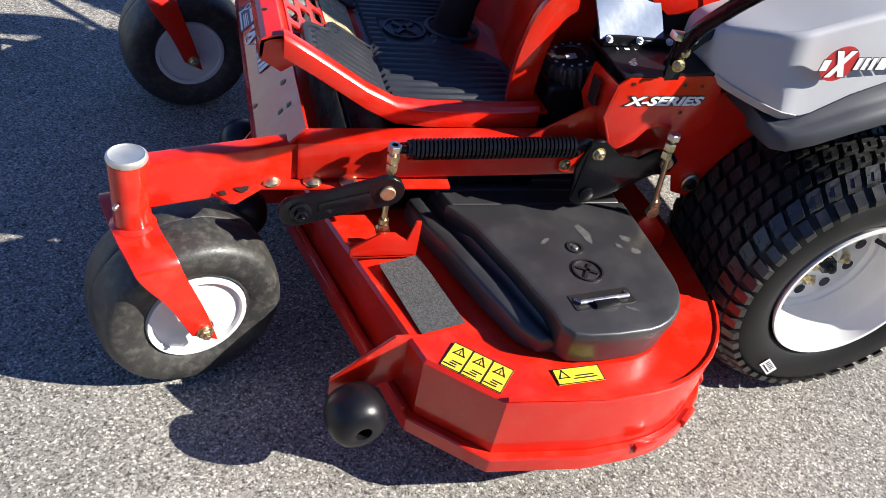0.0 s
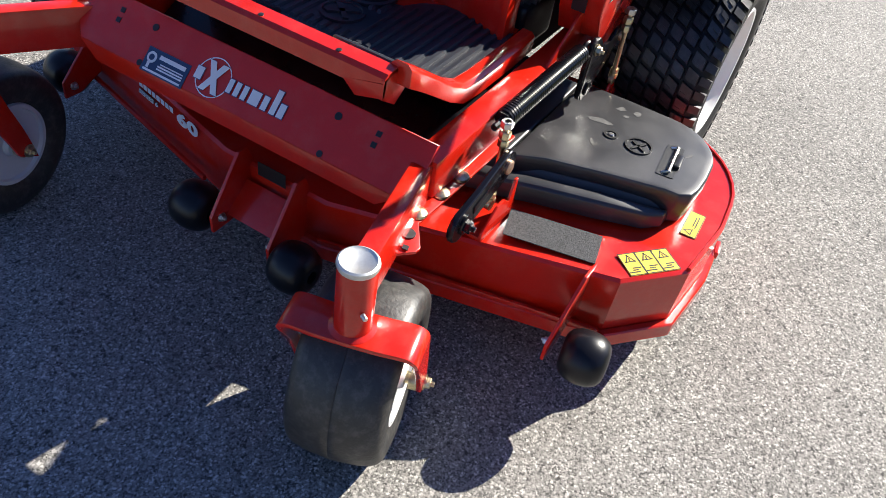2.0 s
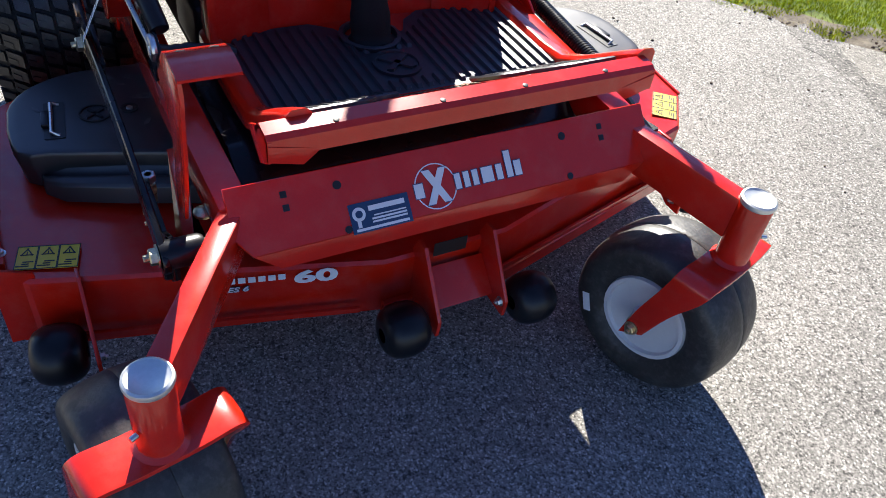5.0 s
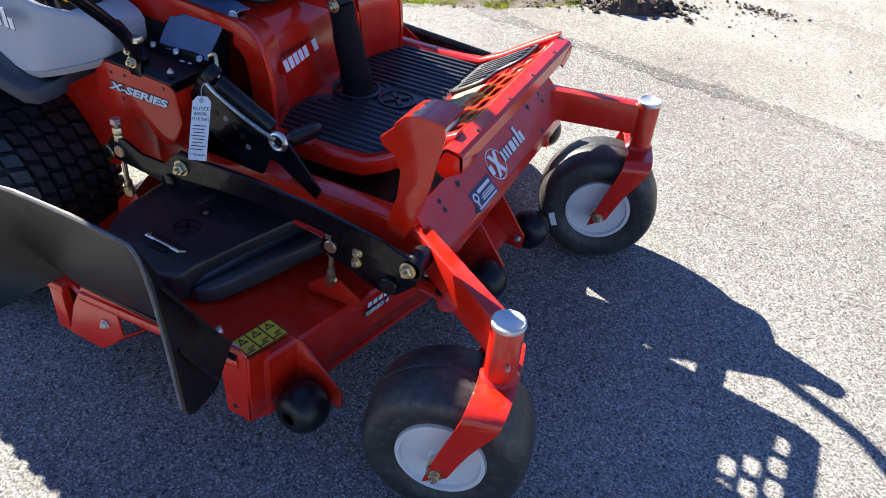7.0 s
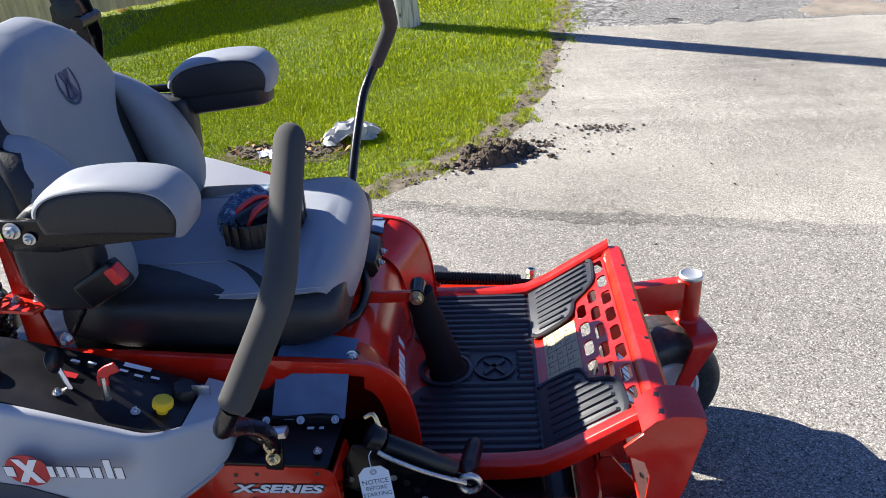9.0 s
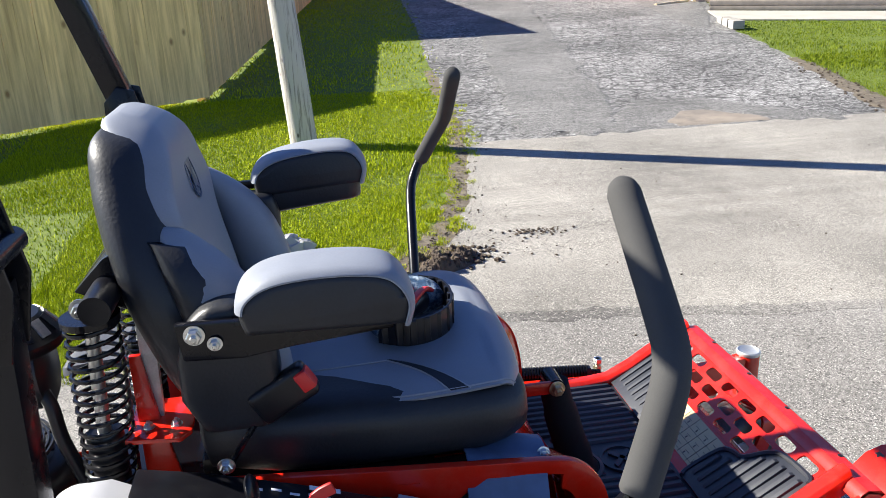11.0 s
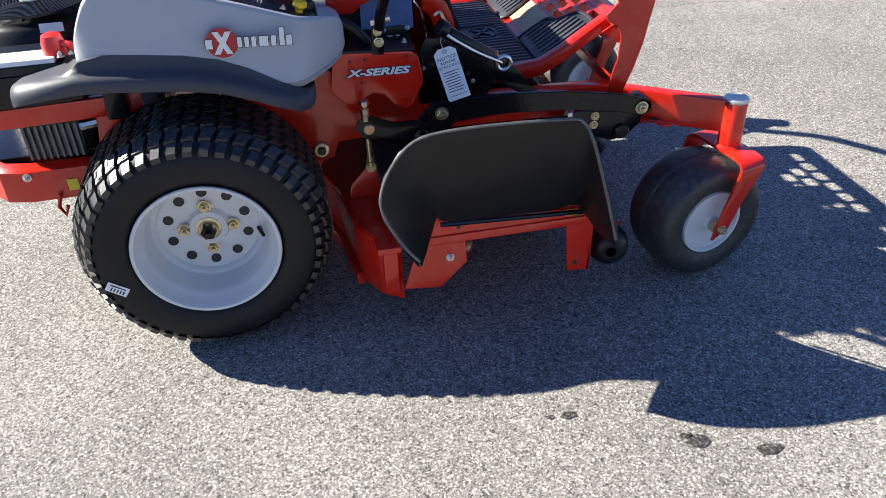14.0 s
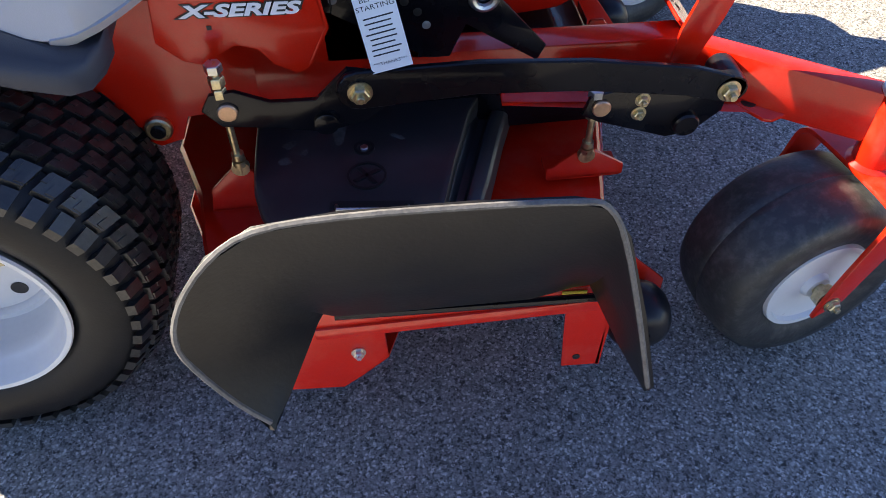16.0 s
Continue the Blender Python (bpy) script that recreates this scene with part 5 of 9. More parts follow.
    tube(bm, [W @ Vector((0.118 * math.cos(a), 0.118 * math.sin(a), 0.040)), W @ Vector((0.128 * math.cos(a), 0.128 * math.sin(a), 0.075))], [0.006, 0.0045], 8)
    part("valve_stem", bm, BLACK_PLASTIC, tyre)
    # paper label on the sidewall
    ml = W @ pose(0, 0, 0, 0, 0, 196 if s < 0 else 60) @ Matrix.Translation((0.222, 0, 0.1522)) @ pose(0, 0, 0, 0, 0, -51 if s < 0 else 75)
    bm = B()
    flat(bm, rect2(0, 0, 0.050, 0.024), ml, 0.001)
    part("tyre_label", bm, PRINT_WHITE, tyre, "white barcode label")
    bm = B()
    for j in range(5):
        flat(bm, rect2(-0.016 + 0.007 * j, 0.004, 0.003, 0.010), ml, 0.0005, 0.001)
    flat(bm, rect2(0, -0.006, 0.036, 0.003), ml, 0.0005, 0.001)
    part("label_bars", bm, INK, tyre, smooth=0)


rear_wheel(1)
rear_wheel(-1)

# ---------------- foot deck ----------------
bm = B()
# floor pan with turned-up front: (x, z) profile of the top skin
PAN = [(0.600, 0.500), (0.895, 0.500), (0.920, 0.508), (1.084, 0.614), (1.094, 0.628), (1.104, 0.633)]
SLOPE = 106 / 164
loft(bm, [[(x, -0.268, z), (x, 0.316, z), (x, 0.316, z - 0.006), (x, -0.268, z - 0.006)] for x, z in PAN[:3] + [(1.004, 0.508 + 0.084 * SLOPE)]])
foot = part("foot_deck", bm, RED, mower, "red sheet-metal foot platform with turned-up perforated front", smooth=30)
FOOT_Y = 0.020
# rolled front rail
bm = B()
rail = [(1.082, 0.612), (1.090, 0.626), (1.100, 0.633), (1.126, 0.630), (1.134, 0.624), (1.137, 0.598), (1.131, 0.598), (1.129, 0.618), (1.122, 0.623), (1.102, 0.626), (1.095, 0.620), (1.089, 0.607)]
rings = []
for y in (-0.340, -0.333, 0.310, 0.318):
    k = 0.985 if y < -0.335 or y > 0.313 else 1.0
    rings.append([(1.11 + (x - 1.11) * k, y, 0.612 + (z - 0.612) * k) for x, z in rail])
loft(bm, rings)
part("front_rail", bm, RED, foot, smooth=30)
for y in (-0.238, -0.072, 0.070, 0.223):
    pin(foot, (1.121, y, 0.6308), (0.12, 0, 1), 0.0045, 0.001, INK, "rail_hole")
# side rails swept up to the front
for s in (1, -1):
    bm = B()
    path = [(0.628, 0.512), (0.70, 0.508), (0.84, 0.508), (0.90, 0.514), (0.955, 0.542), (1.05, 0.604), (1.10, 0.634)]
    rings = []
    for x, z in path:
        rings.append([(x, FOOT_Y + s * y, z + dz) for y, dz in ((0.282, -0.030), (0.322, -0.030), (0.322, 0.002), (0.314, 0.010), (0.293, 0.010), (0.284, 0.002))])
    loft(bm, rings)
    part("side_rail", bm, RED, foot, bevel=0.002, smooth=40)
    # cheek under the front corner
    bm = B()
    ye = 0.318 if s > 0 else -0.340
    plate(bm, [(1.137, ye, 0.618), (1.137, ye - s * 0.076, 0.600), (1.137, ye - s * 0.050, 0.578), (1.137, ye, 0.592)], (-0.006, 0, 0))
    part("corner_lip", bm, RED, foot, bevel=0.001)
    bm = B()
    plate(bm, [(1.137, ye, 0.590), (1.135, ye, 0.622), (1.104, ye, 0.632), (1.05, ye, 0.600), (1.10, ye, 0.566)], (0, -s * 0.006, 0))
    part("corner_cheek", bm, RED, foot, bevel=0.001)
# rubber mat with ribs, wings up the slope
bm = B()
mat_pts = [(0.632, -0.284), (0.632, -0.115), (0.66, -0.075), (0.70, -0.055), (0.72, 0.0), (0.70, 0.055), (0.66, 0.075), (0.632, 0.115), (0.632, 0.290), (0.912, 0.290), (0.912, -0.284)]
plate(bm, [(x, FOOT_Y + y, 0.5005) for x, y in mat_pts], (0, 0, 0.004))
fmat = part("floor_mat", bm, MAT_RUBBER, foot, "black ribbed rubber floor mat")
bm = B()
for k in range(26):
    y = -0.268 + 0.548 * k / 25
    x0 = 0.642 if abs(y) > 0.13 else 0.642 + 0.09 * math.cos(y / 0.13 * math.pi / 2)
    segs = [(x0, 0.902)]
    if abs(y) < 0.052:
        segs = [(x0, 0.766), (0.864, 0.902)] if x0 < 0.755 else [(0.864, 0.902)]
    for a, b in segs:
        rings = []
        for x, hh in ((a, 0.0), (a + 0.006, 0.006), (b - 0.006, 0.006), (b, 0.0)):
            rings.append([(x, FOOT_Y + y - 0.0068, 0.504), (x, FOOT_Y + y + 0.0068, 0.504), (x, FOOT_Y + y + 0.004, 0.5045 + hh), (x, FOOT_Y + y - 0.004, 0.5045 + hh)])
        loft(bm, rings)
part("mat_ribs", bm, MAT_RUBBER, fmat, smooth=25)
for s in (1, -1):
    bm = B()
    wing = [(0.908, 0.284), (0.908, 0.098), (0.925, 0.088), (0.985, 0.096), (1.000, 0.122), (1.006, 0.146), (1.040, 0.172), (1.054, 0.200), (1.058, 0.268), (1.050, 0.282)]
    zf = lambda x: 0.506 + max(0.0, x - 0.915) * SLOPE
    plate(bm, [(x, FOOT_Y + s * y, zf(x) + 0.0012) for x, y in wing], (-0.003, 0, 0.004))
    w = part("mat_wing", bm, MAT_RUBBER, foot, "black ribbed rubber foot pad", bevel=0.0015)
    bm = B()
    for k in range(8):
        y = 0.110 + 0.158 * k / 7
        xe = interp(y, [(0.09, 0.975), (0.13, 0.990), (0.146, 1.000), (0.172, 1.030), (0.20, 1.044), (0.27, 1.048)])
        loft(bm, [[(x, FOOT_Y + s * y - 0.006, zf(x) + 0.004), (x, FOOT_Y + s * y + 0.006, zf(x) + 0.004), (x - 0.004, FOOT_Y + s * y + 0.004, zf(x) + 0.005 + hh), (x - 0.004, FOOT_Y + s * y - 0.004, zf(x) + 0.005 + hh)] for x, hh in ((0.922, 0.0), (0.928, 0.006), (xe - 0.008, 0.006), (xe, 0.0))])
    tube(bm, smooth_path([(x - 0.002, FOOT_Y + s * y, zf(x) + 0.006) for x, y in wing[1:]], 3), 0.0055, 6)
    part("pad_ribs", bm, MAT_RUBBER, w, smooth=30)
# perforated upper slope: three staggered rows of rounded openings cut through the sheet
up = Vector((1, 0, SLOPE)).normalized()
bm = B()
YS = 0.0688


def slope_point(x, y):
    return bm.verts.new((x, y, 0.508 + (x - 0.920) * SLOPE))


for (xa, xb), ys in (((1.057, 1.085), [0.017 + YS * (k - 3.5) for k in range(8)]), ((1.030, 1.057), [0.015 + YS * (k - 2) for k in range(5)]), ((1.004, 1.030), [0.013 + YS * (k - 1.5) for k in range(4)])):
    xm, edge = (xa + xb) / 2, -0.268
    for y in ys:
        lo, hi = y - YS / 2, y + YS / 2
        if lo > edge + 1e-5:
            bm.faces.new([slope_point(xa, edge), slope_point(xb, edge), slope_point(xb, lo), slope_point(xa, lo)])
        hole = [(xm + v, y + u) for u, v in rrect(0.050, 0.0190, 0.0080, 3)]
        rim = []
        for hx, hy in hole:
            k = min(0.5 * YS / max(abs(hy - y), 1e-6), 0.5 * (xb - xa) / max(abs(hx - xm), 1e-6))
            rim.append((xm + (hx - xm) * k, y + (hy - y) * k))
        # corners of the cell
        hv = [slope_point(*p) for p in hole]
        rv = [slope_point(*p) for p in rim]
        n = len(hole)
        for k in range(n):
            p, q = rim[k], rim[(k + 1) % n]
            face = [hv[k], rv[k]]
            if abs(p[0] - q[0]) > 1e-5 and abs(p[1] - q[1]) > 1e-5:
                cx = xb if max(p[0], q[0]) > xm else xa
                cy = hi if max(p[1], q[1]) > y else lo
                face.append(slope_point(cx, cy))
            face += [rv[(k + 1) % n], hv[(k + 1) % n]]
            bm.faces.new(face)
        edge = hi
    if edge < 0.316:
        bm.faces.new([slope_point(xa, edge), slope_point(xb, edge), slope_point(xb, 0.316), slope_point(xa, 0.316)])
bmesh.ops.remove_doubles(bm, verts=bm.verts, dist=0.0002)
thicken(bm, -0.004)
part("perforated_slope", bm, RED, foot, "red sheet with rounded slots cut through", smooth=25)
# tan instruction decal between the pads
o = Vector((0.960, 0.014, 0.508 + 0.040 * SLOPE + 0.001))
md = axes(tuple(o), (0, 1, 0), tuple(-up))
bm = B()
flat(bm, rect2(0, -0.004, 0.182, 0.082), md, 0.0008)
dec = part("instruction_decal", bm, TAN_DECAL, foot, "tan instruction decal with small drawings")
bm = B()
for j in range(5):
    for i in range(3):
        x, y = -0.072 + 0.036 * j, -0.028 + 0.024 * i
        flat(bm, rect2(x, y, 0.015, 0.0011), md, 0.0004, 0.0009)
        flat(bm, rect2(x + 0.004 * (i - 1), y + 0.006, 0.0028, 0.006), md, 0.0004, 0.0009)
    flat(bm, rect2(-0.090 + 0.036 * j, -0.004, 0.001, 0.078), md, 0.0004, 0.0009)
for y in (-0.016, 0.008, 0.030):
    flat(bm, rect2(0, y, 0.18, 0.0009), md, 0.0004, 0.0009)
part("decal_print", bm, INK, dec, smooth=0)
# round mat emblem
bm = B()
lathe(bm, [(0.046, 0.504), (0.046, 0.510), (0.040, 0.510), (0.039, 0.506), (0.001, 0.506)], Matrix.Translation((0.816, 0.008, 0)), n=36)
me_ = axes((0.816, 0.008, 0.506), (0, 1, 0), (-1, 0, 0))
for a in (1, -1):
    flat(bm, [(-0.030, -0.020 * a), (-0.018, -0.024 * a), (0.030, 0.020 * a), (0.018, 0.024 * a)], me_, 0.005)
part("mat_emblem", bm, MAT_RUBBER, fmat, smooth=30)

# seat tower behind the foot deck: front panel, arches and damper boot
bm = B()
PANEL = [(0.628, 0.500), (0.614, 0.60), (0.602, 0.655), (0.575, 0.692), (0.53, 0.708), (0.40, 0.715)]
loft(bm, [[(x, -0.175, z), (x, 0.175, z), (x - 0.02, 0.175, z - 0.02), (x - 0.02, -0.175, z - 0.02)] for x, z in PANEL])
tower = part("seat_tower", bm, RED, mower, "red curved panel below the seat", smooth=40)
mt = axes((0.630, -0.122, 0.618), (-0.10, 1, 0.0), (-0.42, 0, 1))
bm = B()
flat(bm, rect2(0, 0, 0.145, 0.030), mt @ Matrix.Translation((0, 0, -0.018)), 0.0206)
part("name_plate", bm, RED, tower, smooth=0)
for k, w in enumerate((0.017, 0.017, 0.017, 0.017, 0.017, 0.0, 0.019)):
    if w:
        bm = B()
        flat(bm, rect2(-0.066 + 0.0225 * k, 0, w, 0.025), mt, 0.0006, 0.0028)
        part("name_bar", bm, PRINT_WHITE, tower, smooth=0)
for s in (1, -1):
    bm = B()
    pts = [(0.674, s * 0.288, 0.490), (0.673, s * 0.288, 0.575), (0.665, s * 0.287, 0.640), (0.648, s * 0.287, 0.693), (0.614, s * 0.288, 0.728), (0.566, s * 0.290, 0.741), (0.42, s * 0.296, 0.757), (0.02, s * 0.318, 0.805)]
    pth = smooth_path(pts, 5)
    rings = []
    for i, p in enumerate(pth):
        d = (pth[min(i + 1, len(pth) - 1)] - pth[max(i - 1, 0)]).normalized()
        nn = Vector((0, 1, 0)).cross(d).normalized()
        yy = Vector((0, 0.007, 0))
        deep = 0.046 if p.x > 0.60 else 0.020 if p.x > 0.43 else 0.058
        rings.append([p - yy - nn * deep, p + yy - nn * deep, p + yy + nn * 0.005, p - yy + nn * 0.005])
    loft(bm, rings)
    part("arch_rail", bm, RED, tower, bevel=0.003, smooth=40)
    # curved skin from the arch in to the middle panel
    inner = smooth_path([(x + 0.002, s * 0.172, z + 0.002) for x, z in PANEL[:5]], 5)
    outer = pth[:25]
    bm = B()
    rows = []
    for i in range(26):
        po, pi = outer[round(i * (len(outer) - 1) / 25)], inner[round(i * (len(inner) - 1) / 25)]
        rows.append([po.lerp(pi, t) + Vector((0, 0, 0.0)) for t in (0.0, 0.12, 0.3, 0.5, 0.7, 0.88, 1.0)])
    sheet(bm, rows, 0.004)
    part("tower_shoulder", bm, RED, tower, "red curved sheet shoulder of the tower", smooth=50)
    # inner side skin of the tower
    bm = B()
    plate(bm, [(0.61, s * 0.176, 0.502), (0.60, s * 0.176, 0.62), (0.555, s * 0.176, 0.69), (0.45, s * 0.176, 0.703), (0.40, s * 0.176, 0.703), (0.40, s * 0.176, 0.502)], (0, s * 0.006, 0))
    part("tower_side", bm, RED, tower)
    bm = B()
    plate(bm, [(0.12, s * 0.305, 0.60), (0.30, s * 0.305, 0.60), (0.36, s * 0.305, 0.745), (0.06, s * 0.305, 0.775)], (0, s * 0.004, 0))
    part("side_skin", bm, RED, tower)
# near-black box filling the space behind the arches; the dark is in its colour
bm = B()
box(bm, 0.14, 0.48, -0.29, 0.29, 0.40, 0.70)
part("dark_fill_box", bm, DARK_IN, tower, bevel=0.01)
bm = B()
tube(bm, smooth_path([(0.664, 0.0, 0.708), (0.680, 0.0, 0.64), (0.705, 0.0, 0.55), (0.715, 0.0, 0.505)], 4), [0.030] * 4 + [0.034] * 4 + [0.038] * 4 + [0.046], 18)
part("damper_boot", bm, BOOT_RUBBER, tower, "black rubber damper boot", smooth=60)
bm = B()
lathe(bm, [(0.058, 0.503), (0.060, 0.512), (0.052, 0.514), (0.048, 0.504)], Matrix.Translation((0.710, 0, 0)), n=28, cap=False)
part("boot_flange", bm, MAT_RUBBER, tower)
bm = B()
box(bm, 0.52, 0.665, -0.028, -0.018, 0.70, 0.725)
part("damper_bracket", bm, RED, tower, bevel=0.003)
bolt(tower, (0.662, -0.030, 0.712), (0, -1, 0), BOLT_G, 1.1)
bm = B()
lathe(bm, [(0.017, -0.026), (0.017, 0.026)], pointing((0.662, 0, 0.712), (0, 1, 0)), n=18)
part("damper_eye", bm, BLACK_STEEL, tower)
bm = B()
flat(bm, rect2(0, 0, 0.11, 0.018), axes((0.628, -0.235, 0.520), (0, 1, 0), (-0.1, 0, 1)), 0.001)
part("warning_strip", bm, INK, tower)

# ---------------- lift linkage ----------------
def link_rod(parent, x, y, z0, z1, head=True, lean=0.0):
    bm = B()
    tube(bm, [(x, y, z0), (x + lean, y, z1)], 0.0055, 10)
    rod = part("link_rod", bm, GOLD_ZINC, parent)
    if head:
        for z, r, h in ((z1 - 0.012, 0.012, 0.012), (z1 - 0.034, 0.011, 0.014), (z1 - 0.052, 0.010, 0.014)):
            bm = B()
            lathe(bm, [(r, 0), (r, h * 0.9), (r * 0.9, h)], Matrix.Translation((x + lean, y, z)), n=6)
            part("adjust_nut", bm, GOLD_ZINC if z < z1 - 0.02 else ZINC, parent)
    for z, r in ((z0 + 0.012, 0.013), (z0 + 0.022, 0.010), (z0 + 0.034, 0.009)):
        bm = B()
        lathe(bm, [(r, -0.005), (r, 0.005)], pointing((x, y, z), (0, 1, 0) if z < z0 + 0.015 else (0, 0, 1)), n=14)
        part("washer", bm, GOLD_ZINC, parent)


def lever(name, pts, rad, y, t, label):
    """A flat lever: round-ended bar through (x, z) points at y, with thickness t."""
    bm = B()
    outline = []
    n = len(pts)
    left, right = [], []
    for i, (p, r) in enumerate(zip(pts, rad)):
        a, b = Vector(pts[max(i - 1, 0)]), Vector(pts[min(i + 1, n - 1)])
        d = (b - a).normalized()
        nn = Vector((-d.y, d.x))
        if i == 0:
            left += [tuple(Vector(p) + (Matrix.Rotation(radians(q), 2) @ nn) * r) for q in (90, 60, 30, 0)]
            right += [tuple(Vector(p) + (Matrix.Rotation(radians(-q), 2) @ -nn) * r) for q in (60, 30, 0)]
        elif i == n - 1:
            left += [tuple(Vector(p) + (Matrix.Rotation(radians(-q), 2) @ nn) * r) for q in (0, 30, 60, 90)]
            right += [tuple(Vector(p) + (Matrix.Rotation(radians(q), 2) @ -nn) * r) for q in (0, 30, 60)]
        else:
            left.append(tuple(Vector(p) + nn * r))
            right.append(tuple(Vector(p) - nn * r))
    outline = left + list(reversed(right))
    plate(bm, [(x, y, z) for x, z in outline], (0, t, 0))
    return part(name, bm, BLACK_STEEL, mower, label, bevel=0.002, segs=1)


# left side
lf = lever("lift_arm", [(1.082, 0.382), (1.02, 0.398), (0.929, 0.423)], [0.030, 0.027, 0.031], 0.450, 0.012, "black steel deck lift arm with bronze pivot")
pin(lf, (0.929, 0.462, 0.422), (0, 1, 0), 0.014)
pin(lf, (1.074, 0.462, 0.384), (0, 1, 0), 0.019, 0.006, BLACK_STEEL)
bolt(lf, (1.074, 0.466, 0.384), (0, 1, 0), BOLT_K, 1.1)
bm = B()
plate(bm, [(0.955, 0.462, 0.408), (0.960, 0.462, 0.424), (1.045, 0.462, 0.402), (1.042, 0.462, 0.386)], (0, 0.002, 0))
part("pressed_rib", bm, BLACK_STEEL, lf, bevel=0.001)
link_rod(lf, 0.922, 0.440, 0.310, 0.505)
lr = lever("lift_crank", [(0.555, 0.400), (0.545, 0.455), (0.548, 0.500)], [0.020, 0.034, 0.020], 0.436, 0.010, "black steel bell crank on the deck lift")
bm = B()
plate(bm, [(0.565, 0.440, 0.515), (0.535, 0.440, 0.518), (0.50, 0.440, 0.488), (0.46, 0.440, 0.482), (0.43, 0.440, 0.500), (0.395, 0.440, 0.500), (0.376, 0.440, 0.478), (0.386, 0.440, 0.452), (0.42, 0.440, 0.446), (0.50, 0.440, 0.400), (0.555, 0.440, 0.378), (0.572, 0.440, 0.40)], (0, 0.008, 0))
part("crank_plate", bm, BLACK_STEEL, lr, bevel=0.0015)
pin(lr, (0.400, 0.449, 0.474), (0, 1, 0), 0.013)
bolt(lr, (0.547, 0.449, 0.495), (0, 1, 0), BOLT_G, 0.9)
pin(lr, (0.545, 0.449, 0.405), (0, 1, 0), 0.015, 0.005, BLACK_STEEL)
link_rod(lr, 0.394, 0.458, 0.355, 0.545, lean=0.020)
# assist spring with its rod
p0, p1 = Vector((0.885, 0.418, 0.481)), Vector((0.585, 0.430, 0.497))
bm = B()
axis = (p1 - p0).normalized()
sd = axis.cross(Vector((0, 0, 1))).normalized()
uu = sd.cross(axis)
turns = 40
coil = [p0 + (p1 - p0) * (k / (turns * 10)) + (sd * math.cos(2 * math.pi * k / 10) + uu * math.sin(2 * math.pi * k / 10)) * 0.0165 for k in range(turns * 10 + 1)]
tube(bm, coil, 0.0037, 5)
spring = part("assist_spring", bm, BLACK_STEEL, mower, "black coil assist spring", smooth=60)
bm = B()
tube(bm, [p0 + (p0 - p1) * 0.12, p1 + (p1 - p0) * 0.06], 0.007, 8)
part("spring_rod", bm, BLACK_STEEL, spring)
bm = B()
lathe(bm, [(0.017, 0), (0.017, 0.012)], pointing(p0 - axis * 0.008, axis), n=6)
part("spring_nut", bm, BLACK_STEEL, spring)
bm = B()
tube(bm, smooth_path([tuple(p1), tuple(p1 + Vector((-0.02, 0, 0.012))), (0.548, 0.436, 0.505)], 4), 0.006, 8)
part("spring_hook", bm, BLACK_STEEL, spring)
for x, y, z in ((0.585, 0.410, 0.445),):
    bolt(frame_ob, (x, y, z), (0, 1, 0), BOLT_G if x < 0.6 else BOLT_Z, 0.8)
# right side: long bar, rear crank, front plate
lb = lever("lift_bar", [(1.118, 0.447), (1.05, 0.468), (0.90, 0.492), (0.75, 0.503), (0.588, 0.498)], [0.022, 0.024, 0.025, 0.026, 0.030], -0.492, 0.010, "long black steel height lift bar")
bolt(lb, (1.110, -0.493, 0.449), (0, -1, 0), BOLT_G, 1.2)
bolt(lb, (0.590, -0.493, 0.498), (0, -1, 0), BOLT_G, 1.2)
bm = B()
plate(bm, [(0.378, -0.470, 0.476), (0.392, -0.470, 0.500), (0.425, -0.470, 0.503), (0.47, -0.470, 0.482), (0.53, -0.470, 0.480), (0.575, -0.470, 0.525), (0.62, -0.470, 0.515), (0.66, -0.470, 0.492), (0.60, -0.470, 0.440), (0.54, -0.470, 0.424), (0.47, -0.470, 0.438), (0.40, -0.470, 0.448)], (0, -0.008, 0))
rc = part("lift_crank", bm, BLACK_STEEL, mower, "black steel rear bell crank", bevel=0.0015)
pin(rc, (0.412, -0.478, 0.473), (0, -1, 0), 0.014)
pin(rc, (0.540, -0.478, 0.440), (0, -1, 0), 0.017, 0.006, BLACK_STEEL)
link_rod(rc, 0.409, -0.470, 0.355, 0.545, lean=-0.003)
bm = B()
plate(bm, [(0.905, -0.468, 0.412), (0.915, -0.468, 0.442), (0.95, -0.468, 0.450), (1.05, -0.468, 0.437), (1.10, -0.468, 0.47), (1.125, -0.468, 0.455), (1.118, -0.468, 0.40), (1.08, -0.468, 0.362), (1.04, -0.468, 0.358), (0.93, -0.468, 0.398)], (0, -0.008, 0))
fp = part("lift_plate", bm, BLACK_STEEL, mower, "black steel front lift plate", bevel=0.0015)
pin(fp, (0.932, -0.476, 0.424), (0, -1, 0), 0.014)
pin(fp, (1.066, -0.476, 0.382), (0, -1, 0), 0.020, 0.010, BLACK_STEEL)
for x, z in ((0.992, 0.432), (0.990, 0.408)):
    bolt(fp, (x, -0.476, z), (0, -1, 0), BOLT_G, 0.8)
link_rod(fp, 0.925, -0.466, 0.315, 0.45)
# rubber bushing by the front bar end
bm = B()
lathe(bm, [(0.020, 0), (0.022, 0.010), (0.022, 0.055), (0.018, 0.062)], pointing((1.115, -0.492, 0.451), (0, 1, 0)), n=20)
part("bushing", bm, BLACK_PLASTIC, lb)
bolt(lb, (1.115, -0.428, 0.451), (0, 1, 0), BOLT_Z, 1.0)
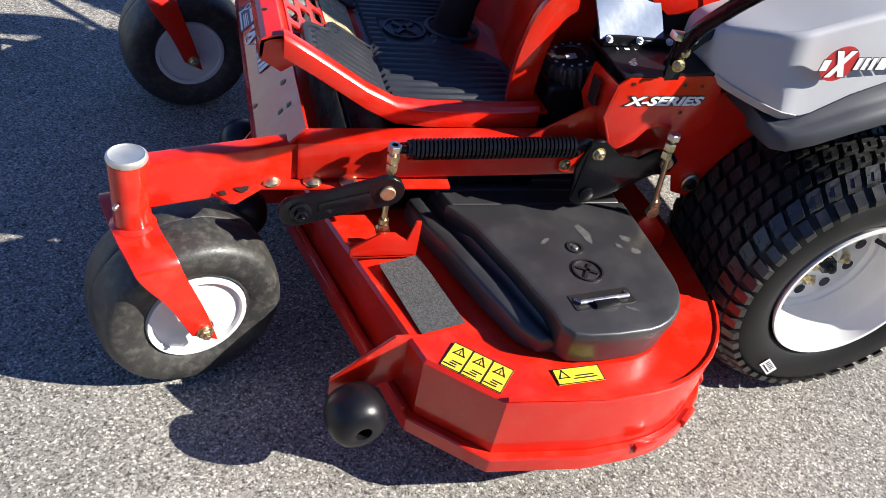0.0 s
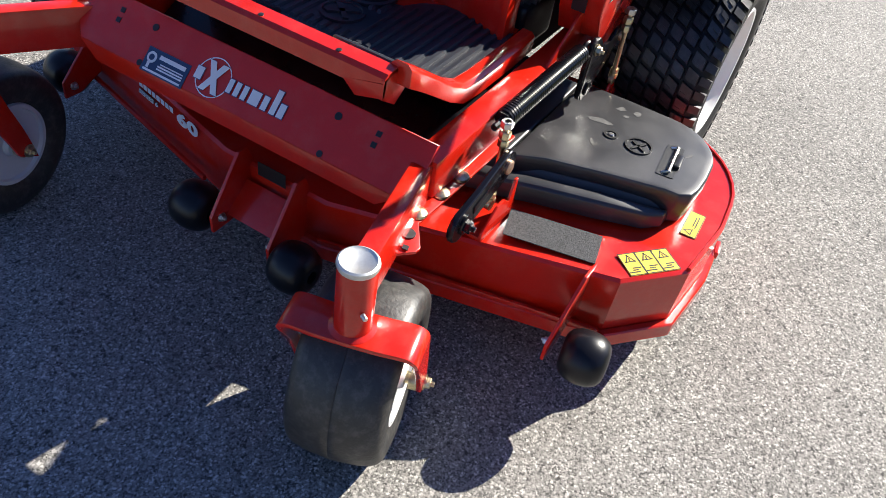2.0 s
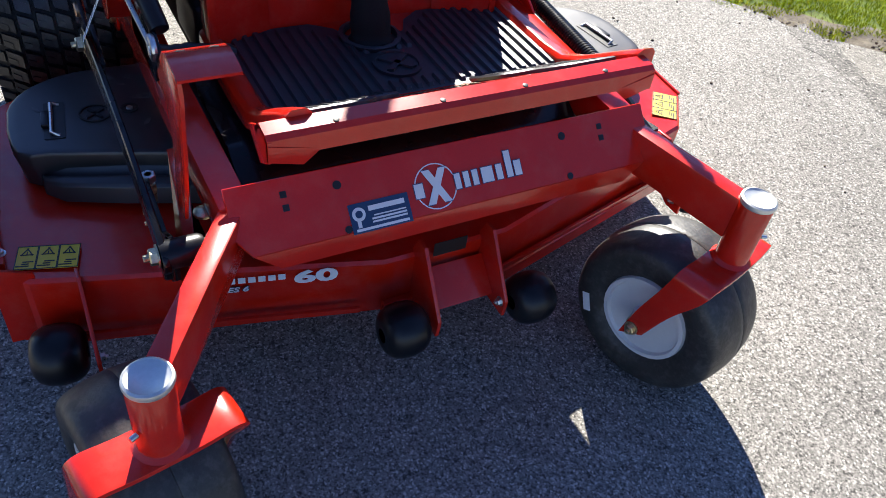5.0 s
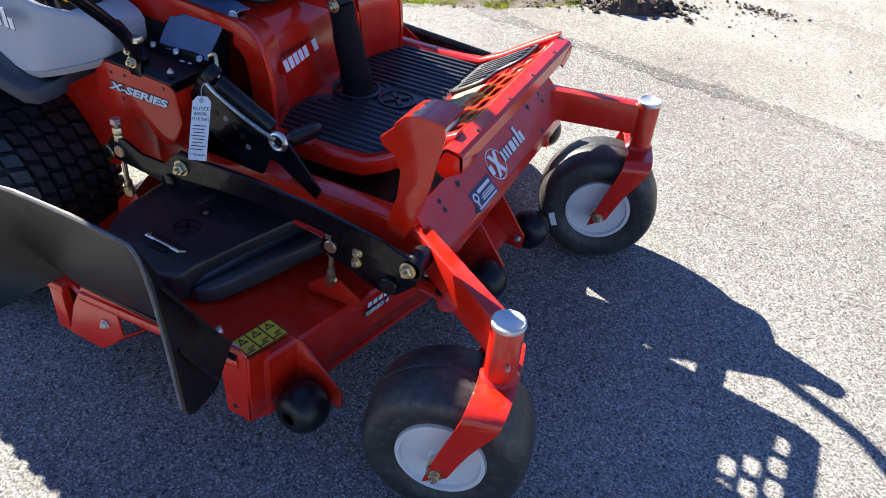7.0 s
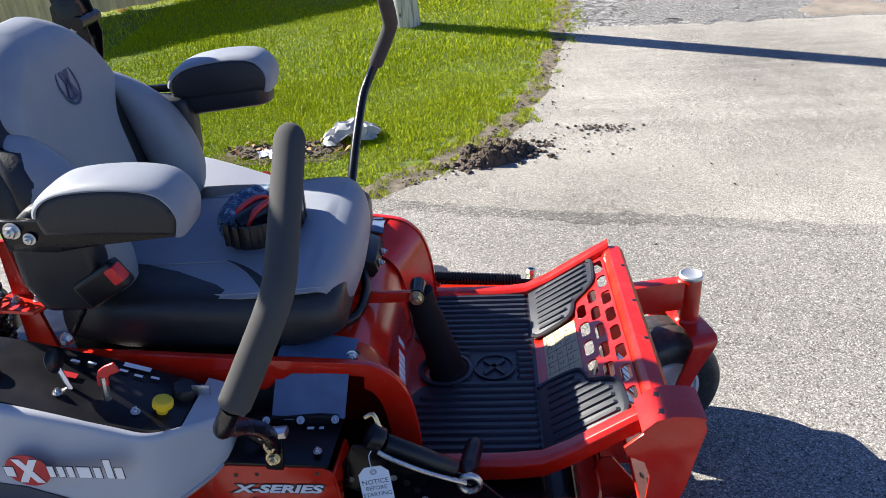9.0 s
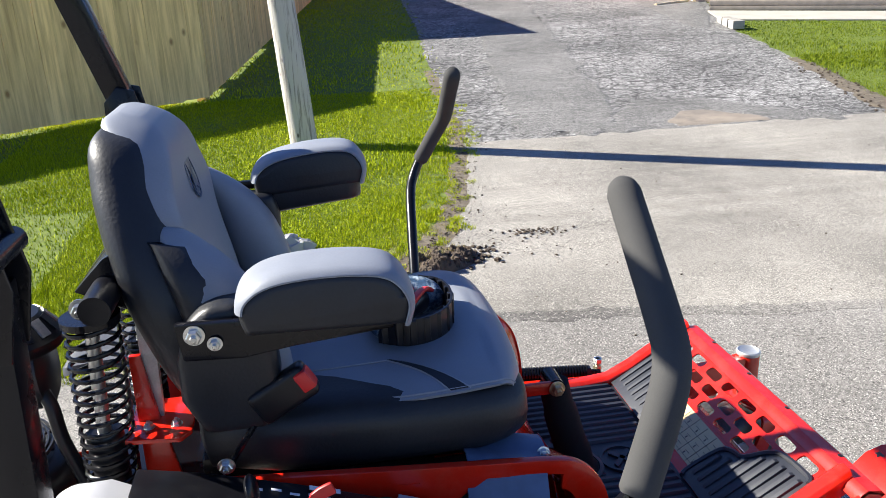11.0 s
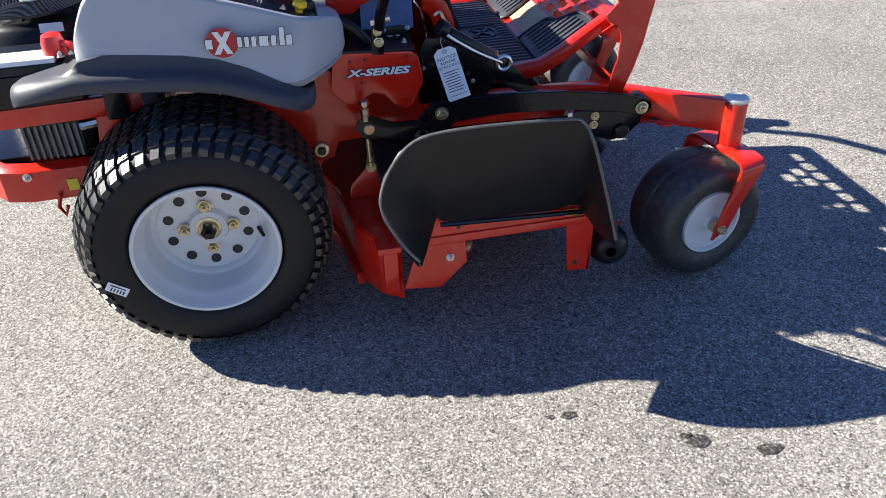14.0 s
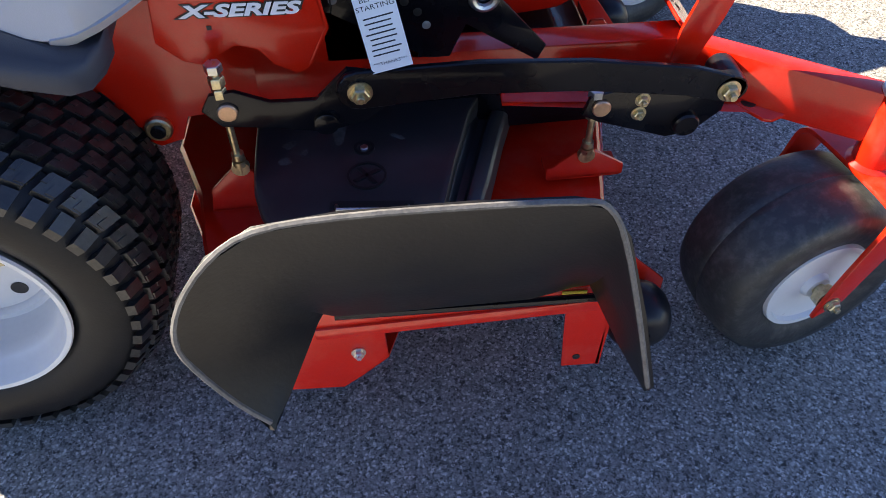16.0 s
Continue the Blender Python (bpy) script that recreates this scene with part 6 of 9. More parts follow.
# lift brackets standing on the deck
for s, xs, dy in ((1, (0.915, 0.395), 0.0), (-1, (0.925, 0.405), 0.0)):
    for x in xs:
        bm = B()
        y = s * 0.462
        side = [(-0.058, 0.276), (0.066, 0.276), (0.066, 0.296), (0.014, 0.330), (-0.012, 0.330), (-0.036, 0.312), (-0.048, 0.356 if s > 0 else 0.300), (-0.058, 0.356 if s > 0 else 0.298)] if x > 0.6 else [(-0.055, 0.276), (0.045, 0.276), (0.030, 0.330), (0.010, 0.358), (-0.010, 0.358), (-0.048, 0.318)]
        plate(bm, [(x + u, y, w) for u, w in side], (0, -s * 0.006, 0))
        box(bm, x - 0.055, x + 0.062, min(y, y - s * 0.050), max(y, y - s * 0.050), 0.274, 0.282)
        part("lift_lug", bm, RED, deck, bevel=0.002)
# gas strut and latch on the right
bm = B()
a, b = Vector((0.630, -0.404, 0.664)), Vector((0.742, -0.388, 0.588))
tube(bm, [a, b], 0.0165, 16)
strut = part("gas_strut", bm, BLACK_PLASTIC, mower, "black damper strut with a pale latch rod", bevel=0.003)
bm = B()
tube(bm, [(0.606, -0.406, 0.682), (0.626, -0.404, 0.668)], 0.022, 14)
part("strut_knob", bm, BLACK_PLASTIC, strut, bevel=0.004)
bm = B()
tube(bm, smooth_path([(0.622, -0.430, 0.668), (0.645, -0.430, 0.650), (0.70, -0.421, 0.612), (0.762, -0.410, 0.577)], 3), 0.0042, 8)
part("latch_rod", bm, ZINC, strut)
bm = B()
ring = [(0.768 + 0.017 * math.cos(2 * math.pi * k / 18), -0.408, 0.574 + 0.017 * math.sin(2 * math.pi * k / 18)) for k in range(19)]
tube(bm, ring, 0.006, 8)
part("eye_ring", bm, ZINC, strut)
bm = B()
tube(bm, smooth_path([(0.632, -0.405, 0.672), (0.622, -0.395, 0.695), (0.614, -0.389, 0.711), (0.600, -0.389, 0.704)], 3), 0.004, 8)
part("wire_hook", bm, GOLD_ZINC, strut)
# perforated black height gauge plate
bm = B()
plate(bm, [(0.575, -0.402, 0.655), (0.625, -0.402, 0.648), (0.770, -0.402, 0.580), (0.790, -0.402, 0.568), (0.862, -0.402, 0.486), (0.850, -0.402, 0.462), (0.745, -0.402, 0.530), (0.722, -0.402, 0.480), (0.55, -0.402, 0.475), (0.545, -0.402, 0.60)], (0, 0.006, 0))
gauge = part("height_gauge", bm, BLACK_STEEL, mower, "black perforated height gauge plate", bevel=0.0015)
for k in range(9):
    a = radians(20 + 16 * k)
    pin(gauge, (0.605 + 0.10 * math.cos(a) * 0.9, -0.4025, 0.505 + 0.085 * math.sin(a)), (0, -1, 0), 0.006, 0.001, ALUMINIUM if k % 3 == 0 else INK, "gauge_hole")
bm = B()
tube(bm, smooth_path([(0.768, -0.400, 0.572), (0.762, -0.372, 0.560), (0.766, -0.335, 0.552), (0.777, -0.276, 0.548)], 4), [0.008] * 4 + [0.012] * 2 + [0.017] * 6 + [0.012], 14)
part("pedal_pad", bm, BLACK_PLASTIC, gauge, smooth=60)

# red assist bracket at the right front corner of the foot deck
yb = -0.445
bm = B()
plate(bm, [(1.036, yb, 0.470), (1.072, yb, 0.470), (1.098, yb, 0.535), (1.118, yb, 0.600), (1.128, yb, 0.655), (1.140, yb, 0.712), (1.136, yb, 0.731), (1.122, yb, 0.735), (1.088, yb, 0.737), (1.064, yb, 0.729), (1.014, yb, 0.680),
           (1.020, yb, 0.664), (1.048, yb, 0.650), (1.058, yb, 0.620), (1.054, yb, 0.565), (1.040, yb, 0.520)], (0, 0.006, 0))
brk = part("foot_lift_bracket", bm, RED, mower, "red steel foot lift bracket with star-punched top", bevel=0.0015)
bm = B()
rings = [[(x, y, z) for y in (yb, yb + 0.078)] for x, z in ((1.044, 0.709), (1.064, 0.729), (1.088, 0.737), (1.122, 0.735), (1.136, 0.731))]
sheet(bm, rings, 0.005)
part("bracket_top", bm, RED, brk, smooth=40)
for x, y, z in ((1.054, 0.040, 0.719), (1.074, 0.020, 0.7325), (1.074, 0.062, 0.7325), (1.108, 0.020, 0.7330), (1.108, 0.062, 0.7330)):
    bm = B()
    d = (-0.70, 0, 0.70) if x < 1.06 else ((-0.28, 0, 0.96) if x < 1.09 else (0.2, 0, 0.97))
    pts = []
    for k in range(10):
        r = 0.009 if k % 2 == 0 else 0.005
        pts.append((r * math.cos(math.pi * k / 5), r * math.sin(math.pi * k / 5)))
    flat(bm, pts, pointing((x, yb + y, z + 0.003), d), 0.002)
    part("star_hole", bm, INK, brk)

# ---------------- side consoles ----------------
for s in (1, -1):
    y0, y1 = s * 0.352, s * 0.440
    bm = B()
    side = [(0.335, 0.560), (0.345, 0.645), (0.375, 0.652), (0.530, 0.642), (0.548, 0.628), (0.556, 0.565), (0.525, 0.505), (0.510, 0.498), (0.480, 0.515), (0.462, 0.540), (0.435, 0.548), (0.410, 0.535), (0.395, 0.520), (0.365, 0.530)]
    plate(bm, [(x, y1, z) for x, z in side], (0, -s * 0.006, 0))
    con = part("side_console", bm, RED, mower, "red side console with black top and white lettering", bevel=0.003)
    bm = B()
    plate(bm, [(0.548, y1, 0.628), (0.556, y1, 0.565), (0.530, y1, 0.510), (0.540, y0, 0.510), (0.566, y0, 0.565), (0.556, y0, 0.628)], (-0.006, 0, 0))
    part("console_front", bm, RED, con, bevel=0.002)
    bm = B()
    plate(bm, [(0.340, y1 - s * 0.002, 0.653), (0.540, y1 - s * 0.002, 0.640), (0.550, s * 0.30, 0.645), (0.340, s * 0.30, 0.655)], (0, 0, 0.006))
    part("console_top", bm, BLACK_PLASTIC, con, "black console top plate", bevel=0.002)
    # control slot ledge rising to the flap
    bm = B()
    box(bm, 0.395, 0.545, min(s * 0.345, s * 0.31), max(s * 0.345, s * 0.31), 0.652, 0.672)
    part("slot_ledge", bm, BLACK_PLASTIC, con, bevel=0.003)
    bm = B()
    for k, w in enumerate((0.004, 0.010, 0.008, 0.012, 0.012, 0.008)):
        flat(bm, rect2(-0.05 + 0.019 * k, 0, w, 0.006), axes((0.470, s * 0.352, 0.6525), (-s, 0, 0), (0, -s, 0)), 0.0006)
    part("symbol_bars", bm, PRINT_WHITE, con, smooth=0)
    bm = B()
    rows = []
    for k in range(6):
        t = k / 5
        rows.append([(0.428 + 0.128 * u + 0.008 * t, s * (0.340 - 0.060 * t + 0.003 * math.sin(u * 7 + t * 5)), 0.664 + 0.080 * t) for u in (0, 0.25, 0.5, 0.75, 1.0)])
    sheet(bm, rows, 0.004)
    part("flap", bm, BLUE_FLAP, con, "glossy black vinyl flap", smooth=60)
    bm = B()
    sheet(bm, [[(0.438 + 0.132 * u, s * (0.284 - 0.07 * k / 5), 0.752 - 0.10 * (0.132 * u) + 0.004 * math.sin(u * 5 + k)) for u in (0, 0.25, 0.5, 0.75, 1.0)] for k in range(6)], 0.004)
    part("upper_flap", bm, BLUE_FLAP, con, "glossy vinyl flap running under the seat", smooth=60)
    for x in (0.42, 0.48, 0.54):
        bolt(con, (x, s * 0.349, 0.668), (0, s * 0.7, 0.7), BOLT_Z, 0.55, "screw")
    mt = axes((0.450, y1 + s * 0.0010, 0.600), (-s, 0, 0.03 * s), (0, 0, 1))
    lettering("text_outline", "X-SERIES", 0.0235, INK, con, mt, shear=0.25, bold=0.0026, wide=1.62, depth=0.0003)
    lettering("series_text", "X-SERIES", 0.0235, PRINT_WHITE, con, mt @ Matrix.Translation((0, 0, 0.0008)), shear=0.25, bold=0.0009, wide=1.62, depth=0.0004)
    for x, z in ((0.385, 0.632), (0.420, 0.633), (0.408, 0.578), (0.52, 0.632)):
        bm = B()
        flat(bm, rect2(0, 0, 0.006, 0.006), axes((x, y1 + s * 0.0008, z), (-s, 0, 0), (0, 0, 1)), 0.0006)
        part("square_hole", bm, INK, con)
    # warning patch on the front face
    bm = B()
    flat(bm, rect2(0, 0, 0.030, 0.050), axes((0.562, s * 0.392, 0.590), (0, 1, 0), (0.05, 0, 1)), 0.002)
    part("warning_patch", bm, INK, con)
    for x, y in ((0.360, 0.415), (0.520, 0.415), (0.520, 0.33)):
        bolt(con, (x, s * y, 0.657), (0, 0, 1), BOLT_Z, 0.6, "screw")
    # frame side plate below
    bm = B()
    plate(bm, [(0.10, s * 0.402, 0.40), (0.14, s * 0.402, 0.60), (0.34, s * 0.402, 0.60), (0.56, s * 0.402, 0.565), (0.68, s * 0.402, 0.49), (0.66, s * 0.402, 0.43), (0.34, s * 0.402, 0.412), (0.325, s * 0.402, 0.372), (0.29, s * 0.402, 0.362), (0.265, s * 0.402, 0.380), (0.255, s * 0.402, 0.42)], (0, -s * 0.006, 0))
    part("side_plate", bm, RED, frame_ob, bevel=0.002)
    pin(frame_ob, (0.295, s * 0.404, 0.398), (0, s, 0), 0.020, 0.008, GOLD_ZINC, "flange_ring")
    pin(frame_ob, (0.295, s * 0.412, 0.398), (0, s, 0), 0.011, 0.006, BLACK_STEEL, "pivot_pin")

# fuel filler on the left, black cap with ribs
# paler cover plastic stands in for sunlight on the cap
bm = B()
mc = pointing((0.545, 0.250, 0.556), (0.25, 0.12, 1))
lathe(bm, [(0.046, -0.07), (0.046, -0.012), (0.040, -0.010)], mc, n=28)
cap_ob = part("fuel_filler", bm, COVER_PLASTIC, mower, "black ribbed fuel cap with white pump symbol")
bm = B()
rings = []
for f, h in ((1.0, -0.012), (1.0, 0.022), (0.93, 0.031), (0.84, 0.034), (0.62, 0.034), (0.58, 0.031), (0.03, 0.031)):
    rings.append([mc @ Vector(((0.049 + (0.0028 if k % 4 < 2 else -0.0022) * (f > 0.9)) * f * math.cos(math.pi * k / 36), (0.049 + (0.0028 if k % 4 < 2 else -0.0022) * (f > 0.9)) * f * math.sin(math.pi * k / 36), h)) for k in range(72)])
loft(bm, rings)
fuel_cap = part("fuel_cap", bm, COVER_PLASTIC, cap_ob, smooth=30)
for k in range(11):
    bm = B()
    flat(bm, rect2(0, 0, 0.0045 if k % 3 else 0.0065, 0.0055), mc @ pose(0, 0, 0, 0, 0, 26 * k + 20) @ Matrix.Translation((0, 0.036, 0.0342)), 0.0005)
    part("print_bar", bm, PRINT_WHITE, fuel_cap, smooth=0)
bm = B()
mcs = mc @ pose(0, 0, 0.0312, 0, 0, 150)
flat(bm, rect2(-0.002, 0, 0.016, 0.020), mcs, 0.0006)
part("pump_symbol", bm, PRINT_WHITE, cap_ob, smooth=0)
bm = B()
box(bm, 0.44, 0.60, 0.20, 0.30, 0.44, 0.545)
part("fuel_tank", bm, BLACK_PLASTIC, cap_ob, bevel=0.012, segs=3)
bm = B()
box(bm, 0.44, 0.60, -0.30, -0.20, 0.44, 0.545)
part("fuel_tank", bm, BLACK_PLASTIC, mower, "black plastic fuel tank", bevel=0.012, segs=3)

# ---------------- fender pods ----------------
for s in (1, -1):
    # grey pod as a loft of sections along x: (x, top z, bottom z, outer y)
    secs = [(-0.190, 0.748, 0.715, 0.505), (-0.178, 0.785, 0.714, 0.520), (-0.150, 0.838, 0.712, 0.530), (-0.128, 0.858, 0.711, 0.535), (-0.095, 0.863, 0.710, 0.537), (0.0, 0.848, 0.704, 0.537), (0.08, 0.832, 0.690, 0.536),
            (0.16, 0.808, 0.660, 0.534), (0.24, 0.780, 0.628, 0.531), (0.275, 0.768, 0.632, 0.527), (0.30, 0.760, 0.638, 0.514), (0.325, 0.752, 0.642, 0.490), (0.352, 0.742, 0.647, 0.460), (0.370, 0.732, 0.655, 0.438), (0.380, 0.716, 0.668, 0.420)]
    fine = []
    for i in range(len(secs) - 1):
        p0, p1, p2, p3 = secs[max(i - 1, 0)], secs[i], secs[i + 1], secs[min(i + 2, len(secs) - 1)]
        for k in range(3):
            t = k / 3
            fine.append([0.5 * (2 * b + (c - a) * t + (2 * a - 5 * b + 4 * c - d) * t * t + (3 * b - a - 3 * c + d) * t ** 3) for a, b, c, d in zip(p0, p1, p2, p3)])
    fine.append(secs[-1])
    bm = B()
    rings = []
    for x, zt, zb, yo in fine:
        r = min(0.013, (zt - zb) * 0.45)
        dip = 0.022 * max(0.0, min(1.0, (-0.02 - x) / 0.06))
        lean = 0.024 * (zt - zb) / 0.14
        # the right pod is sunk to take the control panel
        rec = 0.026 if s < 0 and -0.04 < x < 0.325 else 0.0
        ye = min(0.488, yo - lean - r - 0.005)
        pts = [(0.322, zb), (0.322, zt - 0.010 - dip - rec), (ye, zt - dip - rec), (ye + 0.006, zt - dip * 0.5)]
        for q in range(0, 91, 15):
            pts.append((yo - lean - r + r * math.sin(radians(q)), zt - r + r * math.cos(radians(q))))
        pts += [(yo - lean * 0.35, zb + (zt - zb) * 0.35), (yo, zb + 0.004), (yo - 0.004, zb)]
        rings.append([(x, s * y, z) for y, z in (pts if s < 0 else reversed(pts))])
    loft(bm, rings)
    pod = part("fender_pod", bm, GREY_POD, mower, "light grey moulded fender pod with round badge", smooth=50)
    mp = axes((0.168, s * 0.5345, 0.738), (-s, 0.0, -0.05 if s < 0 else 0.05), (0, 0.10 * s, 1))
    mp = mp @ Matrix.Translation((0.0, 0.0, 0.003))
    brand_mark(pod, mp @ Matrix.Translation((0, 0, 0.001)), 0.192, PRINT_RED, INK)
    # pale chamfer under the nose
    bm = B()
    loft(bm, [[(x, s * (y - 0.003), z + 0.004), (x + 0.003, s * (y + 0.002), z + 0.002), (x - 0.004, s * (y - 0.010), z - 0.016), (x - 0.012, s * (y - 0.020), z - 0.012)] for x, y, z in ((0.246, 0.531, 0.630), (0.275, 0.527, 0.633), (0.30, 0.514, 0.638), (0.325, 0.490, 0.643), (0.352, 0.460, 0.649), (0.368, 0.441, 0.656))])
    part("nose_lip", bm, GREY_POD, pod, smooth=60)
    # dark fender sweeping over the tyre: (x, top z, inner y, outer y, fillet height)
    fs = [(-0.350, 0.655, 0.40, 0.478, 0), (-0.342, 0.670, 0.38, 0.506, 0), (-0.32, 0.682, 0.36, 0.530, 0), (-0.27, 0.692, 0.35, 0.546, 0), (-0.222, 0.699, 0.34, 0.553, 0.002), (-0.200, 0.701, 0.33, 0.556, 0.012), (-0.182, 0.702, 0.33, 0.559, 0.026), (-0.13, 0.702, 0.33, 0.564, 0.036), (-0.05, 0.697, 0.33, 0.570, 0.033), (0.03, 0.690, 0.33, 0.573, 0.030), (0.10, 0.675, 0.33, 0.573, 0.028), (0.16, 0.652, 0.33, 0.571, 0.024), (0.21, 0.628, 0.33, 0.566, 0.018), (0.255, 0.609, 0.33, 0.557, 0.010), (0.278, 0.606, 0.33, 0.543, 0.004), (0.292, 0.611, 0.34, 0.52, 0.0), (0.298, 0.616, 0.36, 0.49, 0.0)]
    bm = B()
    rings = []
    for x, zt, yi, yo, fh in fs:
        yp = 0.533 if x > -0.21 else 0.533 - 0.6 * (-0.21 - x)
        yp = min(yp, yo - 0.020)
        w = yo - yp
        pts = [(yi, zt - 0.02), (yi, zt), (yp - 0.01, zt + fh), (yp + 0.06 * w, zt + fh), (yp + 0.22 * w, zt + fh * 0.3), (yp + 0.45 * w, zt), (yo - 0.26 * w, zt - 0.004), (yo - 0.08 * w, zt - 0.013), (yo, zt - 0.026), (yo - 0.05 * w, zt - 0.036), (yo - 0.3 * w, zt - 0.036), (yo - 0.7 * w, zt - 0.022)]
        rings.append([(x, s * y, z) for y, z in (pts if s < 0 else reversed(pts))])
    loft(bm, rings)
    part("fender", bm, DARK_FENDER, pod, "dark grey moulded fender lip", smooth=60)

# controls on the right pod
bm = B()
rings = []
for x, z, w in ((-0.03, 0.852, 0.482), (0.05, 0.834, 0.484), (0.18, 0.794, 0.483), (0.28, 0.758, 0.474), (0.318, 0.743, 0.450)):
    rings.append([(x, -0.330, z - 0.02), (x, -w - 0.004, z - 0.02), (x, -w, z), (x, -0.334, z)])
loft(bm, rings)
panel = part("control_panel", bm, BLACK_PLASTIC, mower, "black control panel with knob, key and levers", bevel=0.004)
bm = B()
mk = pointing((0.284, -0.427, 0.758), (0.3, 0, 1))
lathe(bm, [(0.009, -0.015), (0.009, 0.004), (0.013, 0.008), (0.0165, 0.012), (0.016, 0.021), (0.013, 0.024), (0.001, 0.025)], mk, n=24)
part("blade_knob", bm, YELLOW_KNOB, panel, "yellow blade engagement knob", smooth=40)
bm = B()
lathe(bm, [(0.020, -0.02), (0.020, 0.012), (0.017, 0.016)], pointing((0.302, -0.375, 0.752), (0.3, 0, 1)), n=20)
part("key_switch", bm, BLACK_PLASTIC, panel)
bm = B()
box(bm, 0.318, 0.348, -0.381, -0.377, 0.750, 0.770)
part("key", bm, ZINC, panel, bevel=0.002)
bm = B()
tube(bm, [(0.203, -0.430, 0.785), (0.207, -0.430, 0.830)], [0.006, 0.006], 8)
part("throttle_stem", bm, ZINC, panel)
bm = B()
bar(bm, smooth_path([(0.204, -0.430, 0.812), (0.209, -0.430, 0.836), (0.233, -0.430, 0.848)], 3), 0.018, 0.007)
part("throttle_lever", bm, RED_KNOB, panel, "red throttle lever", bevel=0.003)
bm = B()
tube(bm, [(0.146, -0.425, 0.800), (0.132, -0.418, 0.838)], 0.004, 8)
part("choke_stem", bm, ZINC, panel)
bm = B()
lathe(bm, [(0.004, -0.005), (0.017, -0.004), (0.020, 0.0), (0.017, 0.004), (0.004, 0.005)], pointing((0.128, -0.416, 0.852), (0.95, -0.12, 0.25)), n=24)
part("choke_knob", bm, BLACK_PLASTIC, panel, smooth=60)
bm = B()
lathe(bm, [(0.017, -0.01), (0.017, 0.004), (0.013, 0.007), (0.001, 0.007)], Matrix.Translation((0.03, -0.435, 0.842)), n=24)
part("filler_cap", bm, BLACK_PLASTIC, panel)
bm = B()
mpn = axes((0.20, -0.365, 0.7905), (1, 0, -0.335), (0, 1, 0))
for k in range(6):
    flat(bm, rect2(-0.075 + 0.026 * k, 0.004 * (k % 2), 0.014, 0.005), mpn, 0.0006)
flat(bm, rect2(0.02, 0.020, 0.045, 0.010), mpn, 0.0006)
part("panel_bars", bm, PRINT_WHITE, panel, smooth=0)
bm = B()
flat(bm, rect2(-0.07, -0.035, 0.026, 0.012), mpn, 0.0006)
part("panel_red_mark", bm, PRINT_RED, panel, smooth=0)
for x, z in ((0.135, 0.811), (0.25, 0.771)):
    bolt(panel, (x, -0.445, z), (0.3, 0, 1), BOLT_Z, 0.6, "screw")

# ---------------- control levers ----------------
for s in (1, -1):
    y = s * 0.468
    bm = B()
    low = smooth_path([(0.458, s * 0.440, 0.690), (0.462, s * 0.470, 0.745), (0.472, s * 0.560, 0.835), (0.484, s * 0.655, 0.916), (0.497, s * 0.698, 0.952), (0.521, s * 0.717, 0.998)], 5)
    tube(bm, low, 0.0125, 12)
    lev = part("control_lever", bm, BLACK_STEEL, mower, "black steering lever with a foam grip", smooth=60)
    gp = [(0.521, s * 0.717, 0.996), (0.536, s * 0.705, 1.025), (0.553, s * 0.691, 1.059), (0.568, s * 0.676, 1.090), (0.577, s * 0.656, 1.114), (0.579, s * 0.630, 1.138), (0.579, s * 0.570, 1.191), (0.579, s * 0.508, 1.245)]
    bm = B()
    pth = smooth_path(gp, 5)
    rad = [0.0192] * len(pth)
    rad[0], rad[-1] = 0.0165, 0.0155
    pth.append(pth[-1] + (pth[-1] - pth[-2]).normalized() * 0.006)
    rad.append(0.010)
    tube(bm, pth, rad, 18)
    part("foam_grip", bm, GRIP_FOAM, lev, "black foam lever grip", smooth=60)
    # bracket at the foot with two bolts and a clamp
    bm = B()
    bar(bm, [(0.452, s * 0.436, 0.640), (0.460, s * 0.440, 0.725)], 0.030, 0.008)
    part("lever_bracket", bm, BLACK_STEEL, lev, bevel=0.002)
    for z in (0.675, 0.700):
        bolt(lev, (0.456, s * 0.449, z), (0, s, 0.1), BOLT_G, 0.85)
    bm = B()
    bar(bm, [(0.440, s * 0.445, 0.722), (0.486, s * 0.448, 0.728)], 0.020, 0.012)
    part("clamp", bm, ZINC, lev, bevel=0.002)
    bm = B()
    tube(bm, smooth_path([(0.44, s * 0.40, 0.655), (0.40, s * 0.40, 0.700), (0.36, s * 0.39, 0.715), (0.33, s * 0.38, 0.690)], 4), 0.012, 10)
    part("cable_boot", bm, BLACK_PLASTIC, lev, smooth=60)

# ---------------- hang tag ----------------
mtag = axes((0.623, -0.464, 0.585), (0.054, -0.007, 0.0165), (-0.027, 0.062, 0.1045)) @ Matrix.Diagonal((1.06, 0.85, 1, 1))
bm = B()
flat(bm, [(-0.026, -0.074), (0.026, -0.074), (0.026, 0.062), (0.014, 0.074), (-0.014, 0.074), (-0.026, 0.062)], mtag, 0.0006)
tag = part("hang_tag", bm, PAPER, mower, "white paper hang tag with printed notice")
bm = B()
lathe(bm, [(0.006, 0.0), (0.006, 0.0012), (0.0026, 0.0012), (0.0026, 0.0)], mtag @ Matrix.Translation((0, 0.064, 0.0002)), n=16, cap=False)
part("eyelet", bm, ALUMINIUM, tag)
for txt, y, sz in (("NOTICE", 0.045, 0.0125), ("BEFORE", 0.033, 0.0105), ("STARTING", 0.021, 0.0105), ("***THANKS***", -0.062, 0.0068)):
    lettering("notice_text", txt, sz, INK, tag, mtag @ Matrix.Translation((0, y, 0.0008)), depth=0.0001)
bm = B()
